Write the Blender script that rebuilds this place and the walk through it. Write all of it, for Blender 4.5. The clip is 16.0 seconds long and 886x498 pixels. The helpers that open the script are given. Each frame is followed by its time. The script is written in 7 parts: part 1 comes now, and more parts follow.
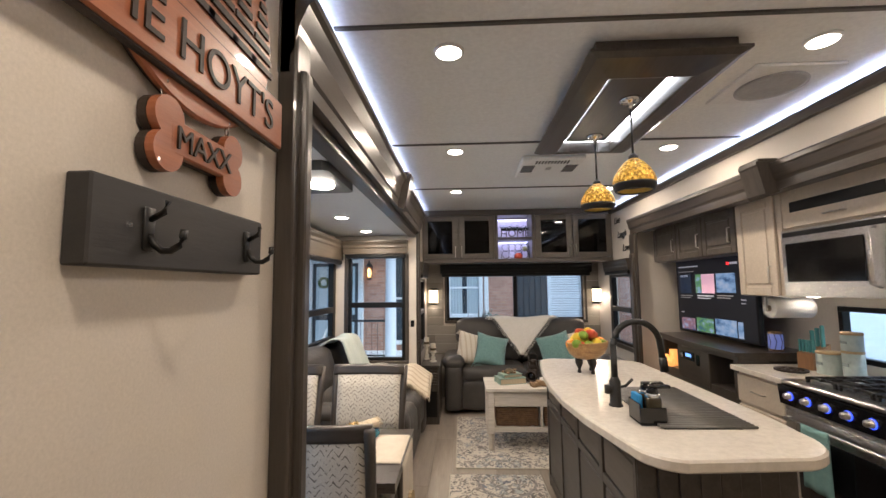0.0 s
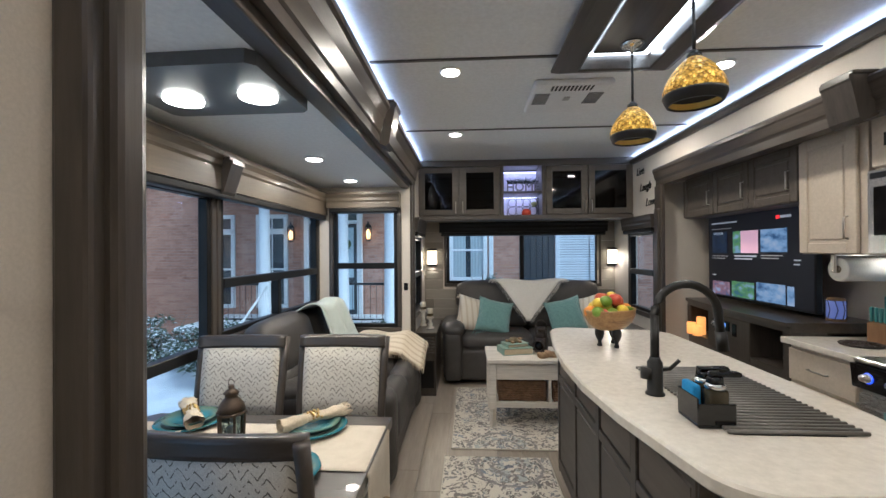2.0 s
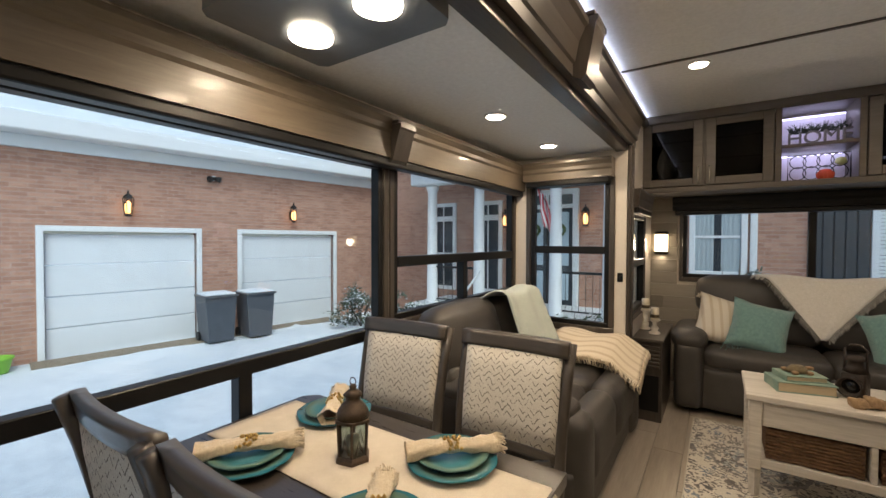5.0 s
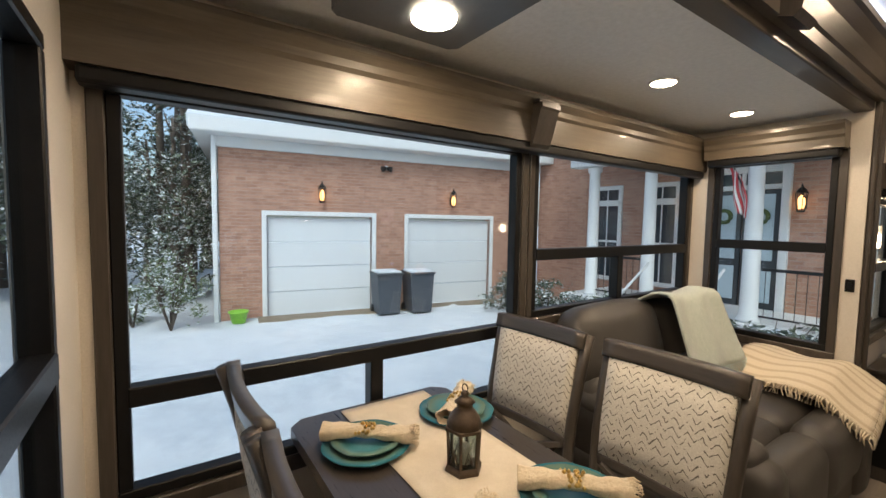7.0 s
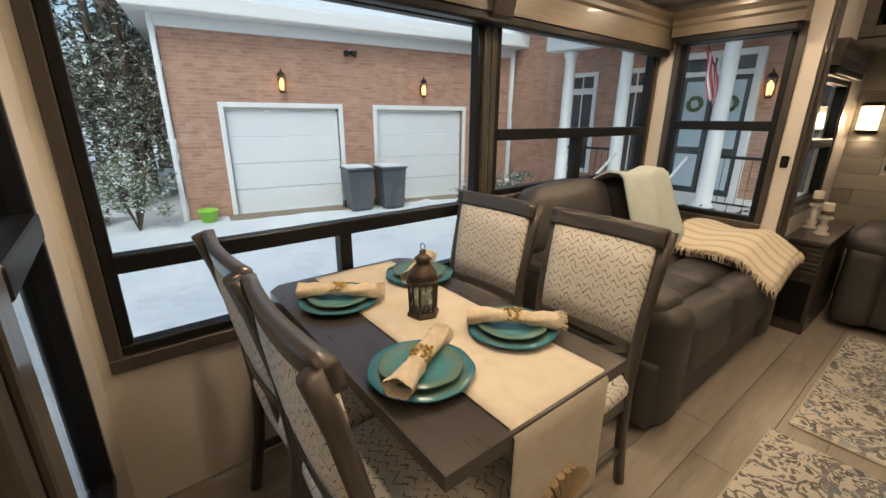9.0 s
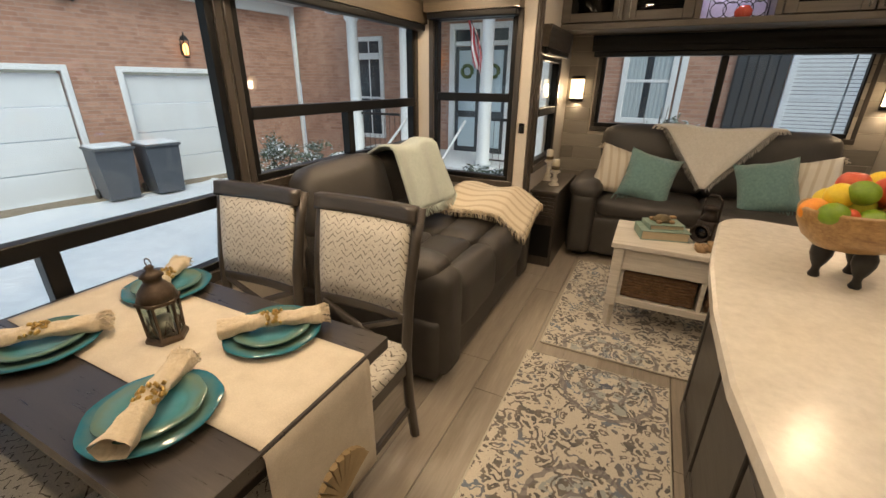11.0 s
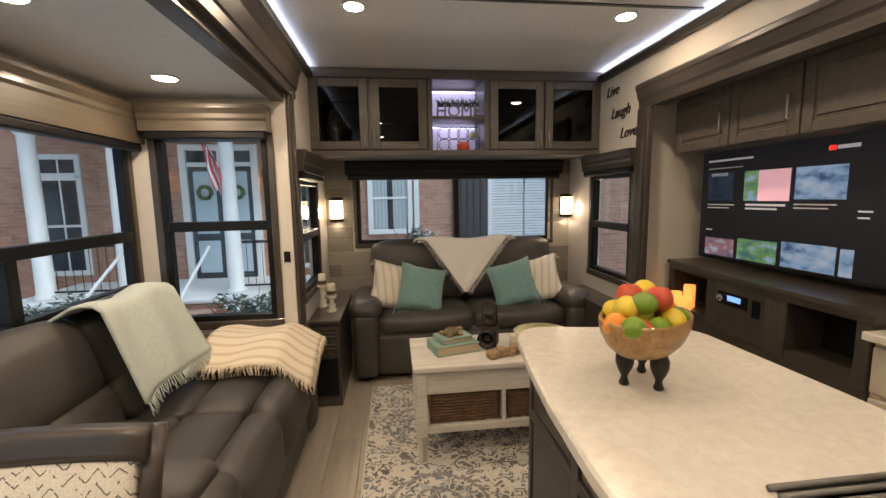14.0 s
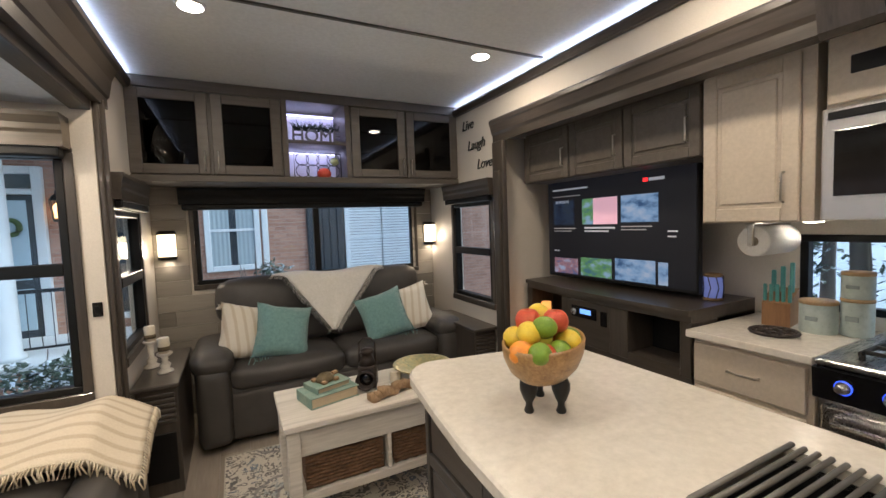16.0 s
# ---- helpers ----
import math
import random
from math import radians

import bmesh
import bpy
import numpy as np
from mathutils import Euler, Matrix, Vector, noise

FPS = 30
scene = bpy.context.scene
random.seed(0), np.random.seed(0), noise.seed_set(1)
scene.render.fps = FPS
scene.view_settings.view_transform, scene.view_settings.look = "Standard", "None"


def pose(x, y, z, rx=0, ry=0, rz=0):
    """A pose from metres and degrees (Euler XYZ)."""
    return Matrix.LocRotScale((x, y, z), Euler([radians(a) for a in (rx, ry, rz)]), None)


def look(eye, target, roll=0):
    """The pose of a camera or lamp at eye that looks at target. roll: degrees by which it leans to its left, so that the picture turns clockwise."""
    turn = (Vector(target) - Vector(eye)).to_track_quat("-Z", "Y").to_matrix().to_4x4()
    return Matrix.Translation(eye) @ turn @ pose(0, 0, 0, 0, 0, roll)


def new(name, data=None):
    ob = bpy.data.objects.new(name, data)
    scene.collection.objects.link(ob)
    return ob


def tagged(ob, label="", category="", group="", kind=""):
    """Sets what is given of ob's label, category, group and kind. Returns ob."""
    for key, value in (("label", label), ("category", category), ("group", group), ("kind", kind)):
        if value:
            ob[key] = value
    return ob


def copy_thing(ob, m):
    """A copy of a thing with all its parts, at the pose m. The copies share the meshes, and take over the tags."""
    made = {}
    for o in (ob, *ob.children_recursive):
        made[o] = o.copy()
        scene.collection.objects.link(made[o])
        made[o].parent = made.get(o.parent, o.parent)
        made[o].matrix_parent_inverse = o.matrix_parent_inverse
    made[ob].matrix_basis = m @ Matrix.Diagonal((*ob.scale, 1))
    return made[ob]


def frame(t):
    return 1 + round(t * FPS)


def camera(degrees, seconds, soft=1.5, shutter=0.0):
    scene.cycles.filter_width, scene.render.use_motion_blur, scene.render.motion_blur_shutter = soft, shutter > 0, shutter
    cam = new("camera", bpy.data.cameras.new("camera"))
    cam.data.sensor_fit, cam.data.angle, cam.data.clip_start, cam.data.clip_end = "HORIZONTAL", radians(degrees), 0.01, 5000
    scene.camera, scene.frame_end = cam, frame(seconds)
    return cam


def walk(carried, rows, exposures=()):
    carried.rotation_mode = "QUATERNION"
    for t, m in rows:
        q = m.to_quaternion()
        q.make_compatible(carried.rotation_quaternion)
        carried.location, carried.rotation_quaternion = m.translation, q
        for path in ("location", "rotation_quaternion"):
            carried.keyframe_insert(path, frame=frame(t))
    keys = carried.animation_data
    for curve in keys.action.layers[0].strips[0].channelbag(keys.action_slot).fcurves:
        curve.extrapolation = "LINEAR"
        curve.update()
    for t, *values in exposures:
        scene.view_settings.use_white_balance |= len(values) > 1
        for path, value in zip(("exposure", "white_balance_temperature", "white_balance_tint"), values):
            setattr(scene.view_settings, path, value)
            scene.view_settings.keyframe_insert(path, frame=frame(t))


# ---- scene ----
cam = camera(94.0, 16.0)
PATH = [
    (0, (0.5, 0.225, 1.526), (0.411, 2.215, 1.706), -0.6),
    (0.5, (0.544, 0.368, 1.524), (0.455, 2.362, 1.66), -0.6),
    (1, (0.566, 0.482, 1.504), (0.477, 2.478, 1.593), -0.5),
    (1.5, (0.57, 0.62, 1.493), (0.473, 2.617, 1.537), -0.4),
    (2, (0.558, 0.776, 1.47), (0.438, 2.772, 1.479), -0.4),
    (2.5, (0.6, 0.925, 1.46), (0.414, 2.917, 1.444), -0.3),
    (3, (0.629, 1.025, 1.432), (0.327, 3.002, 1.401), -0.2),
    (3.5, (0.618, 1.122, 1.409), (0.153, 3.067, 1.372), -0.0),
    (4, (0.596, 1.24, 1.399), (-0.066, 3.127, 1.367), -0.1),
    (4.5, (0.57, 1.322, 1.402), (-0.316, 3.114, 1.365), 0.1),
    (5, (0.57, 1.401, 1.405), (-0.537, 3.066, 1.362), 0.2),
    (5.2, (0.56, 1.424, 1.42), (-0.623, 3.035, 1.361), 0.6),
    (7.3, (0.557, 1.61, 1.442), (-1.123, 2.682, 1.282), 0.8),
    (7.5, (0.573, 1.625, 1.432), (-1.122, 2.669, 1.237), 0.7),
    (8, (0.591, 1.606, 1.397), (-1.1, 2.629, 1.089), 0.7),
    (8.5, (0.626, 1.576, 1.379), (-1.006, 2.642, 0.93), 0.5),
    (9, (0.682, 1.556, 1.372), (-0.816, 2.734, 0.763), 0.4),
    (9.5, (0.739, 1.559, 1.383), (-0.567, 2.887, 0.653), 0.5),
    (10, (0.787, 1.599, 1.404), (-0.315, 3.074, 0.623), 0.5),
    (10.2, (0.813, 1.627, 1.416), (-0.22, 3.145, 0.624), 0.4),
    (12.3, (0.696, 1.837, 1.458), (0.3, 3.701, 0.849), 0.5),
    (12.5, (0.656, 1.861, 1.482), (0.343, 3.749, 0.901), 0.3),
    (13, (0.611, 1.907, 1.504), (0.496, 3.845, 1.023), 0.0),
    (13.5, (0.618, 1.967, 1.477), (0.686, 3.936, 1.129), -0.4),
    (14, (0.633, 2.057, 1.486), (0.865, 4.028, 1.237), -0.9),
    (14.5, (0.626, 2.126, 1.468), (1.021, 4.078, 1.288), -1.2),
    (15, (0.601, 2.18, 1.473), (1.162, 4.095, 1.337), -1.6),
    (15.5, (0.562, 2.209, 1.471), (1.304, 4.063, 1.352), -1.9),
    (16, (0.562, 2.217, 1.486), (1.463, 3.997, 1.358), -2.1),
]
walk(cam, [(t, look(eye, target, roll)) for t, eye, target, roll in PATH],
     exposures=[(0.0, 1.16, 5600, 11), (1.0, 1.08, 5400, 8), (2.9, 0.90, 4850, 4), (3.6, 0.82, 5800, 9), (4.0, 0.78, 5900, 9), (5.0, 0.77, 6250, 9), (8.0, 0.77, 6550, 10), (9.5, 0.80, 6850, 10), (12.5, 0.85, 6900, 11), (13.5, 0.92, 6750, 11), (14.5, 0.97, 5850, 9), (16.0, 1.0, 5600, 8)])

# ---- world, sun, large lights ----
world = bpy.data.worlds.new("overcast_sky")
world.use_nodes = True
scene.world = world
wn = world.node_tree.nodes
sky = wn.new("ShaderNodeTexSky")
sky.sky_type = 'NISHITA'
sky.sun_disc = False
sky.sun_elevation = radians(48)
sky.sun_rotation = radians(125)
sky.air_density = 1.0
sky.dust_density = 2.5
wn["Background"].inputs[1].default_value = 0.125
world.node_tree.links.new(sky.outputs[0], wn["Background"].inputs[0])
sun = new("sun", bpy.data.lights.new("sun", 'SUN'))
sun.data.energy, sun.data.angle, sun.data.color = 0.68, radians(25), (0.82, 0.96, 1.0)
sun.matrix_world = look((14, -10, 20), (0, 0, 0))

MAIN_H, SLIDE_H, KITCHEN_H = 2.505, 2.09, 2.14


def lamp(name, at, power, size, colour, target=None):
    ob = new(name, bpy.data.lights.new(name, 'AREA'))
    ob.data.shape, ob.data.size, ob.data.energy, ob.data.color = 'DISK', size, power, colour
    ob.matrix_world = look(at, target or (at[0], at[1] + 0.001, at[2] - 1))
    return ob


WARM = (1.0, 0.76, 0.51)


# ---- materials ----
def nodes_of(name):
    m = bpy.data.materials.new(name)
    m.use_nodes = True
    return m, m.node_tree.nodes, m.node_tree.links, m.node_tree.nodes["Principled BSDF"]


def coords(n, l, scale=(1, 1, 1)):
    tc, mp = n.new("ShaderNodeTexCoord"), n.new("ShaderNodeMapping")
    mp.inputs["Scale"].default_value = scale
    l.new(tc.outputs["Object"], mp.inputs[0])
    return mp.outputs[0]


def ramp(n, l, fac, stops):
    r = n.new("ShaderNodeValToRGB")
    e = r.color_ramp.elements
    while len(e) < len(stops):
        e.new(0.5)
    for el, (p, c) in zip(e, stops):
        el.position, el.color = p, (*c, 1)
    l.new(fac, r.inputs[0])
    return r.outputs[0]


def noise_tex(n, l, co, scale, detail=4, rough=0.6, dist=0.0):
    t = n.new("ShaderNodeTexNoise")
    t.inputs["Scale"].default_value, t.inputs["Detail"].default_value = scale, detail
    t.inputs["Roughness"].default_value, t.inputs["Distortion"].default_value = rough, dist
    l.new(co, t.inputs["Vector"])
    return t.outputs[0]


def mixed(n, l, fac, a, b, kind='MIX'):
    m = n.new("ShaderNodeMix")
    m.data_type, m.blend_type = 'RGBA', kind
    for sock, v in ((m.inputs[0], fac), (m.inputs[6], a), (m.inputs[7], b)):
        if isinstance(v, (int, float)):
            sock.default_value = v
        elif isinstance(v, tuple):
            sock.default_value = (*v, 1)
        else:
            l.new(v, sock)
    return m.outputs[2]


def bump(n, l, b, height, strength, dist=0.01):
    k = n.new("ShaderNodeBump")
    k.inputs["Strength"].default_value, k.inputs["Distance"].default_value = strength, dist
    l.new(height, k.inputs["Height"])
    l.new(k.outputs[0], b.inputs["Normal"])


def surface(name, c0, c1, rough=0.5, metal=0.0, scale=(8, 8, 8), fine=6.0, relief=0.1, vary=0.0, sheen=0.0, coat=0.0):
    """A mottled surface between two colours; the scale stretches its grain; vary: piece by piece."""
    m, n, l, b = nodes_of(name)
    co = coords(n, l, scale)
    big = noise_tex(n, l, co, 1.0, 5, 0.6, 0.4)
    small = noise_tex(n, l, co, fine, 5, 0.7)
    col = ramp(n, l, big, [(0.3, c0), (0.7, c1)])
    col = mixed(n, l, 0.35, col, ramp(n, l, small, [(0.3, tuple(0.72 * v for v in c0)), (0.75, tuple(min(1, 1.15 * v) for v in c1))]))
    if vary:
        oi = n.new("ShaderNodeObjectInfo")
        col = mixed(n, l, vary, col, ramp(n, l, oi.outputs["Random"], [(0, tuple(0.55 * v for v in c0)), (1, tuple(min(1, 1.3 * v) for v in c1))]))
    l.new(col, b.inputs["Base Color"])
    rr = n.new("ShaderNodeMapRange")
    rr.inputs[3].default_value, rr.inputs[4].default_value = max(0.02, rough - 0.1), min(1, rough + 0.1)
    l.new(small, rr.inputs[0])
    l.new(rr.outputs[0], b.inputs["Roughness"])
    b.inputs["Metallic"].default_value = metal
    b.inputs["Sheen Weight"].default_value = sheen
    b.inputs["Coat Weight"].default_value = coat
    if relief:
        bump(n, l, b, small, relief)
    return m


def glow(name, colour, strength):
    m, n, l, b = nodes_of(name)
    b.inputs["Base Color"].default_value = (*colour, 1)
    b.inputs["Emission Color"].default_value = (*colour, 1)
    b.inputs["Emission Strength"].default_value = strength
    return m


def pane_glass(name, tint=(0.93, 0.97, 0.97), gloss=0.6):
    m, n, l, b = nodes_of(name)
    tr, gl, mx, fr = n.new("ShaderNodeBsdfTransparent"), n.new("ShaderNodeBsdfGlossy"), n.new("ShaderNodeMixShader"), n.new("ShaderNodeLayerWeight")
    pw = n.new("ShaderNodeMath")
    pw.operation = 'POWER'
    pw.inputs[1].default_value = 4.0
    ad = n.new("ShaderNodeMath")
    ad.operation = 'MULTIPLY_ADD'
    ad.inputs[1].default_value, ad.inputs[2].default_value = 0.5, 0.035
    tr.inputs[0].default_value = (*tint, 1)
    gl.inputs["Roughness"].default_value = 0.01
    gl.inputs["Color"].default_value = (gloss, gloss, gloss, 1)
    l.new(fr.outputs["Facing"], pw.inputs[0])
    l.new(pw.outputs[0], ad.inputs[0])
    l.new(ad.outputs[0], mx.inputs[0])
    l.new(tr.outputs[0], mx.inputs[1])
    l.new(gl.outputs[0], mx.inputs[2])
    l.new(mx.outputs[0], n["Material Output"].inputs[0])
    return m


def grain(name, c0, c1, axis, rough=0.4, vary=0.0, relief=0.06, coat=0.0, size=1.0):
    """Wood, its grain running along one axis."""
    s = [22 / size] * 3
    s['xyz'.index(axis)] = 1.6 / size
    return surface(name, c0, c1, rough, 0, tuple(s), 4.0, relief, vary, 0, coat)


DARK0, DARK1 = (0.036, 0.030, 0.025), (0.075, 0.063, 0.053)
dark_x = grain("dark_wood_x", DARK0, DARK1, 'x', 0.32, coat=0.15)
dark_y = grain("dark_wood_y", DARK0, DARK1, 'y', 0.32, coat=0.15)
dark_z = grain("dark_wood_z", DARK0, DARK1, 'z', 0.32, coat=0.15)
cab_wood = grain("grey_brown_cabinet_wood", (0.075, 0.064, 0.053), (0.12, 0.103, 0.086), 'x', 0.42)
island_wood = grain("charcoal_island_wood", (0.038, 0.034, 0.031), (0.078, 0.07, 0.063), 'y', 0.4)
wallpaper = surface("cream_wallboard", (0.62, 0.57, 0.50), (0.68, 0.63, 0.56), 0.65, 0, (3, 3, 3), 60, 0.06)
ceil_mat = surface("white_ceiling_board", (0.76, 0.77, 0.77), (0.81, 0.82, 0.82), 0.6, 0, (1.5, 1.5, 1.5), 30, 0.02)
strip_mat = surface("dark_batten", (0.05, 0.045, 0.04), (0.08, 0.07, 0.06), 0.4)
plank_mat = grain("grey_oak_floor", (0.25, 0.215, 0.175), (0.41, 0.36, 0.30), 'y', 0.34, 0.25, 0.05)
ship_mat = grain("weathered_wall_plank", (0.22, 0.20, 0.175), (0.40, 0.37, 0.32), 'x', 0.6, 0.5, 0.1)
black_frame = surface("black_window_frame", (0.006, 0.006, 0.0065), (0.01, 0.01, 0.0105), 0.38, 0, (20, 20, 20), 8, 0.02)
black_frame.node_tree.nodes["Principled BSDF"].inputs["Specular IOR Level"].default_value = 0.25
glass = pane_glass("window_glass")
dark_glass = pane_glass("smoked_glass", (0.08, 0.08, 0.09), 0.6)
clear_glass = pane_glass("lantern_glass", (0.75, 0.8, 0.8), 0.9)
leather = surface("charcoal_leather", (0.042, 0.039, 0.036), (0.068, 0.062, 0.057), 0.45, 0, (6, 6, 6), 70, 0.18)
quartz = surface("white_quartz_top", (0.62, 0.575, 0.50), (0.70, 0.66, 0.585), 0.22, 0, (3, 3, 3), 10, 0.0)
whitewash = grain("whitewashed_wood", (0.50, 0.46, 0.40), (0.74, 0.70, 0.63), 'x', 0.55, 0, 0.08)
cream_cab = surface("cream_painted_cabinet", (0.52, 0.45, 0.36), (0.58, 0.51, 0.42), 0.4, 0, (5, 5, 5), 12, 0.03)
steel = surface("brushed_steel", (0.55, 0.54, 0.53), (0.66, 0.65, 0.64), 0.28, 1.0, (3, 60, 60), 6, 0.02)
chrome = surface("chrome", (0.7, 0.7, 0.7), (0.8, 0.8, 0.8), 0.12, 1.0, (9, 9, 9), 6, 0.0)
nickel = surface("satin_nickel", (0.5, 0.47, 0.42), (0.6, 0.57, 0.52), 0.3, 1.0, (9, 9, 9), 6, 0.0)
black_metal = surface("matt_black_metal", (0.012, 0.012, 0.012), (0.022, 0.021, 0.02), 0.42, 0.3, (20, 20, 20), 6, 0.03)
black_gloss = surface("black_gloss", (0.006, 0.006, 0.007), (0.009, 0.009, 0.01), 0.08, 0, (9, 9, 9), 6, 0.0)
plastic_white = surface("white_plastic", (0.72, 0.72, 0.72), (0.78, 0.78, 0.78), 0.4, 0, (9, 9, 9), 6, 0.0)
table_wood = grain("dark_table_wood", (0.03, 0.025, 0.022), (0.052, 0.043, 0.037), 'x', 0.3, coat=0.2)
snow = surface("snow", (0.58, 0.65, 0.71), (0.84, 0.87, 0.89), 0.8, 0, (0.8, 0.8, 0.8), 9, 0.6)
house_white = surface("white_house_trim", (0.70, 0.72, 0.72), (0.78, 0.80, 0.80), 0.55, 0, (2, 2, 2), 20, 0.02)
lamp_glow = glow("warm_lamp_disc", (1.0, 0.82, 0.60), 14.0)
led_glow = glow("cool_led_strip", (0.76, 0.80, 1.0), 4.6)


# ---- mesh building ----
class Shape:
    """Gathers boxes, turned and swept pieces into one mesh."""

    def __init__(self):
        self.bm = bmesh.new()

    def take(self, other, m=None):
        if m is not None:
            other.transform(m)
        tmp = bpy.data.meshes.new("tmp")
        other.to_mesh(tmp)
        other.free()
        self.bm.from_mesh(tmp)
        bpy.data.meshes.remove(tmp)
        return self

    def box(self, x0, x1, y0, y1, z0, z1, bev=0.004, seg=1, m=None):
        b = bmesh.new()
        bmesh.ops.create_cube(b, size=1)
        b.transform(Matrix.Translation(((x0 + x1) / 2, (y0 + y1) / 2, (z0 + z1) / 2)) @ Matrix.Diagonal((x1 - x0, y1 - y0, z1 - z0, 1)))
        bev = min(bev, 0.45 * min(x1 - x0, y1 - y0, z1 - z0))
        if bev > 0:
            bmesh.ops.bevel(b, geom=list(b.edges), offset=bev, segments=seg, affect='EDGES', profile=0.5)
        return self.take(b, m)

    def soft(self, cx, cy, cz, sx, sy, sz, r, bulge=0.0, n=7, m=None, ruffle=0.0):
        """A padded block with rounded edges and swelling faces."""
        b = bmesh.new()
        bmesh.ops.create_cube(b, size=2)
        bmesh.ops.subdivide_edges(b, edges=list(b.edges), cuts=n, use_grid_fill=True)
        half = Vector((sx / 2, sy / 2, sz / 2))
        r = min(r, 0.98 * min(half))
        for v in b.verts:
            p = v.co.copy()
            p = Vector([math.copysign(abs(c) ** 0.75, c) for c in p])
            q = Vector([p[i] * half[i] for i in range(3)])
            inner = Vector([max(-(half[i] - r), min(half[i] - r, q[i])) for i in range(3)])
            d = q - inner
            if d.length > 1e-9:
                q = inner + d.normalized() * r * min(1, d.length / r * 1.0 if d.length < r else 1)
            if bulge:
                for i in range(3):
                    if abs(abs(p[i]) - 1) < 1e-6:
                        j, k = (i + 1) % 3, (i + 2) % 3
                        q[i] += math.copysign(bulge * (1 - p[j] ** 2) * (1 - p[k] ** 2), p[i])
            if ruffle:
                q += ruffle * noise.noise_vector(q * 9 + Vector((cx, cy, cz)) * 3)
            v.co = q + Vector((cx, cy, cz))
        return self.take(b, m)

    def lathe(self, prof, at=(0, 0, 0), seg=20, m=None, sx=1.0, sy=1.0):
        b = bmesh.new()
        rings = []
        for r, z in prof:
            rings.append([b.verts.new((at[0] + sx * r * math.cos(2 * math.pi * i / seg), at[1] + sy * r * math.sin(2 * math.pi * i / seg), at[2] + z)) for i in range(seg)])
        for a, c in zip(rings, rings[1:]):
            for i in range(seg):
                b.faces.new((a[i], a[(i + 1) % seg], c[(i + 1) % seg], c[i]))
        for ring in (rings[0], rings[-1]):
            b.faces.new(ring)
        bmesh.ops.recalc_face_normals(b, faces=list(b.faces))
        return self.take(b, m)

    def tube(self, pts, r, seg=8, m=None, taper=None):
        b = bmesh.new()
        pts = [Vector(p) for p in pts]
        rings = []
        for i, p in enumerate(pts):
            d = (pts[min(i + 1, len(pts) - 1)] - pts[max(i - 1, 0)]).normalized()
            u = d.cross(Vector((0, 0, 1)) if abs(d.z) < 0.9 else Vector((1, 0, 0))).normalized()
            w = d.cross(u)
            rad = r if taper is None else r + (taper - r) * i / (len(pts) - 1)
            rings.append([b.verts.new(p + rad * (math.cos(2 * math.pi * k / seg) * u + math.sin(2 * math.pi * k / seg) * w)) for k in range(seg)])
        for a, c in zip(rings, rings[1:]):
            for i in range(seg):
                b.faces.new((a[i], a[(i + 1) % seg], c[(i + 1) % seg], c[i]))
        b.faces.new(rings[0])
        b.faces.new(rings[-1])
        bmesh.ops.recalc_face_normals(b, faces=list(b.faces))
        return self.take(b, m)

    def profile(self, pts, axis, a, c, m=None):
        """A closed outline swept along an axis from a to c; the outline lies in the other two axes."""
        b = bmesh.new()
        def put(u, v, s):
            return b.verts.new({'x': (s, u, v), 'y': (u, s, v), 'z': (u, v, s)}[axis])
        r0, r1 = [put(u, v, a) for u, v in pts], [put(u, v, c) for u, v in pts]
        for i in range(len(pts)):
            j = (i + 1) % len(pts)
            b.faces.new((r0[i], r0[j], r1[j], r1[i]))
        b.faces.new(r0)
        b.faces.new(r1)
        bmesh.ops.recalc_face_normals(b, faces=list(b.faces))
        return self.take(b, m)

    def sheet(self, fn, nu, nv, thick=0.0, m=None):
        b = bmesh.new()
        g = [[b.verts.new(fn(i / nu, j / nv)) for j in range(nv + 1)] for i in range(nu + 1)]
        for i in range(nu):
            for j in range(nv):
                b.faces.new((g[i][j], g[i + 1][j], g[i + 1][j + 1], g[i][j + 1]))
        if thick:
            bmesh.ops.recalc_face_normals(b, faces=list(b.faces))
            bmesh.ops.solidify(b, geom=list(b.faces), thickness=thick)
        return self.take(b, m)

    def mesh(self, name, mat, smooth=False):
        me = bpy.data.meshes.new(name)
        self.bm.to_mesh(me)
        self.bm.free()
        me.materials.append(mat)
        if smooth:
            me.shade_smooth()
        return me


def part(parent, name, shape, mat, smooth=False, label="", kind=""):
    ob = new(name, shape.mesh(name, mat, smooth))
    ob.parent = parent
    return tagged(ob, label, kind=kind)


def thing(name, at, label, category, group="", turn=0.0):
    ob = new(name)
    ob.matrix_basis = pose(*at, 0, 0, turn)
    ob.empty_display_size = 0.1
    return tagged(ob, label, category, group)


def structure(name, shape, mat, label="", smooth=False):
    ob = new(name, shape.mesh(name, mat, smooth))
    return tagged(ob, label, kind="structure")


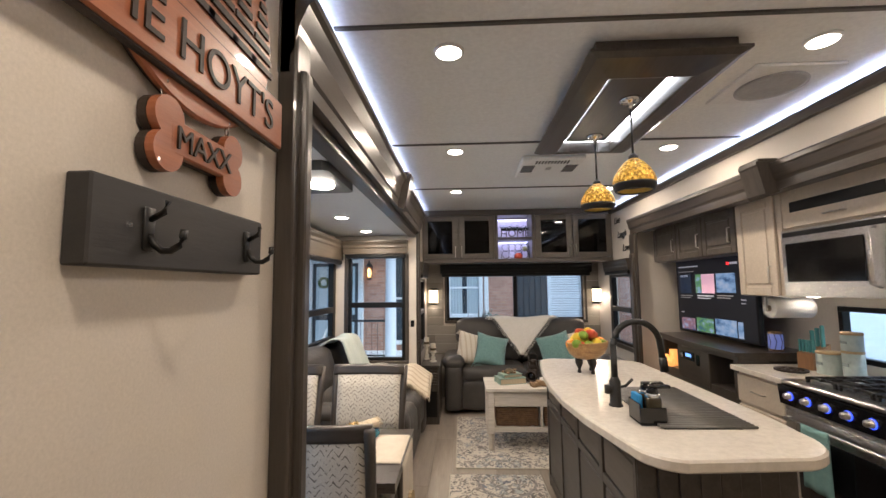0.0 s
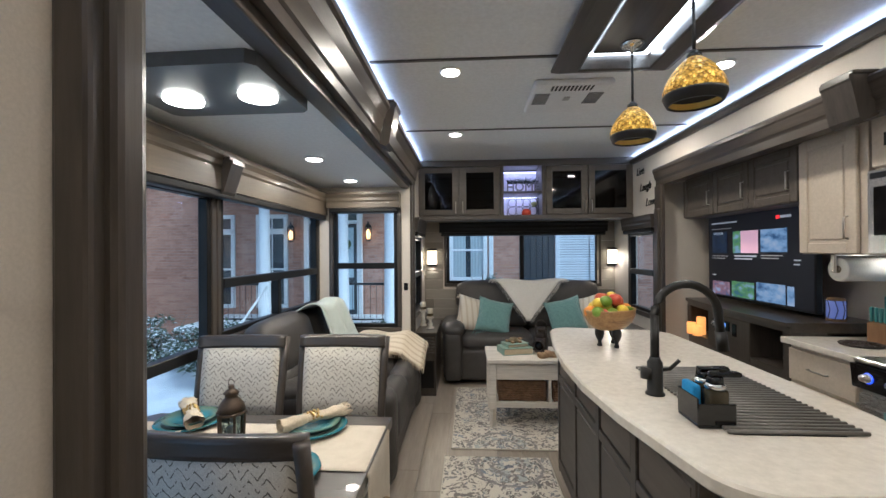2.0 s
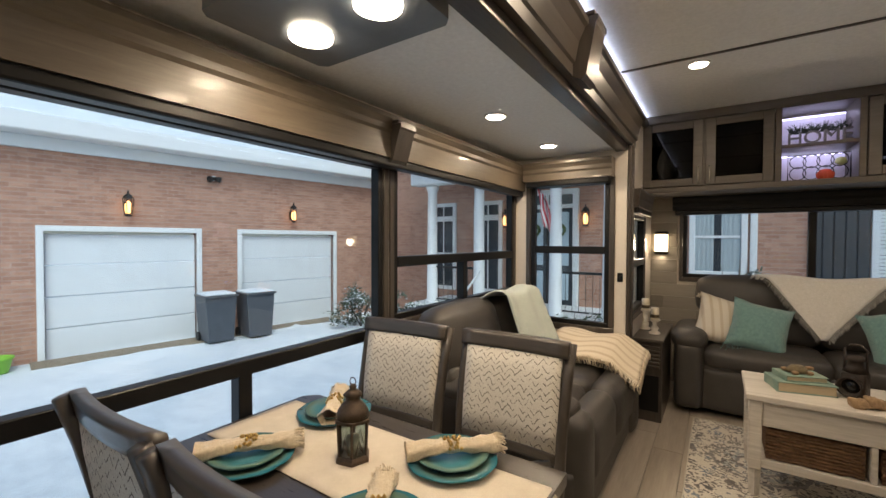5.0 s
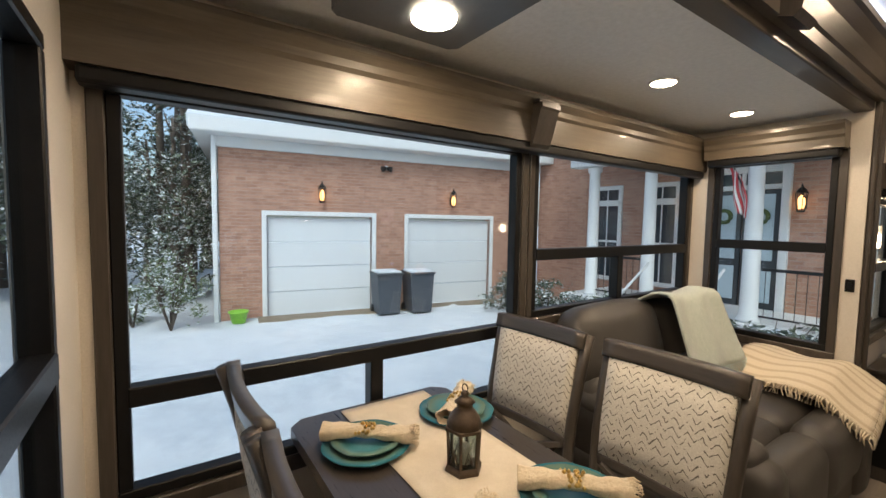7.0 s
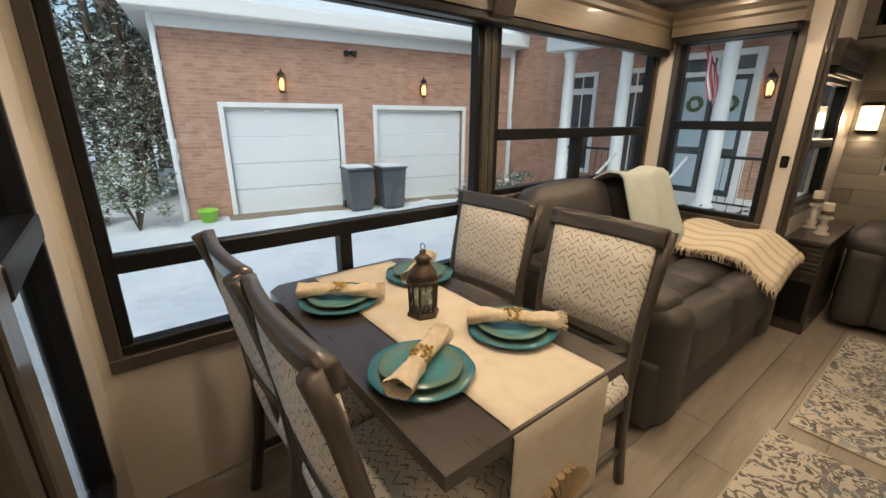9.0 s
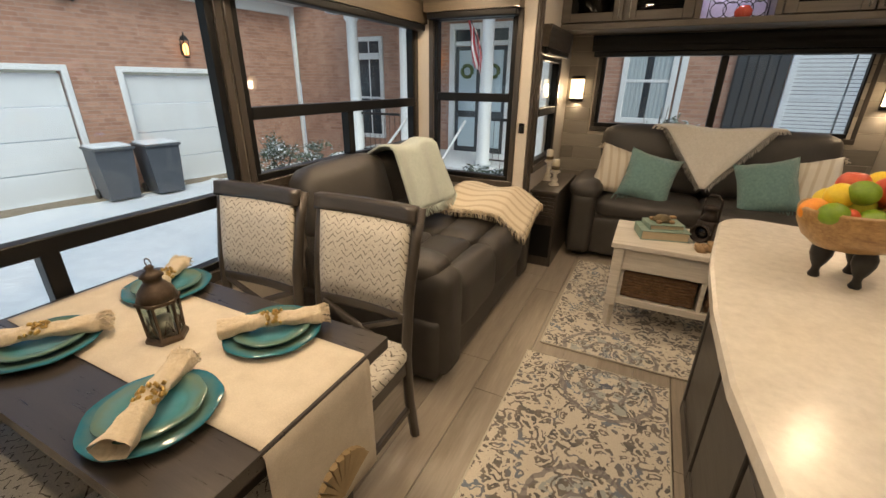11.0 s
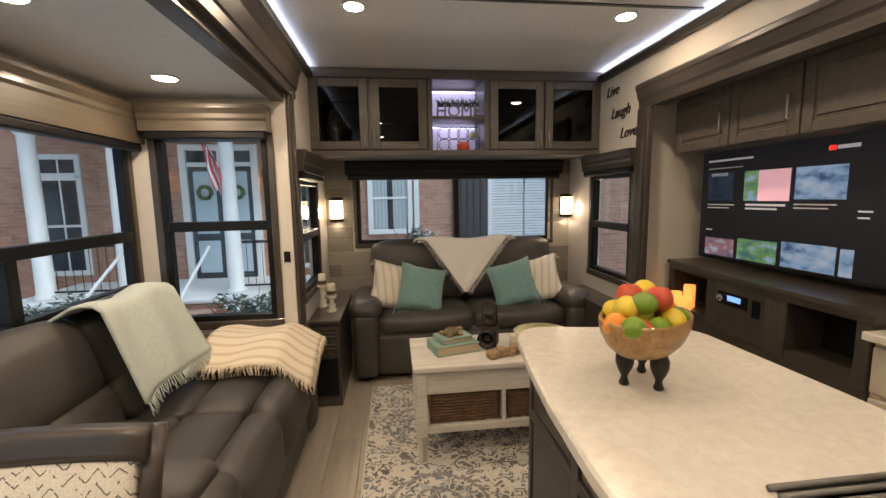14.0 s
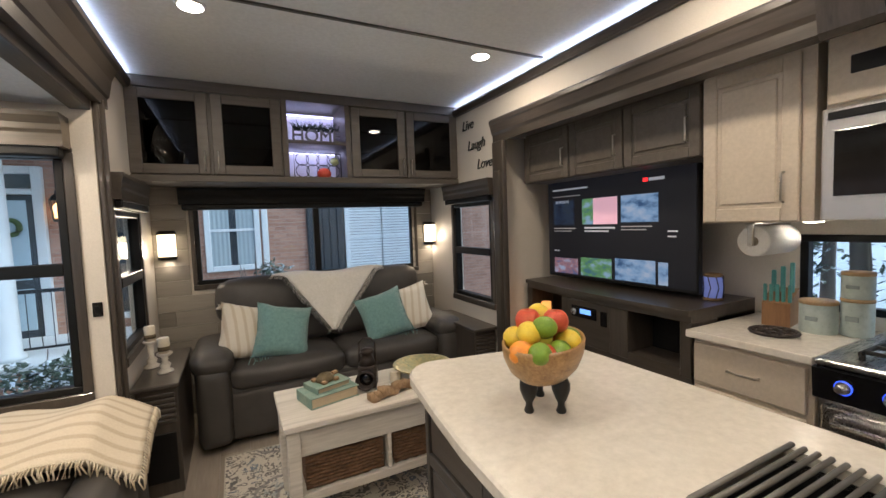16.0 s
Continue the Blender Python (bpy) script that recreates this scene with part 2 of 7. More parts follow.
def wall(axis, a, c, u0, u1, z0, z1, holes):
    """A wall slab between a and c on its axis, from u0 to u1 along the other, with rectangular openings."""
    s = Shape()
    us = sorted({u0, u1, *[h[0] for h in holes], *[h[1] for h in holes]})
    zs = sorted({z0, z1, *[h[2] for h in holes], *[h[3] for h in holes]})
    for i in range(len(us) - 1):
        for j in range(len(zs) - 1):
            um, zm = (us[i] + us[i + 1]) / 2, (zs[j] + zs[j + 1]) / 2
            if any(h[0] < um < h[1] and h[2] < zm < h[3] for h in holes):
                continue
            if axis == 'x':
                s.box(a, c, us[i], us[i + 1], zs[j], zs[j + 1], 0)
            else:
                s.box(us[i], us[i + 1], a, c, zs[j], zs[j + 1], 0)
    bmesh.ops.remove_doubles(s.bm, verts=list(s.bm.verts), dist=0.0005)
    return s


# ---- the large structure ----
XL, XR = 0.0, 2.405           # the side walls of the body
SX = -0.90                    # inner face of the dining slide's outer wall
KX = 3.12                     # inner face of the kitchen slide's outer wall
Y0, YR = -1.6, 6.10
SY0, SY1 = 1.395, 4.735         # the dining slide's end walls
KY0, KY1 = 1.2, 4.87          # the kitchen slide's end walls
BIG = (1.465, 3.035, 0.615, 1.81)
SIDE = (3.12, 4.70, 0.965, 1.88)
ENDW = (-0.75, -0.12, 0.735, 1.875)
NEARW = (-0.58, -0.10, 0.40, 1.80)
REAR = (0.285, 2.205, 1.05, 1.70)
SMALL_L = (4.97, 5.60, 0.82, 1.62)
SMALL_R = (4.98, 5.60, 0.82, 1.65)
STOVEW = (2.15, 3.26, 0.99, 1.36)

floor_base = Shape().box(-0.98, KX + 0.06, Y0 - 0.1, YR + 0.1, -0.12, -0.012, 0)
floor = structure("floor", floor_base, plank_mat, "grey-brown wood plank floor")
structure("wall_left_front", wall('x', XL - 0.08, XL, Y0, SY0 - 0.05, 0, 2.6, []), wallpaper, "cream wallboard hallway wall")
structure("wall_left_rear", wall('x', XL - 0.08, XL, SY1 + 0.05, YR, 0, 2.6, [SMALL_L]), wallpaper, "cream wall with a small window")
structure("wall_left_header", Shape().box(XL - 0.08, XL, SY0 - 0.05, SY1 + 0.05, 2.13, 2.6, 0), wallpaper, "cream wall above the slide opening")
structure("wall_right_front", wall('x', XR, XR + 0.08, Y0, KY0, 0, 2.6, []), wallpaper, "cream wall")
structure("wall_right_rear", wall('x', XR, XR + 0.08, KY1 + 0.05, YR, 0, 2.6, [SMALL_R]), wallpaper, "cream wall with a small window")
structure("wall_right_header", Shape().box(XR, XR + 0.08, KY0, KY1 + 0.05, 2.16, 2.6, 0), wallpaper, "cream wall above the kitchen slide")
rear_wall = structure("wall_rear", wall('y', YR, YR + 0.08, -0.08, XR + 0.08, 0, 2.6, [REAR]), wallpaper, "rear wall clad with weathered grey planks")
structure("wall_front", Shape().box(-0.08, XR + 0.08, Y0 - 0.08, Y0, 0, 2.6, 0), wallpaper, "cream wall")
structure("wall_slide_outer", wall('x', SX - 0.06, SX, SY0 - 0.08, SY1 + 0.08, 0, 2.2, [BIG, SIDE]), wallpaper, "cream slide wall with two wide windows")
structure("wall_slide_near", wall('y', SY0 - 0.06, SY0, SX, XL - 0.08, 0, 2.2, [NEARW]), wallpaper, "cream end wall of the dining slide")
structure("wall_slide_far", wall('y', SY1, SY1 + 0.06, SX, XL - 0.0, 0, 2.12, [ENDW]), wallpaper, "cream end wall of the dining slide")
structure("wall_kitchen_outer", wall('x', KX, KX + 0.06, KY0, KY1 + 0.1, 0, 2.3, [STOVEW]), wallpaper, "cream kitchen wall")
structure("wall_kitchen_near", Shape().box(XR + 0.08, KX, KY0 - 0.06, KY0, 0, 2.3, 0), wallpaper, "cream end wall")
structure("wall_kitchen_far", Shape().box(XR + 0.08, KX, KY1 + 0.05, KY1 + 0.11, 0, 2.3, 0), wallpaper, "cream end wall")
structure("ceiling", Shape().box(-0.1, XR + 0.1, Y0 - 0.1, YR + 0.1, MAIN_H, MAIN_H + 0.1, 0), ceil_mat, "white ceiling board with dark battens")
structure("ceiling_slide", Shape().box(SX - 0.06, XL - 0.08, SY0 - 0.08, SY1 + 0.08, SLIDE_H, SLIDE_H + 0.1, 0), ceil_mat, "white slide ceiling")
structure("ceiling_kitchen", Shape().box(XR + 0.08, KX + 0.06, KY0 - 0.06, KY1 + 0.1, KITCHEN_H, KITCHEN_H + 0.1, 0), ceil_mat, "cream kitchen slide ceiling")
for y in (0.39, 1.69, 3.0, 4.307):
    structure("trim", Shape().box(0.03, XR - 0.03, y - 0.011, y + 0.011, MAIN_H - 0.008, MAIN_H + 0.002, 0.002), strip_mat, "dark ceiling batten")


def crown(x, s):
    """The dark crown rail under the ceiling, with a light strip hidden on it."""
    sh = Shape().profile([(x, 2.415), (x + s * 0.03, 2.415), (x + s * 0.042, 2.45), (x + s * 0.042, 2.468), (x, 2.468)], 'y', Y0, 5.50)
    structure("trim", sh, dark_y, "dark wood crown rail")
    structure("trim", Shape().box(min(x + s * 0.012, x + s * 0.026), max(x + s * 0.012, x + s * 0.026), Y0, 5.49, 2.469, 2.477, 0), led_glow, "cool white light strip")


crown(XL, 1)
crown(XR, -1)


def fascia(x, s, y0, y1, zb, zt, deep=1.0):
    """The carved dark header board along a slide's opening."""
    s *= deep
    pts = [(x, zb), (x + s * 0.035, zb), (x + s * 0.035, zb + 0.05), (x + s * 0.045, zb + 0.06), (x + s * 0.06, zt - 0.1), (x + s * 0.085, zt - 0.045),
           (x + s * 0.1, zt - 0.035), (x + s * 0.1, zt - 0.012), (x + s * 0.085, zt), (x, zt)]
    return structure("trim", Shape().profile(pts, 'y', y0, y1), dark_y, "dark wood header moulding over the slide opening")


fascia(XL, 1, 1.295, 4.89, 2.12, 2.36)
fascia(XR, -1, KY0, 4.91, 2.08, 2.25, 0.5)
structure("trim", Shape().box(XL - 0.08, XL + 0.0, 1.413, SY1 - 0.001, 2.075, 2.13, 0.004), dark_y, "dark lining under the header")
structure("trim", Shape().box(XR, XR + 0.08, 1.3, 4.76, 2.08, 2.16, 0.004), dark_y, "dark lining under the header")


def corbel(x, s, y, z0, z1, w=0.11, d=0.13):
    sh = Shape().profile([(x, z0 + 0.03), (x + s * d * 0.55, z0), (x + s * d * 0.7, z0 + 0.02), (x + s * d, z1 - 0.03), (x + s * d * 1.06, z1 - 0.02), (x + s * d * 1.06, z1), (x, z1)], 'y', y - w / 2, y + w / 2)
    sh.box(min(x, x + s * d * 0.98), max(x, x + s * d * 0.98), y - w / 2 - 0.008, y + w / 2 + 0.008, z1, z1 + 0.018, 0.004)
    structure("trim", sh, dark_z, "dark wood corbel block on the header")


corbel(XL, 1, 3.3, 2.10, 2.36, 0.16)
corbel(XR, -1, 2.82, 2.04, 2.255, 0.16, 0.12)
corbel(SX, 1, 3.055, 1.79, 1.985, 0.12, 0.15)


def pilaster(x, s, y0, y1, d=0.045, top=2.36):
    sh = Shape().box(min(x, x + s * d), max(x, x + s * d), y0, y1, 0, top, 0.008, 2)
    sh.box(min(x, x + s * (d + 0.02)), max(x, x + s * (d + 0.02)), y0 + 0.025, y1 - 0.025, 0.02, top - 0.22, 0.012, 2)
    structure("trim", sh, dark_z, "dark stained wooden pilaster")


pilaster(XL, 1, 1.295, 1.40, 0.055)
pilaster(XL, 1, 4.745, 4.81, 0.025)
pilaster(XR, -1, 4.76, 4.895, 0.04, 2.079)
structure("trim", Shape().box(-0.085, -0.001, 1.397, 1.412, 0, 2.075, 0.004), dark_z, "dark lining of the slide opening")
structure("baseboard", Shape().box(0, 0.012, Y0, 1.294, 0, 0.07, 0.003), dark_y, "dark baseboard")


def window(name, axis, at, r, bars, s=1, d=0.05, fw=0.035, trim=0.05, sill=True, label="black framed window"):
    """A window in the slab that faces s on its axis: frame, panes, bars and inner wood trim. bars: (kind, place, from, to)."""
    u0, u1, z0, z1 = r
    root = new(name)
    tagged(root, label, kind="structure")
    def bx(sh, a, c, p0, p1, q0, q1, bev=0.004):
        lo, hi = min(at + s * a, at + s * c), max(at + s * a, at + s * c)
        return sh.box(lo, hi, p0, p1, q0, q1, bev) if axis == 'x' else sh.box(p0, p1, lo, hi, q0, q1, bev)
    f = Shape()
    bx(f, -d, 0.006, u0, u1, z0, z0 + fw)
    bx(f, -d, 0.006, u0, u1, z1 - fw, z1)
    bx(f, -d, 0.006, u0, u0 + fw, z0 + fw, z1 - fw)
    bx(f, -d, 0.006, u1 - fw, u1, z0 + fw, z1 - fw)
    for kind, p, q0, q1 in bars:
        if kind == 'h':
            bx(f, -d + 0.004, 0.012, q0, q1, p - 0.029, p + 0.029)
        else:
            bx(f, -d + 0.004, 0.012, p - 0.027, p + 0.027, q0, q1)
    part(root, "frame", f, black_frame)
    g = part(root, "pane", bx(Shape(), -0.032, -0.028, u0 + 0.01, u1 - 0.01, z0 + 0.01, z1 - 0.01, 0), glass)
    g.visible_shadow = False
    t = Shape()
    if trim:
        bx(t, 0, 0.014, u0 - trim, u0, z0, z1)
        bx(t, 0, 0.014, u1, u1 + trim, z0, z1)
        bx(t, 0, 0.022, u0 - trim, u1 + trim, z0 - trim - 0.01, z0)
        bx(t, 0, 0.014, u0 - trim, u1 + trim, z1, z1 + 0.02)
        part(root, "trim", t, dark_z)
    return root


window("window_dining", 'x', SX, BIG, [('h', 0.925, BIG[0] + 0.03, BIG[1] - 0.03), ('v', 2.27, BIG[2] + 0.03, 0.905)], trim=0.04, label="wide black framed picture window with a lower vent row")
window("window_sofa", 'x', SX, SIDE, [('h', 1.285, SIDE[0] + 0.03, SIDE[1] - 0.03), ('v', 3.88, SIDE[2] + 0.03, 1.265)], trim=0.035, label="black framed window beside the sofa")
window("window_slide_end", 'y', SY1, ENDW, [('h', 1.33, ENDW[0] + 0.03, ENDW[1] - 0.03)], -1, trim=0.04, label="tall black framed sash window")
window("window_slide_near", 'y', SY0, NEARW, [('h', 1.14, NEARW[0] + 0.03, NEARW[1] - 0.03)], 1, trim=0.0, label="tall black framed sash window")
window("window_rear", 'y', YR, REAR, [('v', 1.245, REAR[2] + 0.03, REAR[3] - 0.03)], -1, trim=0.03, label="wide black framed rear window")
window("window_side_left", 'x', XL, SMALL_L, [('h', 1.22, SMALL_L[0] + 0.03, SMALL_L[1] - 0.03)], 1, trim=0.04, label="small black framed side window")
window("window_side_right", 'x', XR, SMALL_R, [('h', 1.23, SMALL_R[0] + 0.03, SMALL_R[1] - 0.03)], -1, trim=0.04, label="small black framed side window")
window("window_kitchen", 'x', KX, STOVEW, [], -1, trim=0.0, label="low black framed window behind the stove")


def cornice(name, axis, at, s, u0, u1, z0, z1, d=0.13, mat=None, label="dark wood window cornice with a roller shade"):
    pts = [(at, z0), (at + s * d * 0.85, z0), (at + s * d * 0.85, z1 - 0.09), (at + s * d * 0.92, z1 - 0.075), (at + s * d * 0.92, z1 - 0.05), (at + s * d * 1.05, z1 - 0.02), (at + s * d * 1.05, z1), (at, z1)]
    if axis == 'x':
        sh = Shape().profile(pts, 'y', u0, u1)
    else:
        sh = Shape().profile(pts, 'x', u0, u1)
    ob = structure(name, sh, mat or (dark_y if axis == 'x' else dark_x), label)
    sd = Shape()
    lo, hi = min(at + s * 0.02, at + s * d * 0.8), max(at + s * 0.02, at + s * d * 0.8)
    if axis == 'x':
        sd.box(lo, hi, u0 + 0.02, u1 - 0.02, z0 - 0.045, z0, 0.01, 2)
    else:
        sd.box(u0 + 0.02, u1 - 0.02, lo, hi, z0 - 0.045, z0, 0.01, 2)
    sh2 = part(ob, "roller_shade", sd, black_frame)
    return ob


bronze_y = grain("bronze_brown_wood", (0.070, 0.056, 0.040), (0.13, 0.104, 0.075), 'y', 0.42, coat=0.1)
bronze_x = grain("bronze_brown_wood_x", (0.070, 0.056, 0.040), (0.13, 0.104, 0.075), 'x', 0.42, coat=0.1)
cornice("cornice_dining", 'x', SX, 1, SY0, SY1, 1.82, 2.03, 0.11, bronze_y)
cornice("cornice_slide_end", 'y', SY1, -1, -0.785, -0.085, 1.885, 2.03, 0.12, bronze_x)
cornice("cornice_rear", 'y', YR, -1, 0.20, 2.28, 1.70, 1.825, 0.14, black_frame, "black padded window cornice")
cornice("cornice_side_left", 'x', XL, 1, 4.90, 5.70, 1.67, 1.81, 0.07)
cornice("cornice_side_right", 'x', XR, -1, 4.92, 5.70, 1.69, 1.82, 0.07)


# ---- lamps of the place ----
def downlight(x, y, z, r=0.052, power=4.0):
    t = thing("ceiling_downlight", (x, y, z), "round warm white recessed ceiling light, lit", "ceiling light", "ceiling downlights")
    part(t, "rim", Shape().lathe([(r + 0.012, 0), (r + 0.012, -0.004), (r + 0.004, -0.010), (r, -0.010), (r, 0)], seg=24), plastic_white, True)
    part(t, "lens", Shape().lathe([(r, -0.004), (r * 0.98, -0.012), (r * 0.6, -0.015), (0.002, -0.016)], seg=24), lamp_glow, True)
    lamp("downlight_lamp", (x, y, z - 0.02), power, r * 2, WARM)


# the last two, at y 0.3, are unseen lamps added over the hall
for x, y in ((0.46, 1.87), (0.465, 3.15), (0.455, 4.43), (1.97, 1.88), (1.99, 3.17), (1.99, 4.43), (0.45, 0.3), (1.96, 0.3)):
    downlight(x, y, MAIN_H)
for y in (3.46, 4.304):
    downlight(-0.455, y, SLIDE_H)
# an added, unseen lamp, hidden by the cabinet over the microwave
downlight(2.78, 2.6, KITCHEN_H, 0.05, 4)


# ---- dining slide ----
def ceiling_panel():
    t = thing("light_panel", (-0.31, 2.215, SLIDE_H), "grey ceiling panel with two round lit lamps", "light panel")
    b = Shape().profile([(-0.355, -0.19), (-0.33, -0.215), (0.195, -0.228), (0.222, -0.205), (0.222, 0.20), (0.195, 0.228), (-0.33, 0.235), (-0.355, 0.21)], 'z', -0.045, 0)
    part(t, "panel", b, surface("dark_grey_panel", (0.10, 0.11, 0.12), (0.13, 0.14, 0.15), 0.35, 0, (4, 4, 4), 8, 0.01))
    for x, y in ((-0.19, 0.045), (0.105, 0.03)):
        part(t, "lens", Shape().lathe([(0.068, 0), (0.066, -0.012), (0.04, -0.018), (0.002, -0.019)], (x, y, -0.045), 28), lamp_glow, True)
        lamp("panel_lamp", (-0.31 + x, 2.215 + y, SLIDE_H - 0.075), 3.3, 0.13, WARM)


ceiling_panel()


def zigzag_fabric():
    m, n, l, b = nodes_of("cream_zigzag_fabric")
    co = coords(n, l, (1, 1, 1))
    sep = n.new("ShaderNodeSeparateXYZ")
    l.new(co, sep.inputs[0])
    def math_node(op, a, c=None):
        k = n.new("ShaderNodeMath")
        k.operation = op
        for s, v in zip(k.inputs, (a, c)):
            if v is None:
                continue
            if isinstance(v, (int, float)):
                s.default_value = v
            else:
                l.new(v, s)
        return k.outputs[0]
    zig = math_node('PINGPONG', math_node('MULTIPLY', sep.outputs[0], 46.0), 1.0)
    base = math_node('ADD', math_node('MULTIPLY', sep.outputs[2], 32.0), math_node('MULTIPLY', sep.outputs[1], 32.0))
    wob = math_node('MULTIPLY', noise_tex(n, l, co, 26, 2), 1.1)
    band = math_node('FRACT', math_node('ADD', math_node('ADD', base, math_node('MULTIPLY', zig, 0.9)), wob))
    line = math_node('LESS_THAN', band, 0.17)
    brk = math_node('GREATER_THAN', noise_tex(n, l, co, 60, 2), 0.47)
    mask = math_node('MULTIPLY', line, brk)
    weave = noise_tex(n, l, co, 260, 2)
    cream = ramp(n, l, weave, [(0.3, (0.50, 0.47, 0.41)), (0.7, (0.66, 0.63, 0.56))])
    col = mixed(n, l, mask, cream, (0.13, 0.115, 0.095))
    l.new(col, b.inputs["Base Color"])
    b.inputs["Roughness"].default_value = 0.85
    b.inputs["Sheen Weight"].default_value = 0.2
    bump(n, l, b, weave, 0.3, 0.004)
    return m


fabric_cream = zigzag_fabric()


def dining_chair():
    """A chair that faces -y, its back at +y; its origin on the floor under the top rail."""
    t = thing("dining_chair", (0, 0, 0), "dark wooden dining chair with cream zigzag fabric back and seat", "chair", "dining chairs")
    for s in (-1, 1):
        part(t, "back_post", Shape().tube([(s * 0.205, 0.005, 0), (s * 0.205, -0.035, 0.22), (s * 0.207, -0.055, 0.45), (s * 0.212, -0.035, 0.7), (s * 0.218, 0.01, 0.9), (s * 0.222, 0.045, 1.02)], 0.021, 8), dark_z, True)
        part(t, "leg", Shape().box(s * 0.2 - 0.02, s * 0.2 + 0.02, -0.47, -0.43, 0, 0.43, 0.006), dark_z)
        part(t, "side_rail", Shape().box(s * 0.2 - 0.012, s * 0.2 + 0.012, -0.44, -0.05, 0.37, 0.43, 0.004), dark_y)
        part(t, "stretcher", Shape().box(s * 0.2 - 0.01, s * 0.2 + 0.01, -0.44, -0.03, 0.16, 0.19, 0.004), dark_y)
    def curve(u, z):
        return -0.045 + 0.06 * max(0, (z - 0.62) / 0.4) ** 1.3 + 0.018 * (1 - (2 * u - 1) ** 2)
    def slab(z0, z1, x0, x1, d, off=0.0):
        sh = Shape()
        b = bmesh.new()
        nu, nv = 10, 4
        grids = []
        for side in (0, 1):
            g = []
            for i in range(nu + 1):
                row = []
                for j in range(nv + 1):
                    u, z = i / nu, z0 + (z1 - z0) * j / nv
                    edge = min(i, nu - i, j, nv - j)
                    swell = 0.0 if off == 0 else off * (0.0 if edge == 0 else 0.8 if edge == 1 else 1.0)
                    y = curve((x0 + (x1 - x0) * u + 0.22) / 0.44, z)
                    row.append(b.verts.new((x0 + (x1 - x0) * u, y + (d / 2 + swell) * (1 if side else -1), z)))
                g.append(row)
            grids.append(g)
        for g in grids:
            for i in range(nu):
                for j in range(nv):
                    b.faces.new((g[i][j], g[i + 1][j], g[i + 1][j + 1], g[i][j + 1]))
        a, c = grids
        for i in range(nu):
            for j in (0, nv):
                b.faces.new((a[i][j], a[i + 1][j], c[i + 1][j], c[i][j]))
        for j in range(nv):
            for i in (0, nu):
                b.faces.new((a[i][j], a[i][j + 1], c[i][j + 1], c[i][j]))
        bmesh.ops.recalc_face_normals(b, faces=list(b.faces))
        return sh.take(b)
    part(t, "top_rail", slab(0.972, 1.030, -0.224, 0.224, 0.034), dark_x, True)
    part(t, "lower_rail", slab(0.595, 0.635, -0.20, 0.20, 0.03), dark_x, True)
    part(t, "back_pad", slab(0.632, 0.976, -0.198, 0.198, 0.026, 0.014), fabric_cream, True, "cream fabric with a broken zigzag pattern")
    for s in (-1, 1):
        part(t, "cross_brace", Shape().box(-0.012, 0.012, -0.01, 0.01, -0.2, 0.2, 0.004, m=Matrix.Translation((0, -0.05 + 0.004 * s, 0.52)) @ Matrix.Rotation(s * radians(66), 4, 'Y')), dark_x)
    part(t, "seat", Shape().soft(0, -0.26, 0.465, 0.44, 0.44, 0.08, 0.035, 0.012), fabric_cream, True)
    part(t, "front_rail", Shape().box(-0.2, 0.2, -0.465, -0.44, 0.37, 0.43, 0.004), dark_x)
    return t


chair = dining_chair()
chair.matrix_basis = pose(-0.10, 2.90, 0)
copy_thing(chair, pose(-0.625, 2.87, 0, 0, 0, 3))
copy_thing(chair, pose(-0.055, 1.765, 0, 0, 0, 180))
copy_thing(chair, pose(-0.535, 1.765, 0, 0, 0, 180))


def dining_table():
    t = thing("dining_table", (-0.325, 2.24, 0), "dark wooden pedestal dining table under the window", "table")
    part(t, "top", Shape().profile([(-0.545, -0.27), (-0.50, -0.315), (0.55, -0.315), (0.55, 0.315), (-0.50, 0.315), (-0.545, 0.27)], 'z', 0.712, 0.75), table_wood)
    part(t, "apron", Shape().box(-0.48, 0.48, -0.25, 0.25, 0.65, 0.712, 0.004), dark_x)
    for x in (-0.36, 0.36):
        part(t, "pedestal", Shape().box(x - 0.05, x + 0.05, -0.16, 0.16, 0.05, 0.65, 0.008), dark_z)
        part(t, "foot", Shape().box(x - 0.06, x + 0.06, -0.24, 0.24, 0, 0.05, 0.01), dark_y)


dining_table()


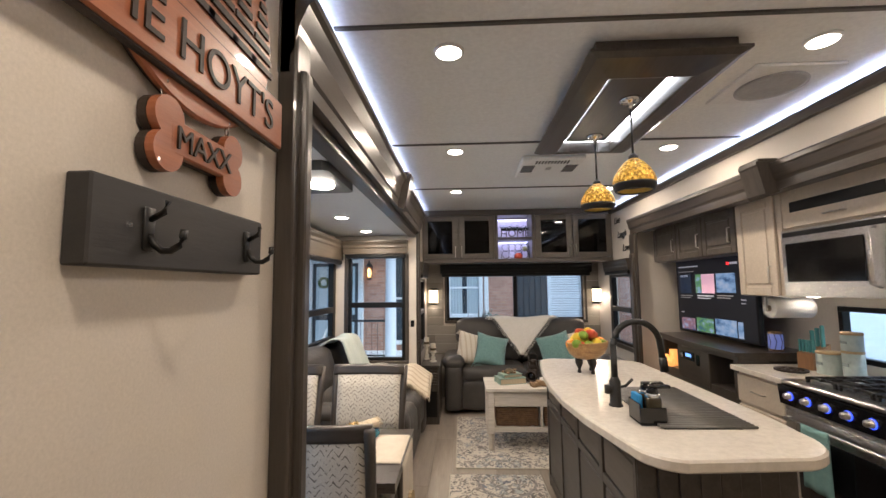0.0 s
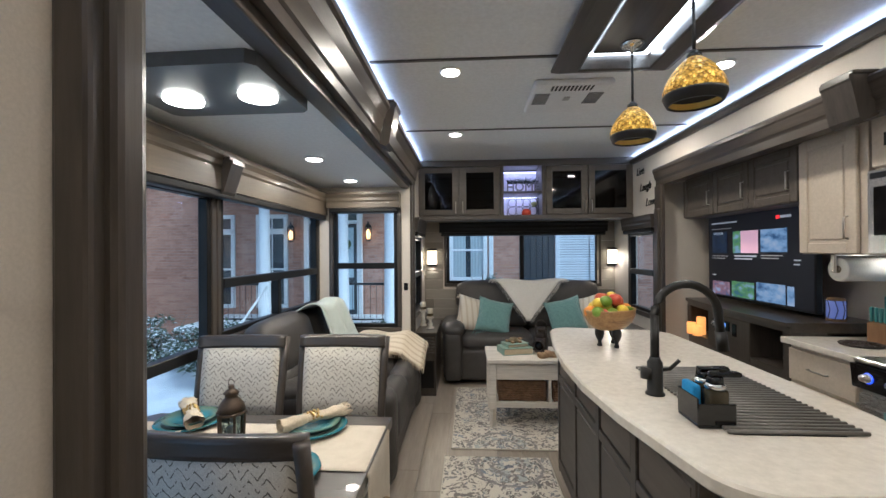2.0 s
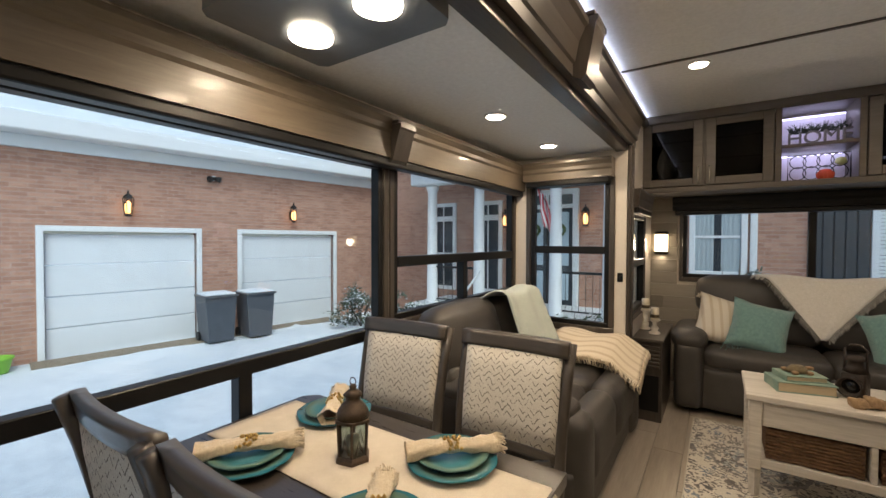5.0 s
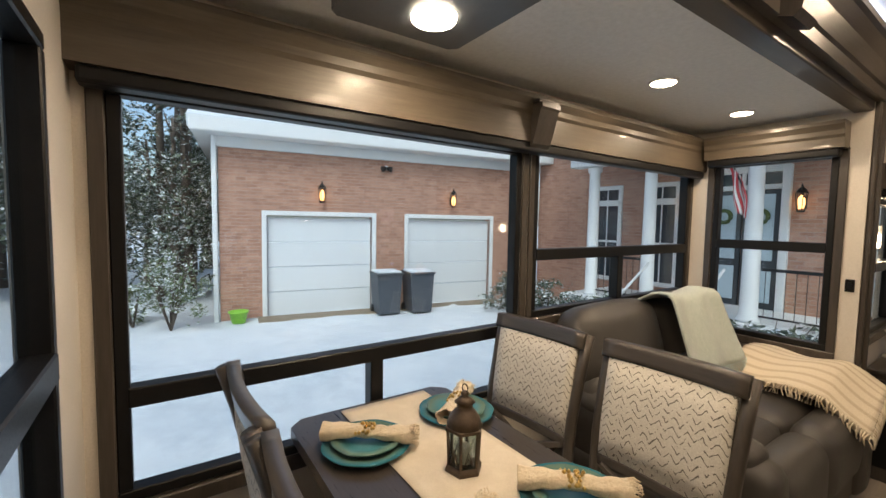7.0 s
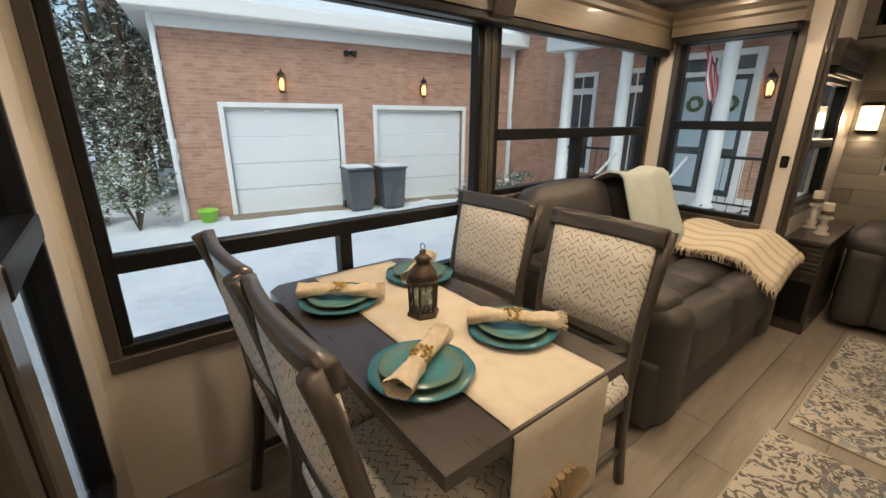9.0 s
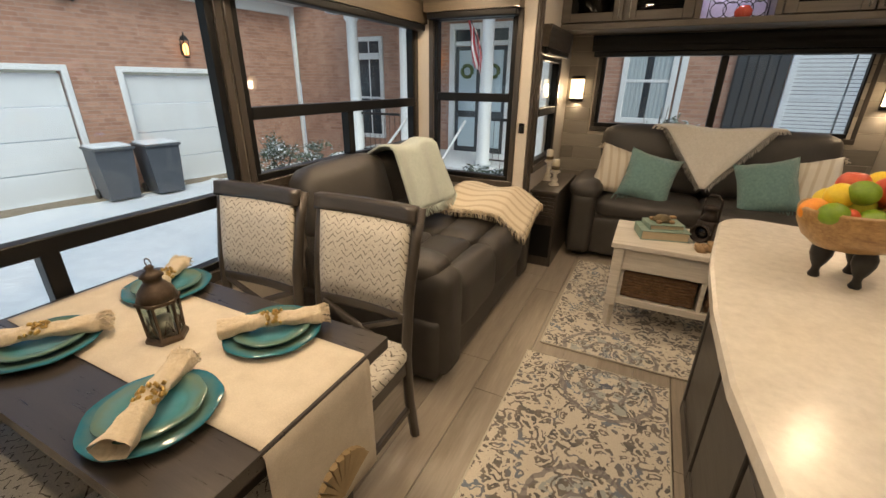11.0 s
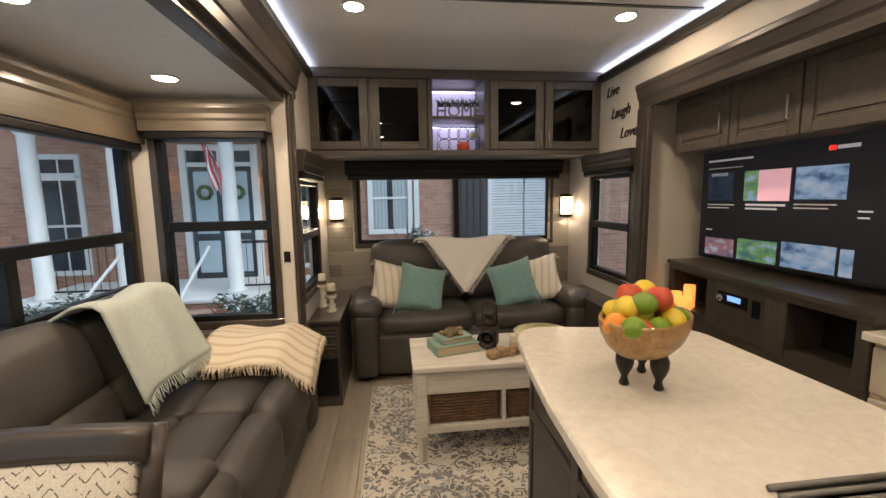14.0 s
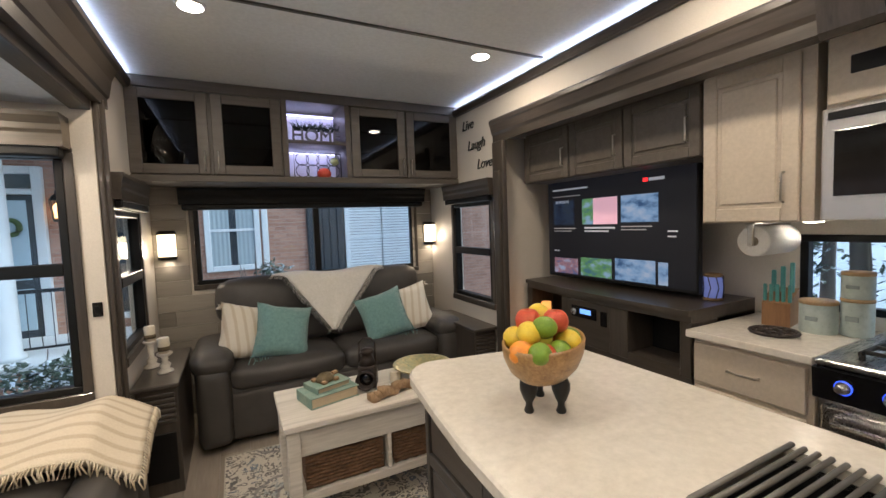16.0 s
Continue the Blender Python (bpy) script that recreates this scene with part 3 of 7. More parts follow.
def sofa_long():
    """The reclining sofa along the dining slide's windows, facing the room."""
    t = thing("sofa", (-0.365, 3.955, 0), "charcoal leather reclining sofa under the slide windows", "sofa")
    y0, y1 = -0.74, 0.775
    part(t, "base", Shape().soft(0.0, 0, 0.20, 0.86, 1.52, 0.36, 0.04, 0.0), leather, True)
    for s, name in ((-1, "arm"), (1, "arm")):
        yc = (y0 + 0.115) if s < 0 else (y1 - 0.10)
        part(t, name, Shape().soft(0.02, yc, 0.32, 0.90, 0.22, 0.60, 0.08, 0.008, ruffle=0.006).soft(0.0, yc, 0.60, 0.80, 0.20, 0.13, 0.06, 0.01, ruffle=0.008), leather, True)
    for k in range(2):
        yc, yb = -0.27 + 0.58 * k, -0.365 + 0.69 * k
        sh = Shape()
        for xi, (cx, sx) in enumerate(((-0.115, 0.27), (0.155, 0.27))):
            sh.soft(cx, yc, 0.455, sx, 0.57, 0.16, 0.05, 0.012, ruffle=0.005)
        sh.soft(0.37, yc, 0.36, 0.19, 0.57, 0.34, 0.085, 0.012, ruffle=0.006)
        part(t, "seat_cushion", sh, leather, True)
        tilt = Matrix.Translation((-0.27, yb, 0.5)) @ Matrix.Rotation(radians(-16), 4, 'Y')
        part(t, "back_cushion", Shape().soft(0, 0, 0.10, 0.24, 0.66, 0.24, 0.07, 0.02, m=tilt, ruffle=0.006).soft(-0.01, 0, 0.335, 0.24, 0.69, 0.39, 0.10, 0.02, m=tilt.copy(), ruffle=0.008), leather, True)
    part(t, "back_shell", Shape().soft(0, 0, 0.24, 0.10, 1.34, 0.56, 0.04, 0.01, m=Matrix.Translation((-0.39, 0.02, 0.44)) @ Matrix.Rotation(radians(-6), 4, 'Y')), leather, True)


sofa_long()


def sofa_rear():
    t = thing("sofa", (1.27, 5.66, 0), "charcoal leather two-seat reclining sofa under the rear window", "sofa")
    part(t, "base", Shape().soft(0, -0.02, 0.24, 1.62, 0.66, 0.40, 0.04, 0.0), leather, True)
    for s in (-1, 1):
        part(t, "arm", Shape().soft(s * 0.885, -0.04, 0.32, 0.21, 0.74, 0.56, 0.06, 0.005, ruffle=0.006).soft(s * 0.885, -0.06, 0.60, 0.25, 0.70, 0.15, 0.07, 0.012, ruffle=0.01), leather, True)
        part(t, "seat_cushion", Shape().soft(s * 0.395, -0.10, 0.47, 0.78, 0.56, 0.17, 0.065, 0.018, ruffle=0.006), leather, True)
        tilt = Matrix.Translation((s * 0.41, 0.19, 0.52)) @ Matrix.Rotation(radians(-12), 4, 'X')
        part(t, "back_cushion", Shape().soft(0, 0, 0.13, 0.80, 0.22, 0.24, 0.07, 0.02, m=tilt, ruffle=0.006).soft(0, 0.01, 0.40, 0.87, 0.24, 0.34, 0.075, 0.025, m=tilt.copy(), ruffle=0.008), leather, True)
    part(t, "front_panel", Shape().soft(0, -0.335, 0.22, 1.56, 0.05, 0.32, 0.02, 0.006), leather, True)


sofa_rear()


# ---- island ----
def island_outline(grow=0.0):
    pts = []
    def arc(cx, cy, r, a0, a1, k=7):
        for i in range(k + 1):
            a = radians(a0 + (a1 - a0) * i / k)
            pts.append((cx + (r + grow) * math.cos(a), cy + (r + grow) * math.sin(a)))
    arc(1.28, 1.87, 0.16, 195, 262)
    arc(1.63, 1.95, 0.215, 285, 352)
    for y in (2.2, 2.6, 3.0):
        pts.append((1.868 + grow, y))
    arc(1.715, 3.48, 0.145, 5, 80)
    arc(1.25, 3.57, 0.145, 97, 174)
    for y, x in ((3.3, 1.062), (3.1, 1.037), (2.8, 1.018), (2.5, 1.018), (2.2, 1.05)):
        pts.append((x - grow, y))
    return pts


def island():
    t = thing("kitchen_island", (0, 0, 0), "charcoal wooden kitchen island with a rounded white quartz top", "island")
    rim = [(p[0], p[1]) for p in island_outline()]
    SINK = (1.325, 1.69, 2.025, 2.70)
    b = bmesh.new()
    layers = []
    for z, g in ((0.885, -0.008), (0.893, 0.0), (0.922, 0.0), (0.93, -0.008)):
        layers.append([b.verts.new((x, y, z)) for x, y in island_outline(g)])
    k = len(rim)
    for a, c in zip(layers, layers[1:]):
        for i in range(k):
            b.faces.new((a[i], a[(i + 1) % k], c[(i + 1) % k], c[i]))
    hole = [b.verts.new((x, y, 0.93)) for x, y in ((SINK[0], SINK[2]), (SINK[1], SINK[2]), (SINK[1], SINK[3]), (SINK[0], SINK[3]))]
    low = [b.verts.new((v.co.x, v.co.y, 0.885)) for v in hole]
    for i in range(4):
        b.faces.new((hole[i], hole[(i + 1) % 4], low[(i + 1) % 4], low[i]))
    es = []
    for ring in (layers[-1], hole):
        for i in range(len(ring)):
            es.append(b.edges.get((ring[i], ring[(i + 1) % len(ring)])) or b.edges.new((ring[i], ring[(i + 1) % len(ring)])))
    bmesh.ops.triangle_fill(b, use_beauty=True, edges=es)
    es = []
    for ring in (layers[0], low):
        for i in range(len(ring)):
            es.append(b.edges.get((ring[i], ring[(i + 1) % len(ring)])) or b.edges.new((ring[i], ring[(i + 1) % len(ring)])))
    bmesh.ops.triangle_fill(b, use_beauty=True, edges=es)
    bmesh.ops.recalc_face_normals(b, faces=list(b.faces))
    part(t, "countertop", Shape().take(b), quartz, label="white veined quartz countertop")
    x0, x1, ya, yb = 1.155, 1.74, 1.90, 3.58
    part(t, "body", Shape().box(x0 + 0.012, x1 - 0.012, ya + 0.012, yb - 0.012, 0.0, 0.66, 0.003).box(x0 + 0.012, 1.30, ya + 0.012, yb - 0.012, 0.66, 0.884, 0.003).box(1.71, x1 - 0.0, ya + 0.012, yb - 0.012, 0.66, 0.884, 0.001).box(1.30, 1.71, 2.71, yb - 0.012, 0.66, 0.884, 0.003), island_wood)
    n = 4
    step = (yb - ya) / n
    fr = Shape()
    for i in range(n + 1):
        y = ya + i * step
        fr.box(x0 - 0.004, x0 + 0.014, max(ya, y - 0.026), min(yb, y + 0.026), 0.02, 0.884, 0.003)
    fr.box(x0 - 0.003, x0 + 0.014, ya, yb, 0.835, 0.884, 0.003).box(x0 - 0.003, x0 + 0.014, ya, yb, 0.60, 0.645, 0.003).box(x0 - 0.003, x0 + 0.014, ya, yb, 0.02, 0.09, 0.003)
    part(t, "face_frame", fr, island_wood)
    for i in range(n):
        y = ya + i * step
        part(t, "drawer_front", Shape().box(x0 + 0.002, x0 + 0.016, y + 0.035, y + step - 0.035, 0.655, 0.826, 0.006), dark_y)
        part(t, "door_panel", Shape().box(x0 + 0.002, x0 + 0.016, y + 0.035, y + step - 0.035, 0.10, 0.59, 0.006), island_wood)
    bowed = Shape()
    for i in range(8):
        xa, xb = x0 + (x1 - x0) * i / 8, x0 + (x1 - x0) * (i + 1) / 8
        bowed.box(xa, xb, ya - 0.002 - 0.03 * math.sin(math.pi * (i + 0.5) / 8), ya + 0.014, 0.0, 0.884, 0.002)
    part(t, "end_panel", bowed, island_wood)
    part(t, "far_panel", Shape().box(x0, x1, yb - 0.014, yb + 0.004, 0.0, 0.884, 0.003), island_wood)
    basin = Shape().box(SINK[0], SINK[1], SINK[2], SINK[3], 0.68, 0.69, 0)
    basin.box(SINK[0] - 0.006, SINK[0], SINK[2], SINK[3], 0.68, 0.905, 0).box(SINK[1], SINK[1] + 0.006, SINK[2], SINK[3], 0.68, 0.905, 0)
    basin.box(SINK[0], SINK[1], SINK[2] - 0.006, SINK[2], 0.68, 0.905, 0).box(SINK[0], SINK[1], SINK[3], SINK[3] + 0.006, 0.68, 0.905, 0)
    part(t, "sink_basin", basin, black_metal)
    bars = Shape()
    for i in range(28):
        y = 2.03 + i * (0.66 / 27)
        bars.tube([(1.312, y, 0.938), (1.70, y, 0.938)], 0.0065, 6)
    part(t, "roll_up_rack", bars, surface("grey_silicone_bars", (0.13, 0.125, 0.115), (0.20, 0.19, 0.175), 0.4, 0.3), True, "grey roll-up drying rack over the sink")


island()


def faucet():
    t = thing("kitchen_faucet", (1.252, 2.365, 0.93), "matt black gooseneck kitchen faucet on the island", "faucet")
    part(t, "base", Shape().lathe([(0.034, 0), (0.034, 0.006), (0.028, 0.012), (0.027, 0.12), (0.02, 0.13), (0.018, 0.14)]), black_metal, True)
    pts = [(0, 0, 0.12), (0, 0, 0.30)]
    for i in range(13):
        a = math.pi - math.pi * 0.92 * i / 12
        pts.append((0.115 + 0.115 * math.cos(a), 0, 0.295 + 0.115 * math.sin(a)))
    pts.append((0.245, 0, 0.17))
    part(t, "neck", Shape().tube(pts, 0.0155, 12), black_metal, True)
    part(t, "spray_head", Shape().tube([(0.238, 0, 0.235), (0.246, 0, 0.165)], 0.02, 12), black_metal, True)
    part(t, "lever", Shape().tube([(0.02, 0, 0.09), (0.045, -0.02, 0.10), (0.075, -0.03, 0.135)], 0.007, 8).lathe([(0.022, -0.01), (0.022, 0.03)], (-0.03, 0.0, 0.07), 12), black_metal, True)


faucet()


# ---- coffee table ----
def coffee_table():
    t = thing("coffee_table", (1.225, 4.435, 0), "whitewashed lift-top coffee table with wicker basket cubbies", "coffee table")
    part(t, "top", Shape().box(-0.515, 0.515, -0.25, 0.25, 0.54, 0.572, 0.006, 2), whitewash)
    for x in (-0.47, 0.47):
        for y in (-0.205, 0.205):
            part(t, "leg", Shape().box(x - 0.03, x + 0.03, y - 0.03, y + 0.03, 0.16, 0.54, 0.005).lathe([(0.022, 0), (0.03, 0.16)], (x, y, 0), 4, None), whitewash)
    part(t, "drawer_box", Shape().box(-0.44, 0.44, -0.215, 0.215, 0.40, 0.54, 0.004), whitewash)
    part(t, "shelf", Shape().box(-0.44, 0.44, -0.215, 0.215, 0.17, 0.215, 0.004), whitewash)
    part(t, "divider", Shape().box(-0.012, 0.012, -0.21, 0.21, 0.215, 0.40, 0.003), whitewash)
    for x in (-0.225, 0.225):
        part(t, "back_panel", Shape().box(x - 0.21, x + 0.21, 0.2, 0.21, 0.215, 0.40, 0.002), whitewash)


coffee_table()


# ---- rear cabinets ----
def rear_cabinets():
    t = thing("overhead_cabinet", (0, 5.505, 0), "grey-brown overhead cabinets with dark glass doors and a lit centre niche", "cabinet")
    z0, z1 = 1.83, 2.475
    carc = Shape().box(0.0, 2.405, 0.03, 0.45, z0, z0 + 0.03, 0.003).box(0.0, 2.405, 0.03, 0.45, z1 - 0.02, z1 + 0.02, 0.003)
    carc.box(0.0, 2.405, 0.42, 0.45, z0 + 0.03, z1 - 0.02, 0)
    for x in (0.0, 0.455, 0.945, 1.405, 1.885, 2.385):
        carc.box(x, x + 0.02, 0.031, 0.42, z0 + 0.03, z1 - 0.02, 0)
    carc.box(0.965, 1.405, 0.0, 0.42, 2.12, 2.145, 0.003)
    part(t, "carcass", carc, cab_wood)
    part(t, "lower_rail", Shape().box(-0.005, 2.41, -0.008, 0.03, z0 - 0.005, z0 + 0.04, 0.004), cab_wood)
    part(t, "top_rail", Shape().box(-0.005, 2.41, -0.008, 0.03, z1 - 0.045, z1 + 0.028, 0.004), cab_wood)
    for xs in (0.93, 1.40):
        part(t, "stile", Shape().box(xs, xs + 0.04, -0.006, 0.03, z0 + 0.04, z1 - 0.045, 0.003), cab_wood)
    for x0, x1, hx in ((0.0, 0.455, 0.425), (0.475, 0.925, 0.505), (1.445, 1.905, 1.875), (1.915, 2.40, 1.945)):
        d = part(t, "door", Shape().box(x0, x0 + 0.07, -0.012, 0.012, z0 + 0.045, z1 - 0.05, 0.004).box(x1 - 0.07, x1, -0.012, 0.012, z0 + 0.045, z1 - 0.05, 0.004)
                 .box(x0 + 0.07, x1 - 0.07, -0.011, 0.012, z0 + 0.045, z0 + 0.11, 0.004).box(x0 + 0.07, x1 - 0.07, -0.011, 0.012, z1 - 0.115, z1 - 0.05, 0.004), cab_wood)
        part(d, "glass_panel", Shape().box(x0 + 0.066, x1 - 0.066, -0.004, 0.0, z0 + 0.106, z1 - 0.11, 0), dark_glass)
        part(d, "handle", Shape().tube([(hx, -0.012, 1.90), (hx, -0.032, 1.905), (hx, -0.032, 2.025), (hx, -0.012, 2.03)], 0.005, 6), nickel, True, "brass-toned bar handle")
    # the strips' lavender light is also tinted into the back's own colour
    part(t, "lit_back", Shape().box(0.968, 1.402, 0.405, 0.412, z0 + 0.035, 2.115, 0).box(0.968, 1.402, 0.405, 0.412, 2.15, z1 - 0.05, 0), surface("niche_back", (0.62, 0.60, 0.68), (0.68, 0.66, 0.74), 0.5))
    for z in (2.108, z1 - 0.055):
        part(t, "light_strip", Shape().box(0.975, 1.395, 0.37, 0.385, z - 0.004, z + 0.004, 0), glow("niche_strip", (0.72, 0.68, 1.0), 2.5))


rear_cabinets()
for z in (2.095, 2.415):
    lamp("niche_lamp", (1.185, 5.565, z), 0.55, 0.04, (0.74, 0.68, 1.0), (1.185, 5.91, z - 0.22))


# ---- kitchen slide ----
def raised_door(t, x, y0, y1, z0, z1, mat, hy, hz, w=0.055):
    """A cabinet door facing -x with a raised centre panel and a bar handle."""
    d = part(t, "door", Shape().box(x, x + 0.02, y0, y0 + w, z0, z1, 0.004).box(x, x + 0.02, y1 - w, y1, z0, z1, 0.004)
             .box(x + 0.001, x + 0.02, y0 + w, y1 - w, z0, z0 + w, 0.004).box(x + 0.001, x + 0.02, y0 + w, y1 - w, z1 - w, z1, 0.004)
             .box(x + 0.01, x + 0.02, y0 + w, y1 - w, z0 + w, z1 - w, 0)
             .box(x + 0.002, x + 0.012, y0 + w + 0.018, y1 - w - 0.018, z0 + w + 0.018, z1 - w - 0.018, 0.007), mat)
    if hz is not None:
        part(d, "handle", Shape().tube([(x, hy, hz - 0.06), (x - 0.022, hy, hz - 0.055), (x - 0.022, hy, hz + 0.055), (x, hy, hz + 0.06)], 0.005, 6), nickel, True, "brass-toned bar handle")
    return d


def tv_uppers():
    t = thing("overhead_cabinet", (0, 0, 0), "dark grey-brown overhead cabinets above the television", "cabinet")
    part(t, "carcass", Shape().box(2.60, KX - 0.004, 3.435, 4.78, 1.755, KITCHEN_H - 0.004, 0.003), cab_wood)
    for y0, y1, hy in ((4.315, 4.775, 4.36), (3.885, 4.305, 3.93), (3.44, 3.875, 3.50)):
        raised_door(t, 2.578, y0, y1, 1.76, 2.10, cab_wood, hy, 1.90)


tv_uppers()


def cream_uppers():
    t = thing("wall_cabinet", (0, 0, 0), "cream painted wall cabinet with raised panel door", "cabinet")
    part(t, "carcass", Shape().box(2.60, KX - 0.004, 3.005, 3.43, 1.435, KITCHEN_H - 0.004, 0.003), cream_cab)
    raised_door(t, 2.578, 3.05, 3.425, 1.44, 2.105, cream_cab, 3.10, 1.58, 0.06)
    t = thing("wall_cabinet", (0, 0, 0), "cream painted cabinet above the microwave", "cabinet")
    part(t, "carcass", Shape().box(2.60, KX - 0.004, 2.2, 2.975, 1.86, KITCHEN_H - 0.004, 0.003), cream_cab)
    part(t, "door", Shape().box(2.575, 2.599, 2.22, 2.965, 1.87, 2.115, 0.004), cream_cab)
    part(t, "vent_slot", Shape().box(2.57, 2.58, 2.3, 2.90, 1.965, 2.03, 0.003), black_frame)
    part(t, "handle", Shape().tube([(2.575, 2.52, 1.92), (2.555, 2.525, 1.92), (2.555, 2.645, 1.92), (2.575, 2.65, 1.92)], 0.005, 6), nickel, True)
    t = thing("wall_cabinet", (0, 0, 0), "tall cream painted pantry cabinet", "cabinet")
    part(t, "carcass", Shape().box(2.5, KX - 0.004, KY0 + 0.004, 2.12, 0.0, KITCHEN_H - 0.004, 0.004), cream_cab)
    raised_door(t, 2.478, KY0 + 0.02, 1.66, 0.1, 2.1, cream_cab, 1.6, 1.1)
    raised_door(t, 2.478, 1.67, 2.11, 0.1, 2.1, cream_cab, 1.72, 1.1)


cream_uppers()


def television():
    t = thing("television", (2.80, 4.17, 1.405), "large flat television showing a video menu", "television")
    part(t, "body", Shape().box(-0.005, 0.04, -0.592, 0.592, -0.365, 0.365, 0.008, 2).box(0.04, 0.30, -0.1, 0.1, -0.1, 0.1, 0.005), black_frame)
    part(t, "screen", Shape().box(-0.008, -0.004, -0.582, 0.582, -0.345, 0.355, 0), glow("dim_screen", (0.003, 0.0035, 0.006), 0.4))
    def tile(name, y0, y1, z0, z1, c, e):
        part(t, name, Shape().box(-0.0115, -0.0085, -y1, -y0, z0, z1, 0), c if e is None else glow("tile", c, e))
    def scenic(name, c0, c1, c2, sc):
        m, n, l, b = nodes_of(name)
        col = ramp(n, l, noise_tex(n, l, coords(n, l, (sc, sc, sc * 2)), 1.0, 3), [(0.35, c0), (0.5, c1), (0.65, c2)])
        l.new(col, b.inputs["Emission Color"])
        b.inputs["Emission Strength"].default_value = 0.27
        b.inputs["Base Color"].default_value = (0, 0, 0, 1)
        return m
    blue = scenic("thumb_sea", (0.05, 0.12, 0.25), (0.35, 0.5, 0.7), (0.6, 0.65, 0.75), 8)
    green = scenic("thumb_park", (0.08, 0.2, 0.25), (0.2, 0.4, 0.1), (0.4, 0.55, 0.7), 9)
    red = scenic("thumb_street", (0.1, 0.15, 0.3), (0.45, 0.2, 0.2), (0.5, 0.55, 0.7), 11)
    dark = scenic("thumb_dark", (0.01, 0.01, 0.02), (0.02, 0.04, 0.08), (0.04, 0.05, 0.06), 12)
    tile("tile", -0.52, -0.31, 0.03, 0.21, dark, None)
    tile("tile", -0.23, -0.13, 0.03, 0.21, green, None)
    tile("tile", -0.13, 0.07, 0.03, 0.21, (0.75, 0.42, 0.48), 0.3)
    tile("tile", 0.10, 0.36, 0.04, 0.21, blue, None)
    tile("tile", -0.52, -0.28, -0.335, -0.22, red, None)
    tile("tile", -0.25, 0.02, -0.335, -0.205, green, None)
    tile("tile", 0.05, 0.34, -0.335, -0.195, blue, None)
    tile("tile", 0.36, 0.42, -0.335, -0.2, blue, None)
    for y0, y1, z, h in ((-0.53, -0.18, 0.285, 0.012), (-0.53, -0.25, 0.238, 0.006), (-0.5, -0.36, 0.19, 0.02), (-0.21, 0.05, 0.0, 0.012), (-0.21, 0.0, -0.022, 0.01), (-0.52, -0.3, 0.0, 0.006), (-0.52, -0.34, -0.02, 0.006), (0.1, 0.32, 0.01, 0.006), (0.1, 0.28, -0.01, 0.006), (0.3, 0.40, 0.285, 0.018), (-0.52, -0.47, -0.17, 0.008), (0.42, 0.48, -0.02, 0.008), (0.42, 0.47, -0.05, 0.008)):
        tile("text_bar", y0, y1, z, z + h, (0.6, 0.6, 0.62), 0.16 if h > 0.007 else 0.06)
    tile("red_mark", 0.26, 0.292, 0.282, 0.305, (0.8, 0.02, 0.02), 0.9)


television()


def console():
    t = thing("media_console", (0, 0, 0), "dark curved wooden media console under the television", "console")
    def front(y):
        return 2.545 + (0.0 if y < 3.9 else 0.115 * ((y - 3.9) / 1.0) ** 1.5)
    ys = [3.46 + (4.86 - 3.46) * i / 12 for i in range(13)]
    def slab(z0, z1, out, y0=3.46, y1=4.86):
        pts = [(front(y) - out, y) for y in ys if y0 <= y <= y1]
        return Shape().profile(pts + [(KX - 0.004, pts[-1][1]), (KX - 0.004, pts[0][1])], 'z', z0, z1)
    part(t, "top", slab(0.98, 1.008, 0.02), dark_y)
    part(t, "lower_deck", slab(0.50, 0.54, -0.01), dark_y)
    part(t, "plinth", slab(0.0, 0.5, -0.05), dark_y)
    part(t, "rail", slab(0.945, 0.98, 0.0), dark_y)
    part(t, "mid_rail", slab(0.54, 0.70, -0.005), dark_y)
    part(t, "back", slab(0.66, 0.945, -0.22), black_frame)
    for y0, y1 in ((3.46, 3.52), (3.83, 3.96), (4.30, 4.40), (4.80, 4.86)):
        xm = front((y0 + y1) / 2)
        part(t, "post", Shape().box(xm, KX - 0.01, y0, y1, 0.66, 0.945, 0.004), dark_z)
    xm = front(4.13)
    st = part(t, "stereo", Shape().box(xm - 0.006, xm + 0.15, 3.96, 4.30, 0.66, 0.945, 0.004), dark_y)
    part(st, "faceplate", Shape().box(xm - 0.014, xm - 0.004, 4.06, 4.27, 0.835, 0.91, 0.004), black_gloss)
    part(st, "dial", Shape().lathe([(0.022, 0), (0.022, 0.016), (0.018, 0.02)], m=Matrix.Translation((xm - 0.014, 4.235, 0.873)) @ Matrix.Rotation(radians(-90), 4, 'Y')), chrome, True)
    part(st, "display", Shape().box(xm - 0.017, xm - 0.014, 4.10, 4.19, 0.865, 0.895, 0), glow("stereo_blue", (0.2, 0.4, 1.0), 0.6))
    part(st, "socket_plate", Shape().box(xm - 0.012, xm - 0.004, 3.98, 4.03, 0.81, 0.905, 0.003), black_gloss)


console()


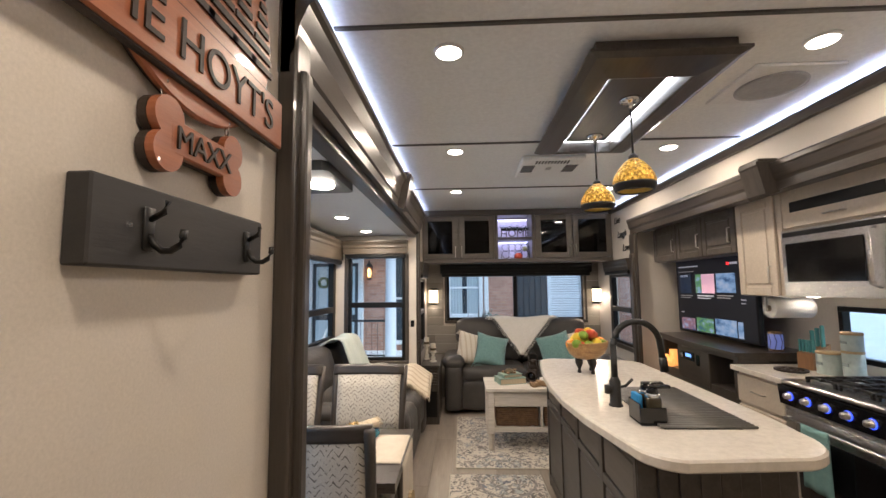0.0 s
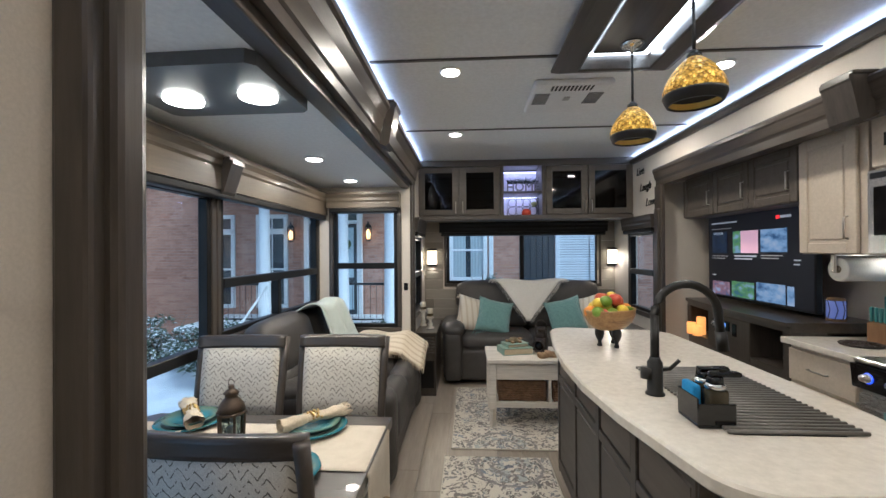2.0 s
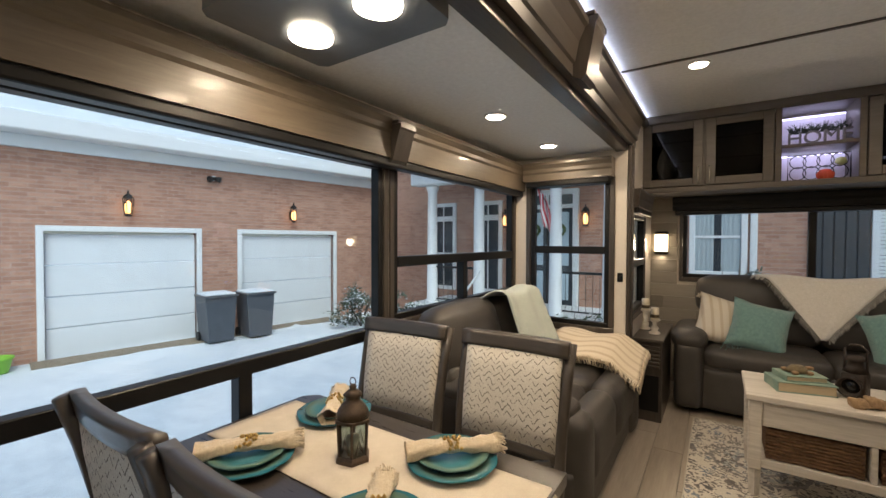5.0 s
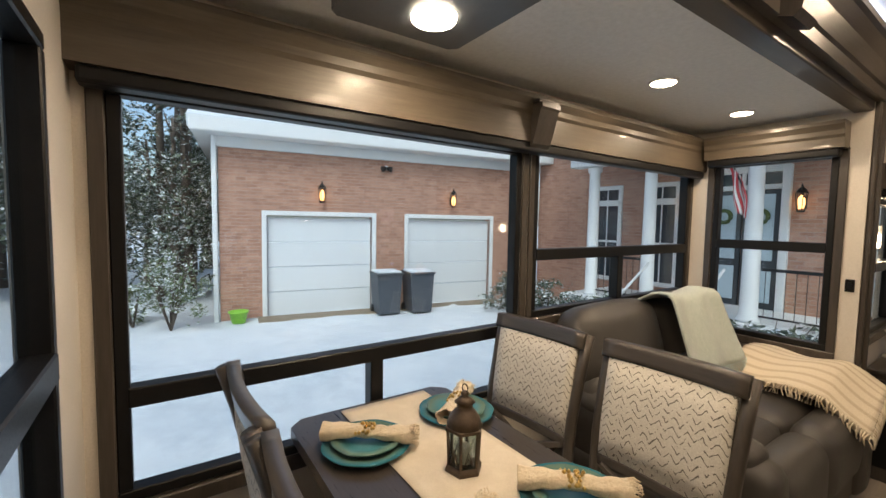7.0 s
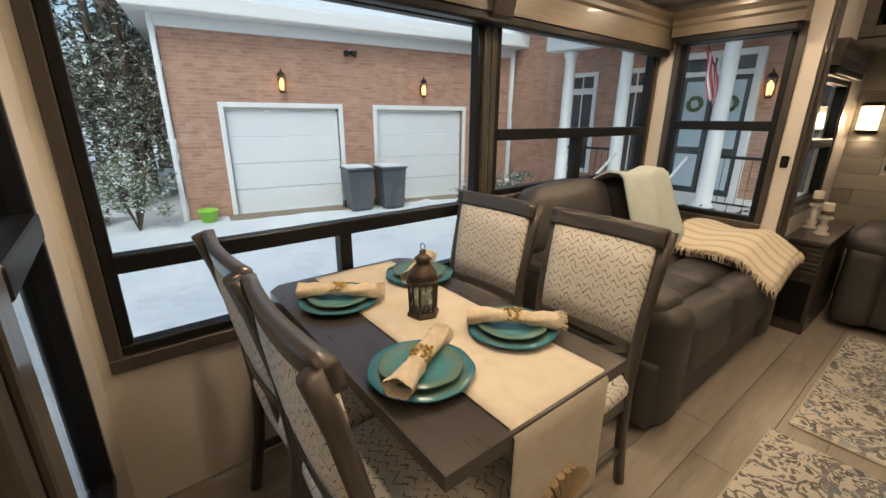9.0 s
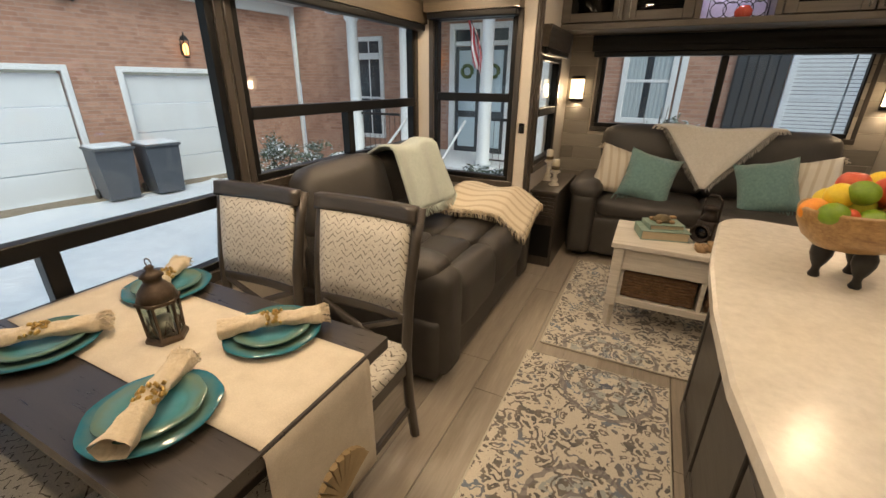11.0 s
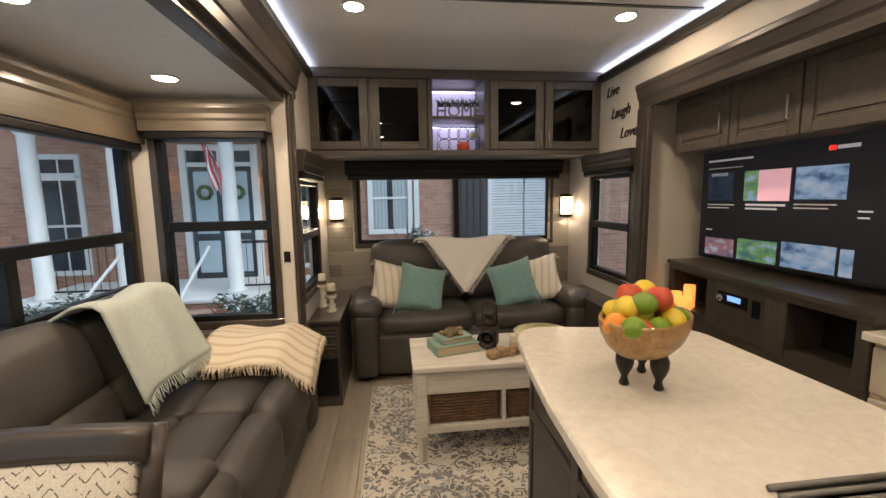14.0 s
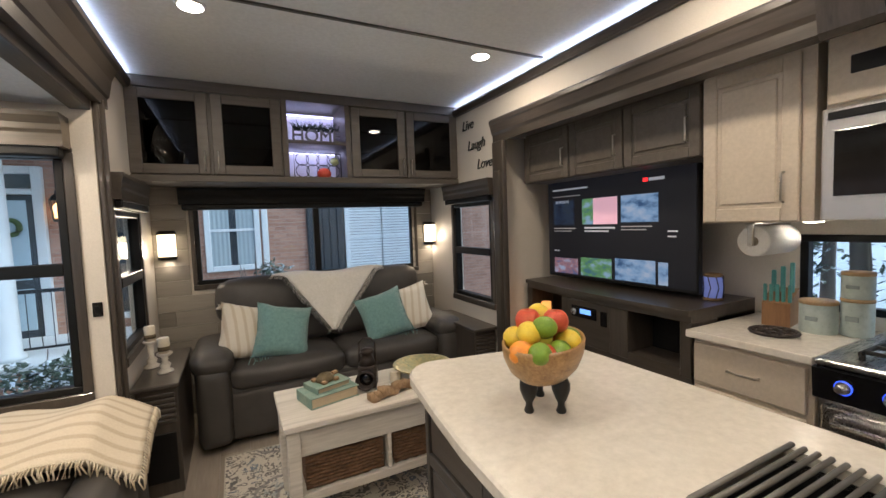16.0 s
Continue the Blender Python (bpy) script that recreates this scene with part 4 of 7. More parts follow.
def base_cabinets():
    t = thing("base_cabinet", (0, 0, 0), "cream drawer base cabinet with a white worktop", "cabinet")
    part(t, "worktop", Shape().box(2.475, KX - 0.004, 2.955, 3.445, 0.895, 0.93, 0.005, 2), quartz)
    part(t, "body", Shape().box(2.53, KX - 0.004, 2.965, 3.435, 0.0, 0.895, 0.003), cream_cab)
    for z0, z1 in ((0.68, 0.87), (0.42, 0.66), (0.1, 0.40)):
        d = part(t, "drawer", Shape().box(2.508, 2.53, 2.985, 3.425, z0, z1, 0.005), cream_cab)
        part(d, "handle", Shape().tube([(2.508, 3.145, (z0 + z1) / 2), (2.488, 3.15, (z0 + z1) / 2), (2.488, 3.265, (z0 + z1) / 2), (2.508, 3.27, (z0 + z1) / 2)], 0.005, 6), nickel, True)


base_cabinets()


def stove():
    t = thing("gas_stove", (0, 0, 0), "stainless steel gas stove with blue-lit knobs", "stove")
    y0, y1 = 2.14, 2.945
    part(t, "body", Shape().box(2.50, KX - 0.02, y0, y1, 0.05, 0.91, 0.004), steel)
    part(t, "cooktop", Shape().box(2.46, KX - 0.02, y0, y1, 0.91, 0.935, 0.006), steel)
    part(t, "control_panel", Shape().profile([(2.50, 0.78), (2.455, 0.79), (2.445, 0.905), (2.50, 0.91)], 'y', y0, y1), black_gloss)
    part(t, "oven_door", Shape().box(2.462, 2.50, y0 + 0.02, y1 - 0.02, 0.16, 0.765, 0.008), steel)
    part(t, "oven_window", Shape().box(2.457, 2.463, y0 + 0.1, y1 - 0.1, 0.28, 0.66, 0.003), black_gloss)
    part(t, "oven_handle", Shape().tube([(2.462, y0 + 0.06, 0.72), (2.42, y0 + 0.07, 0.72), (2.42, y1 - 0.07, 0.72), (2.462, y1 - 0.06, 0.72)], 0.011, 8), steel, True)
    led = glow("knob_blue", (0.05, 0.10, 1.0), 0.9)
    for i in range(6):
        y = y0 + 0.09 + i * 0.125
        m = Matrix.Translation((2.448, y, 0.85)) @ Matrix.Rotation(radians(-86), 4, 'Y')
        part(t, "knob", Shape().lathe([(0.023, 0), (0.023, 0.008), (0.019, 0.012), (0.016, 0.032), (0.011, 0.035)], seg=14, m=m), steel, True)
        part(t, "knob_light", Shape().lathe([(0.026, 0.0), (0.026, 0.003), (0.023, 0.004)], seg=14, m=m.copy()), led)
    for cy in (2.33, 2.54, 2.75):
        g = Shape()
        for dx in (-0.2, -0.1, 0.0, 0.1, 0.2):
            g.box(2.77 + dx - 0.006, 2.77 + dx + 0.006, cy - 0.095, cy + 0.095, 0.955, 0.97, 0.003)
        g.box(2.54, 3.0, cy - 0.1, cy - 0.088, 0.95, 0.968, 0.003).box(2.54, 3.0, cy + 0.088, cy + 0.1, 0.95, 0.968, 0.003).box(2.54, 3.0, cy - 0.006, cy + 0.006, 0.955, 0.972, 0.003)
        for dx in (-0.22, 0.22):
            for dy in (-0.09, 0.09):
                g.box(2.77 + dx - 0.008, 2.77 + dx + 0.008, cy + dy - 0.008, cy + dy + 0.008, 0.935, 0.956, 0.002)
        part(t, "grate", g, black_metal)
        for cx in (2.66, 2.88):
            part(t, "burner", Shape().lathe([(0.045, 0), (0.045, 0.01), (0.03, 0.016), (0.03, 0.022), (0.002, 0.023)], (cx, cy, 0.935), 16), black_metal, True)
    towel = surface("teal_towel", (0.16, 0.30, 0.30), (0.22, 0.38, 0.37), 0.9, 0, (40, 40, 40), 6, 0.4)
    k = thing("dish_towel", (2.42, 2.64, 0.73), "teal dish towel hung over the oven handle", "towel")
    part(k, "cloth", Shape().sheet(lambda u, v: (-0.016 - 0.006 * math.sin(u * 14) * v, -0.09 + 0.18 * u, 0.006 - 0.34 * v), 14, 10, 0.006), towel, True)


stove()


def microwave():
    t = thing("microwave", (0, 0, 0), "stainless steel microwave oven mounted over the stove", "microwave")
    part(t, "body", Shape().box(2.56, KX - 0.01, 2.2, 2.975, 1.44, 1.855, 0.006), steel)
    part(t, "door_window", Shape().box(2.553, 2.561, 2.42, 2.935, 1.53, 1.77, 0.02, 2), black_gloss)
    part(t, "handle", Shape().tube([(2.56, 2.36, 1.50), (2.52, 2.36, 1.51), (2.52, 2.36, 1.79), (2.56, 2.36, 1.80)], 0.01, 8), steel, True)
    part(t, "vent", Shape().box(2.555, 2.561, 2.22, 2.955, 1.81, 1.84, 0.002), black_frame)


microwave()


# ---- ceiling fixtures ----
def ceiling_tray():
    t = thing("ceiling_coffer", (1.335, 2.44, MAIN_H), "dark wooden ceiling coffer frame with a lit inner edge", "ceiling coffer")
    sh = Shape()
    b = bmesh.new()
    rings = []
    for ox, oy, z in ((0.28, 0.60, 0.0), (0.28, 0.60, -0.03), (0.315, 0.635, -0.05), (0.315, 0.635, -0.062), (0.28, 0.61, -0.078), (0.19, 0.575, -0.085), (0.178, 0.56, -0.08), (0.178, 0.56, -0.01)):
        near = oy if oy > 0.58 else oy - 0.12
        rings.append([b.verts.new((sx * ox, oy if sy > 0 else -near, z)) for sx, sy in ((-1, -1), (1, -1), (1, 1), (-1, 1))])
    for a, c in zip(rings, rings[1:]):
        for i in range(4):
            b.faces.new((a[i], a[(i + 1) % 4], c[(i + 1) % 4], c[i]))
    bmesh.ops.recalc_face_normals(b, faces=list(b.faces))
    part(t, "frame", sh.take(b), dark_y)
    part(t, "inner_panel", Shape().box(-0.13, 0.13, -0.38, 0.50, -0.03, -0.004, 0.006), dark_y)
    led = glow("warm_white_strip", (1.0, 0.95, 0.88), 6.0)
    part(t, "light_strip", Shape().box(-0.17, -0.148, -0.435, 0.555, -0.012, -0.004, 0).box(0.148, 0.17, -0.435, 0.555, -0.012, -0.004, 0).box(-0.148, 0.148, -0.435, -0.415, -0.012, -0.004, 0).box(-0.148, 0.148, 0.535, 0.555, -0.012, -0.004, 0), led)


ceiling_tray()


def gold_mosaic():
    m, n, l, b = nodes_of("gold_mosaic_glass")
    v = n.new("ShaderNodeTexVoronoi")
    v.inputs["Scale"].default_value = 95
    l.new(coords(n, l), v.inputs["Vector"])
    l.new(ramp(n, l, v.outputs["Color"], [(0.2, (0.16, 0.07, 0.005)), (0.6, (0.55, 0.30, 0.03)), (0.9, (0.9, 0.6, 0.12))]), b.inputs["Base Color"])
    b.inputs["Metallic"].default_value = 0.7
    b.inputs["Roughness"].default_value = 0.28
    b.inputs["Emission Color"].default_value = (1.0, 0.5, 0.06, 1)
    l.new(ramp(n, l, v.outputs["Distance"], [(0.0, (0.5, 0.5, 0.5)), (0.6, (0.0, 0.0, 0.0))]), b.inputs["Emission Strength"])
    bump(n, l, b, v.outputs["Distance"], 0.8, 0.004)
    return m


mosaic = gold_mosaic()


def pendant(x, y):
    t = thing("pendant_lamp", (x, y, MAIN_H - 0.03), "gold mosaic glass pendant lamp, lit, hung from the coffer", "pendant lamp", "pendant lamps")
    part(t, "canopy", Shape().lathe([(0.055, 0), (0.055, -0.008), (0.04, -0.02), (0.012, -0.03), (0.008, -0.05)]), chrome, True)
    part(t, "rod", Shape().tube([(0, 0, -0.03), (0, 0, -0.31)], 0.006, 8), black_metal, True)
    part(t, "cap", Shape().lathe([(0.008, -0.285), (0.024, -0.30), (0.028, -0.32), (0.02, -0.325)]), black_metal, True)
    prof_o = [(0.026, -0.315), (0.05, -0.335), (0.075, -0.365), (0.095, -0.40), (0.104, -0.43), (0.100, -0.455), (0.088, -0.478)]
    prof = prof_o + [(r - 0.004, z) for r, z in reversed(prof_o)]
    part(t, "shade", Shape().lathe([*prof], seg=28), mosaic, True)
    part(t, "rim_band", Shape().lathe([(0.1035, -0.443), (0.1045, -0.452), (0.092, -0.48), (0.084, -0.482), (0.084, -0.476), (0.098, -0.45)], seg=28), black_metal, True)
    part(t, "bulb", Shape().lathe([(0.012, -0.33), (0.014, -0.35), (0.022, -0.38), (0.02, -0.41), (0.002, -0.425)], seg=14), glow("pendant_bulb", (1.0, 0.62, 0.2), 25.0), True)
    part(t, "lining", Shape().lathe([(0.03, -0.325), (0.09, -0.40), (0.098, -0.43), (0.086, -0.474), (0.084, -0.474), (0.094, -0.43), (0.086, -0.405), (0.028, -0.33)], seg=28), surface("gold_lining", (0.75, 0.48, 0.08), (0.85, 0.58, 0.12), 0.4, 0.2), True)
    lamp("pendant_bulb_lamp", (x, y, MAIN_H - 0.46), 1.5, 0.05, (1.0, 0.62, 0.25))


pendant(1.38, 2.32)
pendant(1.365, 2.84)


def air_vents():
    t = thing("ceiling_air_conditioner", (1.21, 3.555, MAIN_H), "white plastic ceiling air conditioner grille", "air conditioner")
    part(t, "shroud", Shape().box(-0.24, 0.24, -0.26, 0.26, -0.04, 0, 0.03, 3), plastic_white)
    v = Shape()
    for i in range(11):
        v.box(-0.13 + i * 0.024, -0.118 + i * 0.024, -0.235, -0.165, -0.044, -0.038, 0.001)
    part(t, "front_louvre", v, black_frame)
    for sx in (-1, 1):
        s = Shape()
        for i in range(9):
            s.box(min(sx * 0.12, sx * 0.215), max(sx * 0.12, sx * 0.215), -0.12 + i * 0.022, -0.110 + i * 0.022, -0.044, -0.038, 0.001)
        part(t, "side_louvre", s, surface("grey_louvre", (0.16, 0.16, 0.17), (0.2, 0.2, 0.21), 0.5))
    part(t, "button", Shape().box(-0.02, 0.02, -0.06, 0.0, -0.046, -0.039, 0.003), surface("grey_button", (0.4, 0.4, 0.4), (0.45, 0.45, 0.45)))
    t = thing("roof_vent", (2.03, 2.25, MAIN_H), "white framed round ceiling fan vent", "roof vent")
    part(t, "frame", Shape().box(-0.2, 0.2, -0.2, 0.2, -0.015, 0, 0.006), plastic_white)
    part(t, "fan_opening", Shape().lathe([(0.15, -0.016), (0.15, -0.022), (0.13, -0.022), (0.02, -0.018)], seg=32), surface("grey_fan", (0.25, 0.25, 0.26), (0.4, 0.4, 0.4), 0.4), True)


air_vents()


# ---- rugs ----
def rug_pattern(name, cx, cy, rx, ry):
    m, n, l, b = nodes_of(name)
    co = coords(n, l)
    def mn(op, a, c=None):
        k = n.new("ShaderNodeMath")
        k.operation = op
        for s, v in zip(k.inputs, (a, c)):
            if v is not None:
                if isinstance(v, (int, float)):
                    s.default_value = v
                else:
                    l.new(v, s)
        return k.outputs[0]
    sep = n.new("ShaderNodeSeparateXYZ")
    l.new(co, sep.inputs[0])
    x, y = sep.outputs[0], sep.outputs[1]
    vor = n.new("ShaderNodeTexVoronoi")
    vor.inputs["Scale"].default_value = 20
    wn2 = n.new("ShaderNodeTexNoise")
    wn2.inputs["Scale"].default_value, wn2.inputs["Detail"].default_value = 9.0, 3.0
    l.new(co, wn2.inputs["Vector"])
    bend = n.new("ShaderNodeVectorMath")
    bend.operation = 'MULTIPLY_ADD'
    bend.inputs[1].default_value = (0.16, 0.16, 0.0)
    l.new(wn2.outputs["Color"], bend.inputs[0])
    l.new(co, bend.inputs[2])
    l.new(bend.outputs[0], vor.inputs["Vector"])
    warp = noise_tex(n, l, co, 24, 3, 0.6, 1.5)
    scroll = mn('PINGPONG', mn('ADD', mn('MULTIPLY', vor.outputs["Distance"], 4.5), mn('MULTIPLY', warp, 1.6)), 1.0)
    lines = mn('LESS_THAN', scroll, 0.44)
    gate = mn('GREATER_THAN', noise_tex(n, l, co, 11, 2), 0.42)
    ink = mn('MULTIPLY', lines, gate)
    px, py = mn('DIVIDE', mn('PINGPONG', mn('ADD', x, 10.0), rx), rx), mn('DIVIDE', mn('PINGPONG', mn('ADD', y, 10.0), ry), ry)
    d = mn('SQRT', mn('ADD', mn('MULTIPLY', px, px), mn('MULTIPLY', py, py)))
    dd = mn('ADD', d, mn('MULTIPLY', noise_tex(n, l, co, 14, 2), 0.16))
    ringm = mn('MULTIPLY', mn('GREATER_THAN', dd, 0.66), mn('LESS_THAN', dd, 0.72))
    ring2 = mn('MULTIPLY', mn('GREATER_THAN', dd, 0.36), mn('LESS_THAN', dd, 0.40))
    bluezone = mn('MULTIPLY', mn('LESS_THAN', dd, 0.60), mn('GREATER_THAN', noise_tex(n, l, co, 16, 3), 0.5))
    core = mn('LESS_THAN', dd, 0.2)
    weave = noise_tex(n, l, co, 240, 2)
    base = ramp(n, l, weave, [(0.3, (0.52, 0.48, 0.41)), (0.7, (0.66, 0.62, 0.54))])
    col = mixed(n, l, mn('MULTIPLY', bluezone, 0.7), base, (0.24, 0.30, 0.34))
    tone = ramp(n, l, noise_tex(n, l, co, 7, 2), [(0.38, (0.035, 0.035, 0.05)), (0.52, (0.12, 0.10, 0.09)), (0.66, (0.10, 0.15, 0.23))])
    col = mixed(n, l, mn('MULTIPLY', ink, 0.95), col, tone)
    col = mixed(n, l, mn('MULTIPLY', mn('MAXIMUM', ringm, ring2), 0.8), col, (0.16, 0.15, 0.16))
    col = mixed(n, l, mn('MULTIPLY', mn('MULTIPLY', core, lines), 0.9), col, (0.05, 0.07, 0.13))
    fade = noise_tex(n, l, co, 5, 4)
    col = mixed(n, l, mn('MULTIPLY', fade, 0.15), col, base)
    l.new(col, b.inputs["Base Color"])
    b.inputs["Roughness"].default_value = 0.95
    b.inputs["Sheen Weight"].default_value = 0.3
    bump(n, l, b, weave, 0.5, 0.004)
    return m


def rug(name, x0, x1, y0, y1, label, rx, ry):
    t = new(name, Shape().box(-(x1 - x0) / 2, (x1 - x0) / 2, -(y1 - y0) / 2, (y1 - y0) / 2, 0, 0.009, 0.004).mesh(name, rug_pattern(name + "_weave", 0, 0, rx, ry)))
    t.matrix_basis = pose((x0 + x1) / 2, (y0 + y1) / 2, 0.001)
    tagged(t, label, "rug")
    edge = Shape()
    hx, hy = (x1 - x0) / 2, (y1 - y0) / 2
    edge.tube([(-hx, -hy, 0.006), (hx, -hy, 0.006), (hx, hy, 0.006), (-hx, hy, 0.006), (-hx, -hy, 0.006)], 0.005, 6)
    part(t, "binding", edge, surface("rug_binding", (0.5, 0.47, 0.4), (0.58, 0.55, 0.47), 0.9))


rug("area_rug", 0.43, 1.98, 3.84, 5.20, "faded cream and blue medallion area rug under the coffee table", 0.40, 0.36)
rug("runner_rug", 0.385, 1.11, 1.35, 3.725, "faded cream and blue medallion runner rug beside the island", 0.36, 0.395)


# ---- hallway wall ----
sign_wood = grain("red_brown_cut_wood", (0.26, 0.085, 0.035), (0.40, 0.14, 0.06), 'y', 0.4, 0, 0.1, 0.1)
sign_edge = surface("charred_edge", (0.02, 0.014, 0.01), (0.04, 0.025, 0.018), 0.6)


def lettering(parent, name, words, size, m, mat, depth=0.003):
    cu = bpy.data.curves.new("letters", 'FONT')
    cu.body, cu.size, cu.extrude, cu.align_x, cu.align_y = words, size, depth, 'CENTER', 'CENTER'
    tmp = bpy.data.objects.new("letters", cu)
    scene.collection.objects.link(tmp)
    bpy.context.view_layer.update()
    me = bpy.data.meshes.new_from_object(tmp)
    bpy.data.objects.remove(tmp)
    me.transform(m)
    me.materials.clear()
    me.materials.append(mat)
    ob = new(name, me)
    ob.parent = parent
    return ob


ON_LEFT = pose(0, 0, 0, 90, 0, 90)     # letters that face +x and read along +y


def family_sign():
    t = thing("wall_sign", (0.002, 0.93, 2.105), "round red-brown wooden family name sign on the wall", "sign")
    turn = Matrix.Rotation(radians(90), 4, 'Y')
    part(t, "backing", Shape().lathe([(0.262, 0.0), (0.268, 0.012), (0.002, 0.0125)], seg=48, m=turn), sign_edge)
    part(t, "disc", Shape().lathe([(0.27, 0.0125), (0.27, 0.02), (0.266, 0.024), (0.002, 0.0245)], seg=48, m=turn.copy()), sign_wood)
    part(t, "name_bar", Shape().box(0.024, 0.04, -0.36, 0.31, -0.225, -0.105, 0.004), sign_wood)
    part(t, "bar_edge", Shape().box(0.02, 0.034, -0.362, 0.312, -0.232, -0.098, 0.003), sign_edge)
    lettering(t, "letters", "THE HOYT'S", 0.10, Matrix.Translation((0.0405, -0.02, -0.167)) @ ON_LEFT, sign_edge)
    tr = Shape()
    rnd = random.Random(4)
    for k in range(5):
        y = -0.1 + 0.08 * k
        for i in range(7):
            w = 0.05 * (1 - i / 7)
            tr.box(0.024, 0.029, y - w, y + w, -0.06 + 0.03 * i, -0.045 + 0.03 * i, 0)
    part(t, "tree_carving", tr, sign_edge)
    b = thing("bone_sign", (0.004, 0.94, 1.775), "red-brown wooden dog bone sign hung on chains", "sign")
    for off, mat, nm in ((0.0, sign_edge, "backing"), (0.016, sign_wood, "bone")):
        s = Shape().box(off, off + 0.016, -0.09, 0.09, -0.03, 0.03, 0.003)
        for y in (-0.092, 0.092):
            for z in (-0.028, 0.028):
                s.lathe([(0.034, 0.001), (0.034, 0.0155), (0.002, 0.016)], seg=20, m=Matrix.Translation((off, y, z)) @ turn)
        part(b, nm, s, mat)
    lettering(b, "letters", "MAXX", 0.056, Matrix.Translation((0.033, 0, -0.002)) @ ON_LEFT, sign_edge)
    for y in (-0.09, 0.09):
        c = Shape()
        for i in range(4):
            c.tube([(0.016 + (0.006 if i % 2 else 0) * math.cos(a * 0.785), y + (0 if i % 2 else 0.006) * math.cos(a * 0.785), 0.072 + 0.016 * i + 0.009 * math.sin(a * 0.785)) for a in range(9)], 0.0016, 5)
        part(b, "chain", c, chrome, True)
    r = thing("coat_rack", (0.001, 0.935, 1.617), "black painted board with black coat hooks", "coat rack")
    part(r, "board", Shape().box(0, 0.036, -0.222, 0.222, -0.06, 0.06, 0.003), surface("black_stained_board", (0.022, 0.021, 0.021), (0.035, 0.034, 0.033), 0.55, 0, (30, 4, 30), 5, 0.1))
    for y in (-0.125, 0.155):
        part(r, "hook", Shape().box(0.036, 0.041, y - 0.011, y + 0.011, -0.035, 0.03, 0.002).tube([(0.04, y, -0.012), (0.048, y, -0.026), (0.06, y, -0.035), (0.074, y, -0.035), (0.085, y, -0.028), (0.091, y, -0.016), (0.092, y, -0.004)], 0.0055, 8).tube([(0.04, y, 0.012), (0.06, y, 0.022), (0.066, y, 0.04)], 0.005, 8), black_metal, True)
    part(r, "screw", Shape().lathe([(0.005, 0), (0.004, 0.003)], seg=8, m=Matrix.Translation((0.036, -0.16, 0.0)) @ turn), chrome)


family_sign()

# ---- rear corner ----
sconce_glow = glow("sconce_glass", (1.0, 0.74, 0.44), 2.6)
for x in (0.10, 2.355):
    t = thing("wall_sconce", (x, YR - 0.012, 1.385), "lit white glass wall sconce with dark metal bands", "wall lamp", "wall sconces")
    part(t, "backplate", Shape().box(-0.055, 0.055, -0.014, 0, -0.115, 0.115, 0.004), black_metal)
    part(t, "glass", Shape().lathe([(0.052, -0.085), (0.052, 0.085)], (0, -0.045, 0), 20, sx=1.15, sy=0.7), sconce_glow, True)
    for zb in (0.085, -0.105):
        part(t, "band", Shape().lathe([(0.056, zb), (0.056, zb + 0.02)], (0, -0.045, 0), 20, sx=1.15, sy=0.7), black_metal, True)
    lamp("sconce_lamp", (x, YR - 0.12, 1.365), 1.3, 0.12, WARM, (1.2, 4.5, 0.9))
    for s in (-1, 1):
        lamp("sconce_wash", (x, YR - 0.06, 1.365 + s * 0.11), 0.16, 0.05, WARM, (x, YR - 0.02, 1.365 + s * 0.5))

for x, lab in ((0.128, "dark wooden end table with louvred drawers beside the sofa"), (2.29, "dark wooden end table in the rear corner")):
    t = thing("end_table", (x, 5.27, 0), lab, "end table", "end tables")
    part(t, "top", Shape().box(-0.112, 0.112, -0.35, 0.45, 0.62, 0.645, 0.005), dark_y)
    part(t, "body", Shape().box(-0.10, 0.10, -0.32, 0.42, 0.0, 0.62, 0.004), dark_z)
    for i in range(6):
        part(t, "louvre", Shape().box(-0.085, 0.085, -0.335, -0.318, 0.42 + i * 0.03, 0.44 + i * 0.03, 0.004), dark_x)
    # no recess is cut: a flat black plate stands for the niche's shade
    part(t, "niche", Shape().box(-0.08, 0.08, -0.325, -0.319, 0.08, 0.36, 0.003), black_frame)

candle_wax = surface("cream_candle_wax", (0.62, 0.55, 0.43), (0.70, 0.63, 0.50), 0.5)
for x, y, h in ((0.06, 5.33, 0.17), (0.15, 5.17, 0.12)):
    t = thing("candlestick", (x, y, 0.645), "whitewashed turned wooden candlestick with a pillar candle", "candlestick", "candlesticks")
    part(t, "stick", Shape().lathe([(0.042, 0), (0.042, 0.012), (0.022, 0.025), (0.03, 0.05), (0.014, 0.07), (0.02, h - 0.04), (0.014, h - 0.03), (0.042, h - 0.008), (0.042, h)]), whitewash, True)
    part(t, "candle", Shape().lathe([(0.03, h), (0.031, h + 0.05), (0.03, h + 0.09), (0.024, h + 0.093), (0.002, h + 0.086)]), candle_wax, True)
    part(t, "moss_band", Shape().lathe([(0.0325, h + 0.015), (0.0325, h + 0.04)]), surface("bark_band", (0.08, 0.06, 0.035), (0.14, 0.11, 0.06), 0.9), True)


def knit(name, c0, c1, sc=90):
    return surface(name, c0, c1, 0.95, 0, (sc, sc, sc), 2.5, 0.9, 0, 0.4)


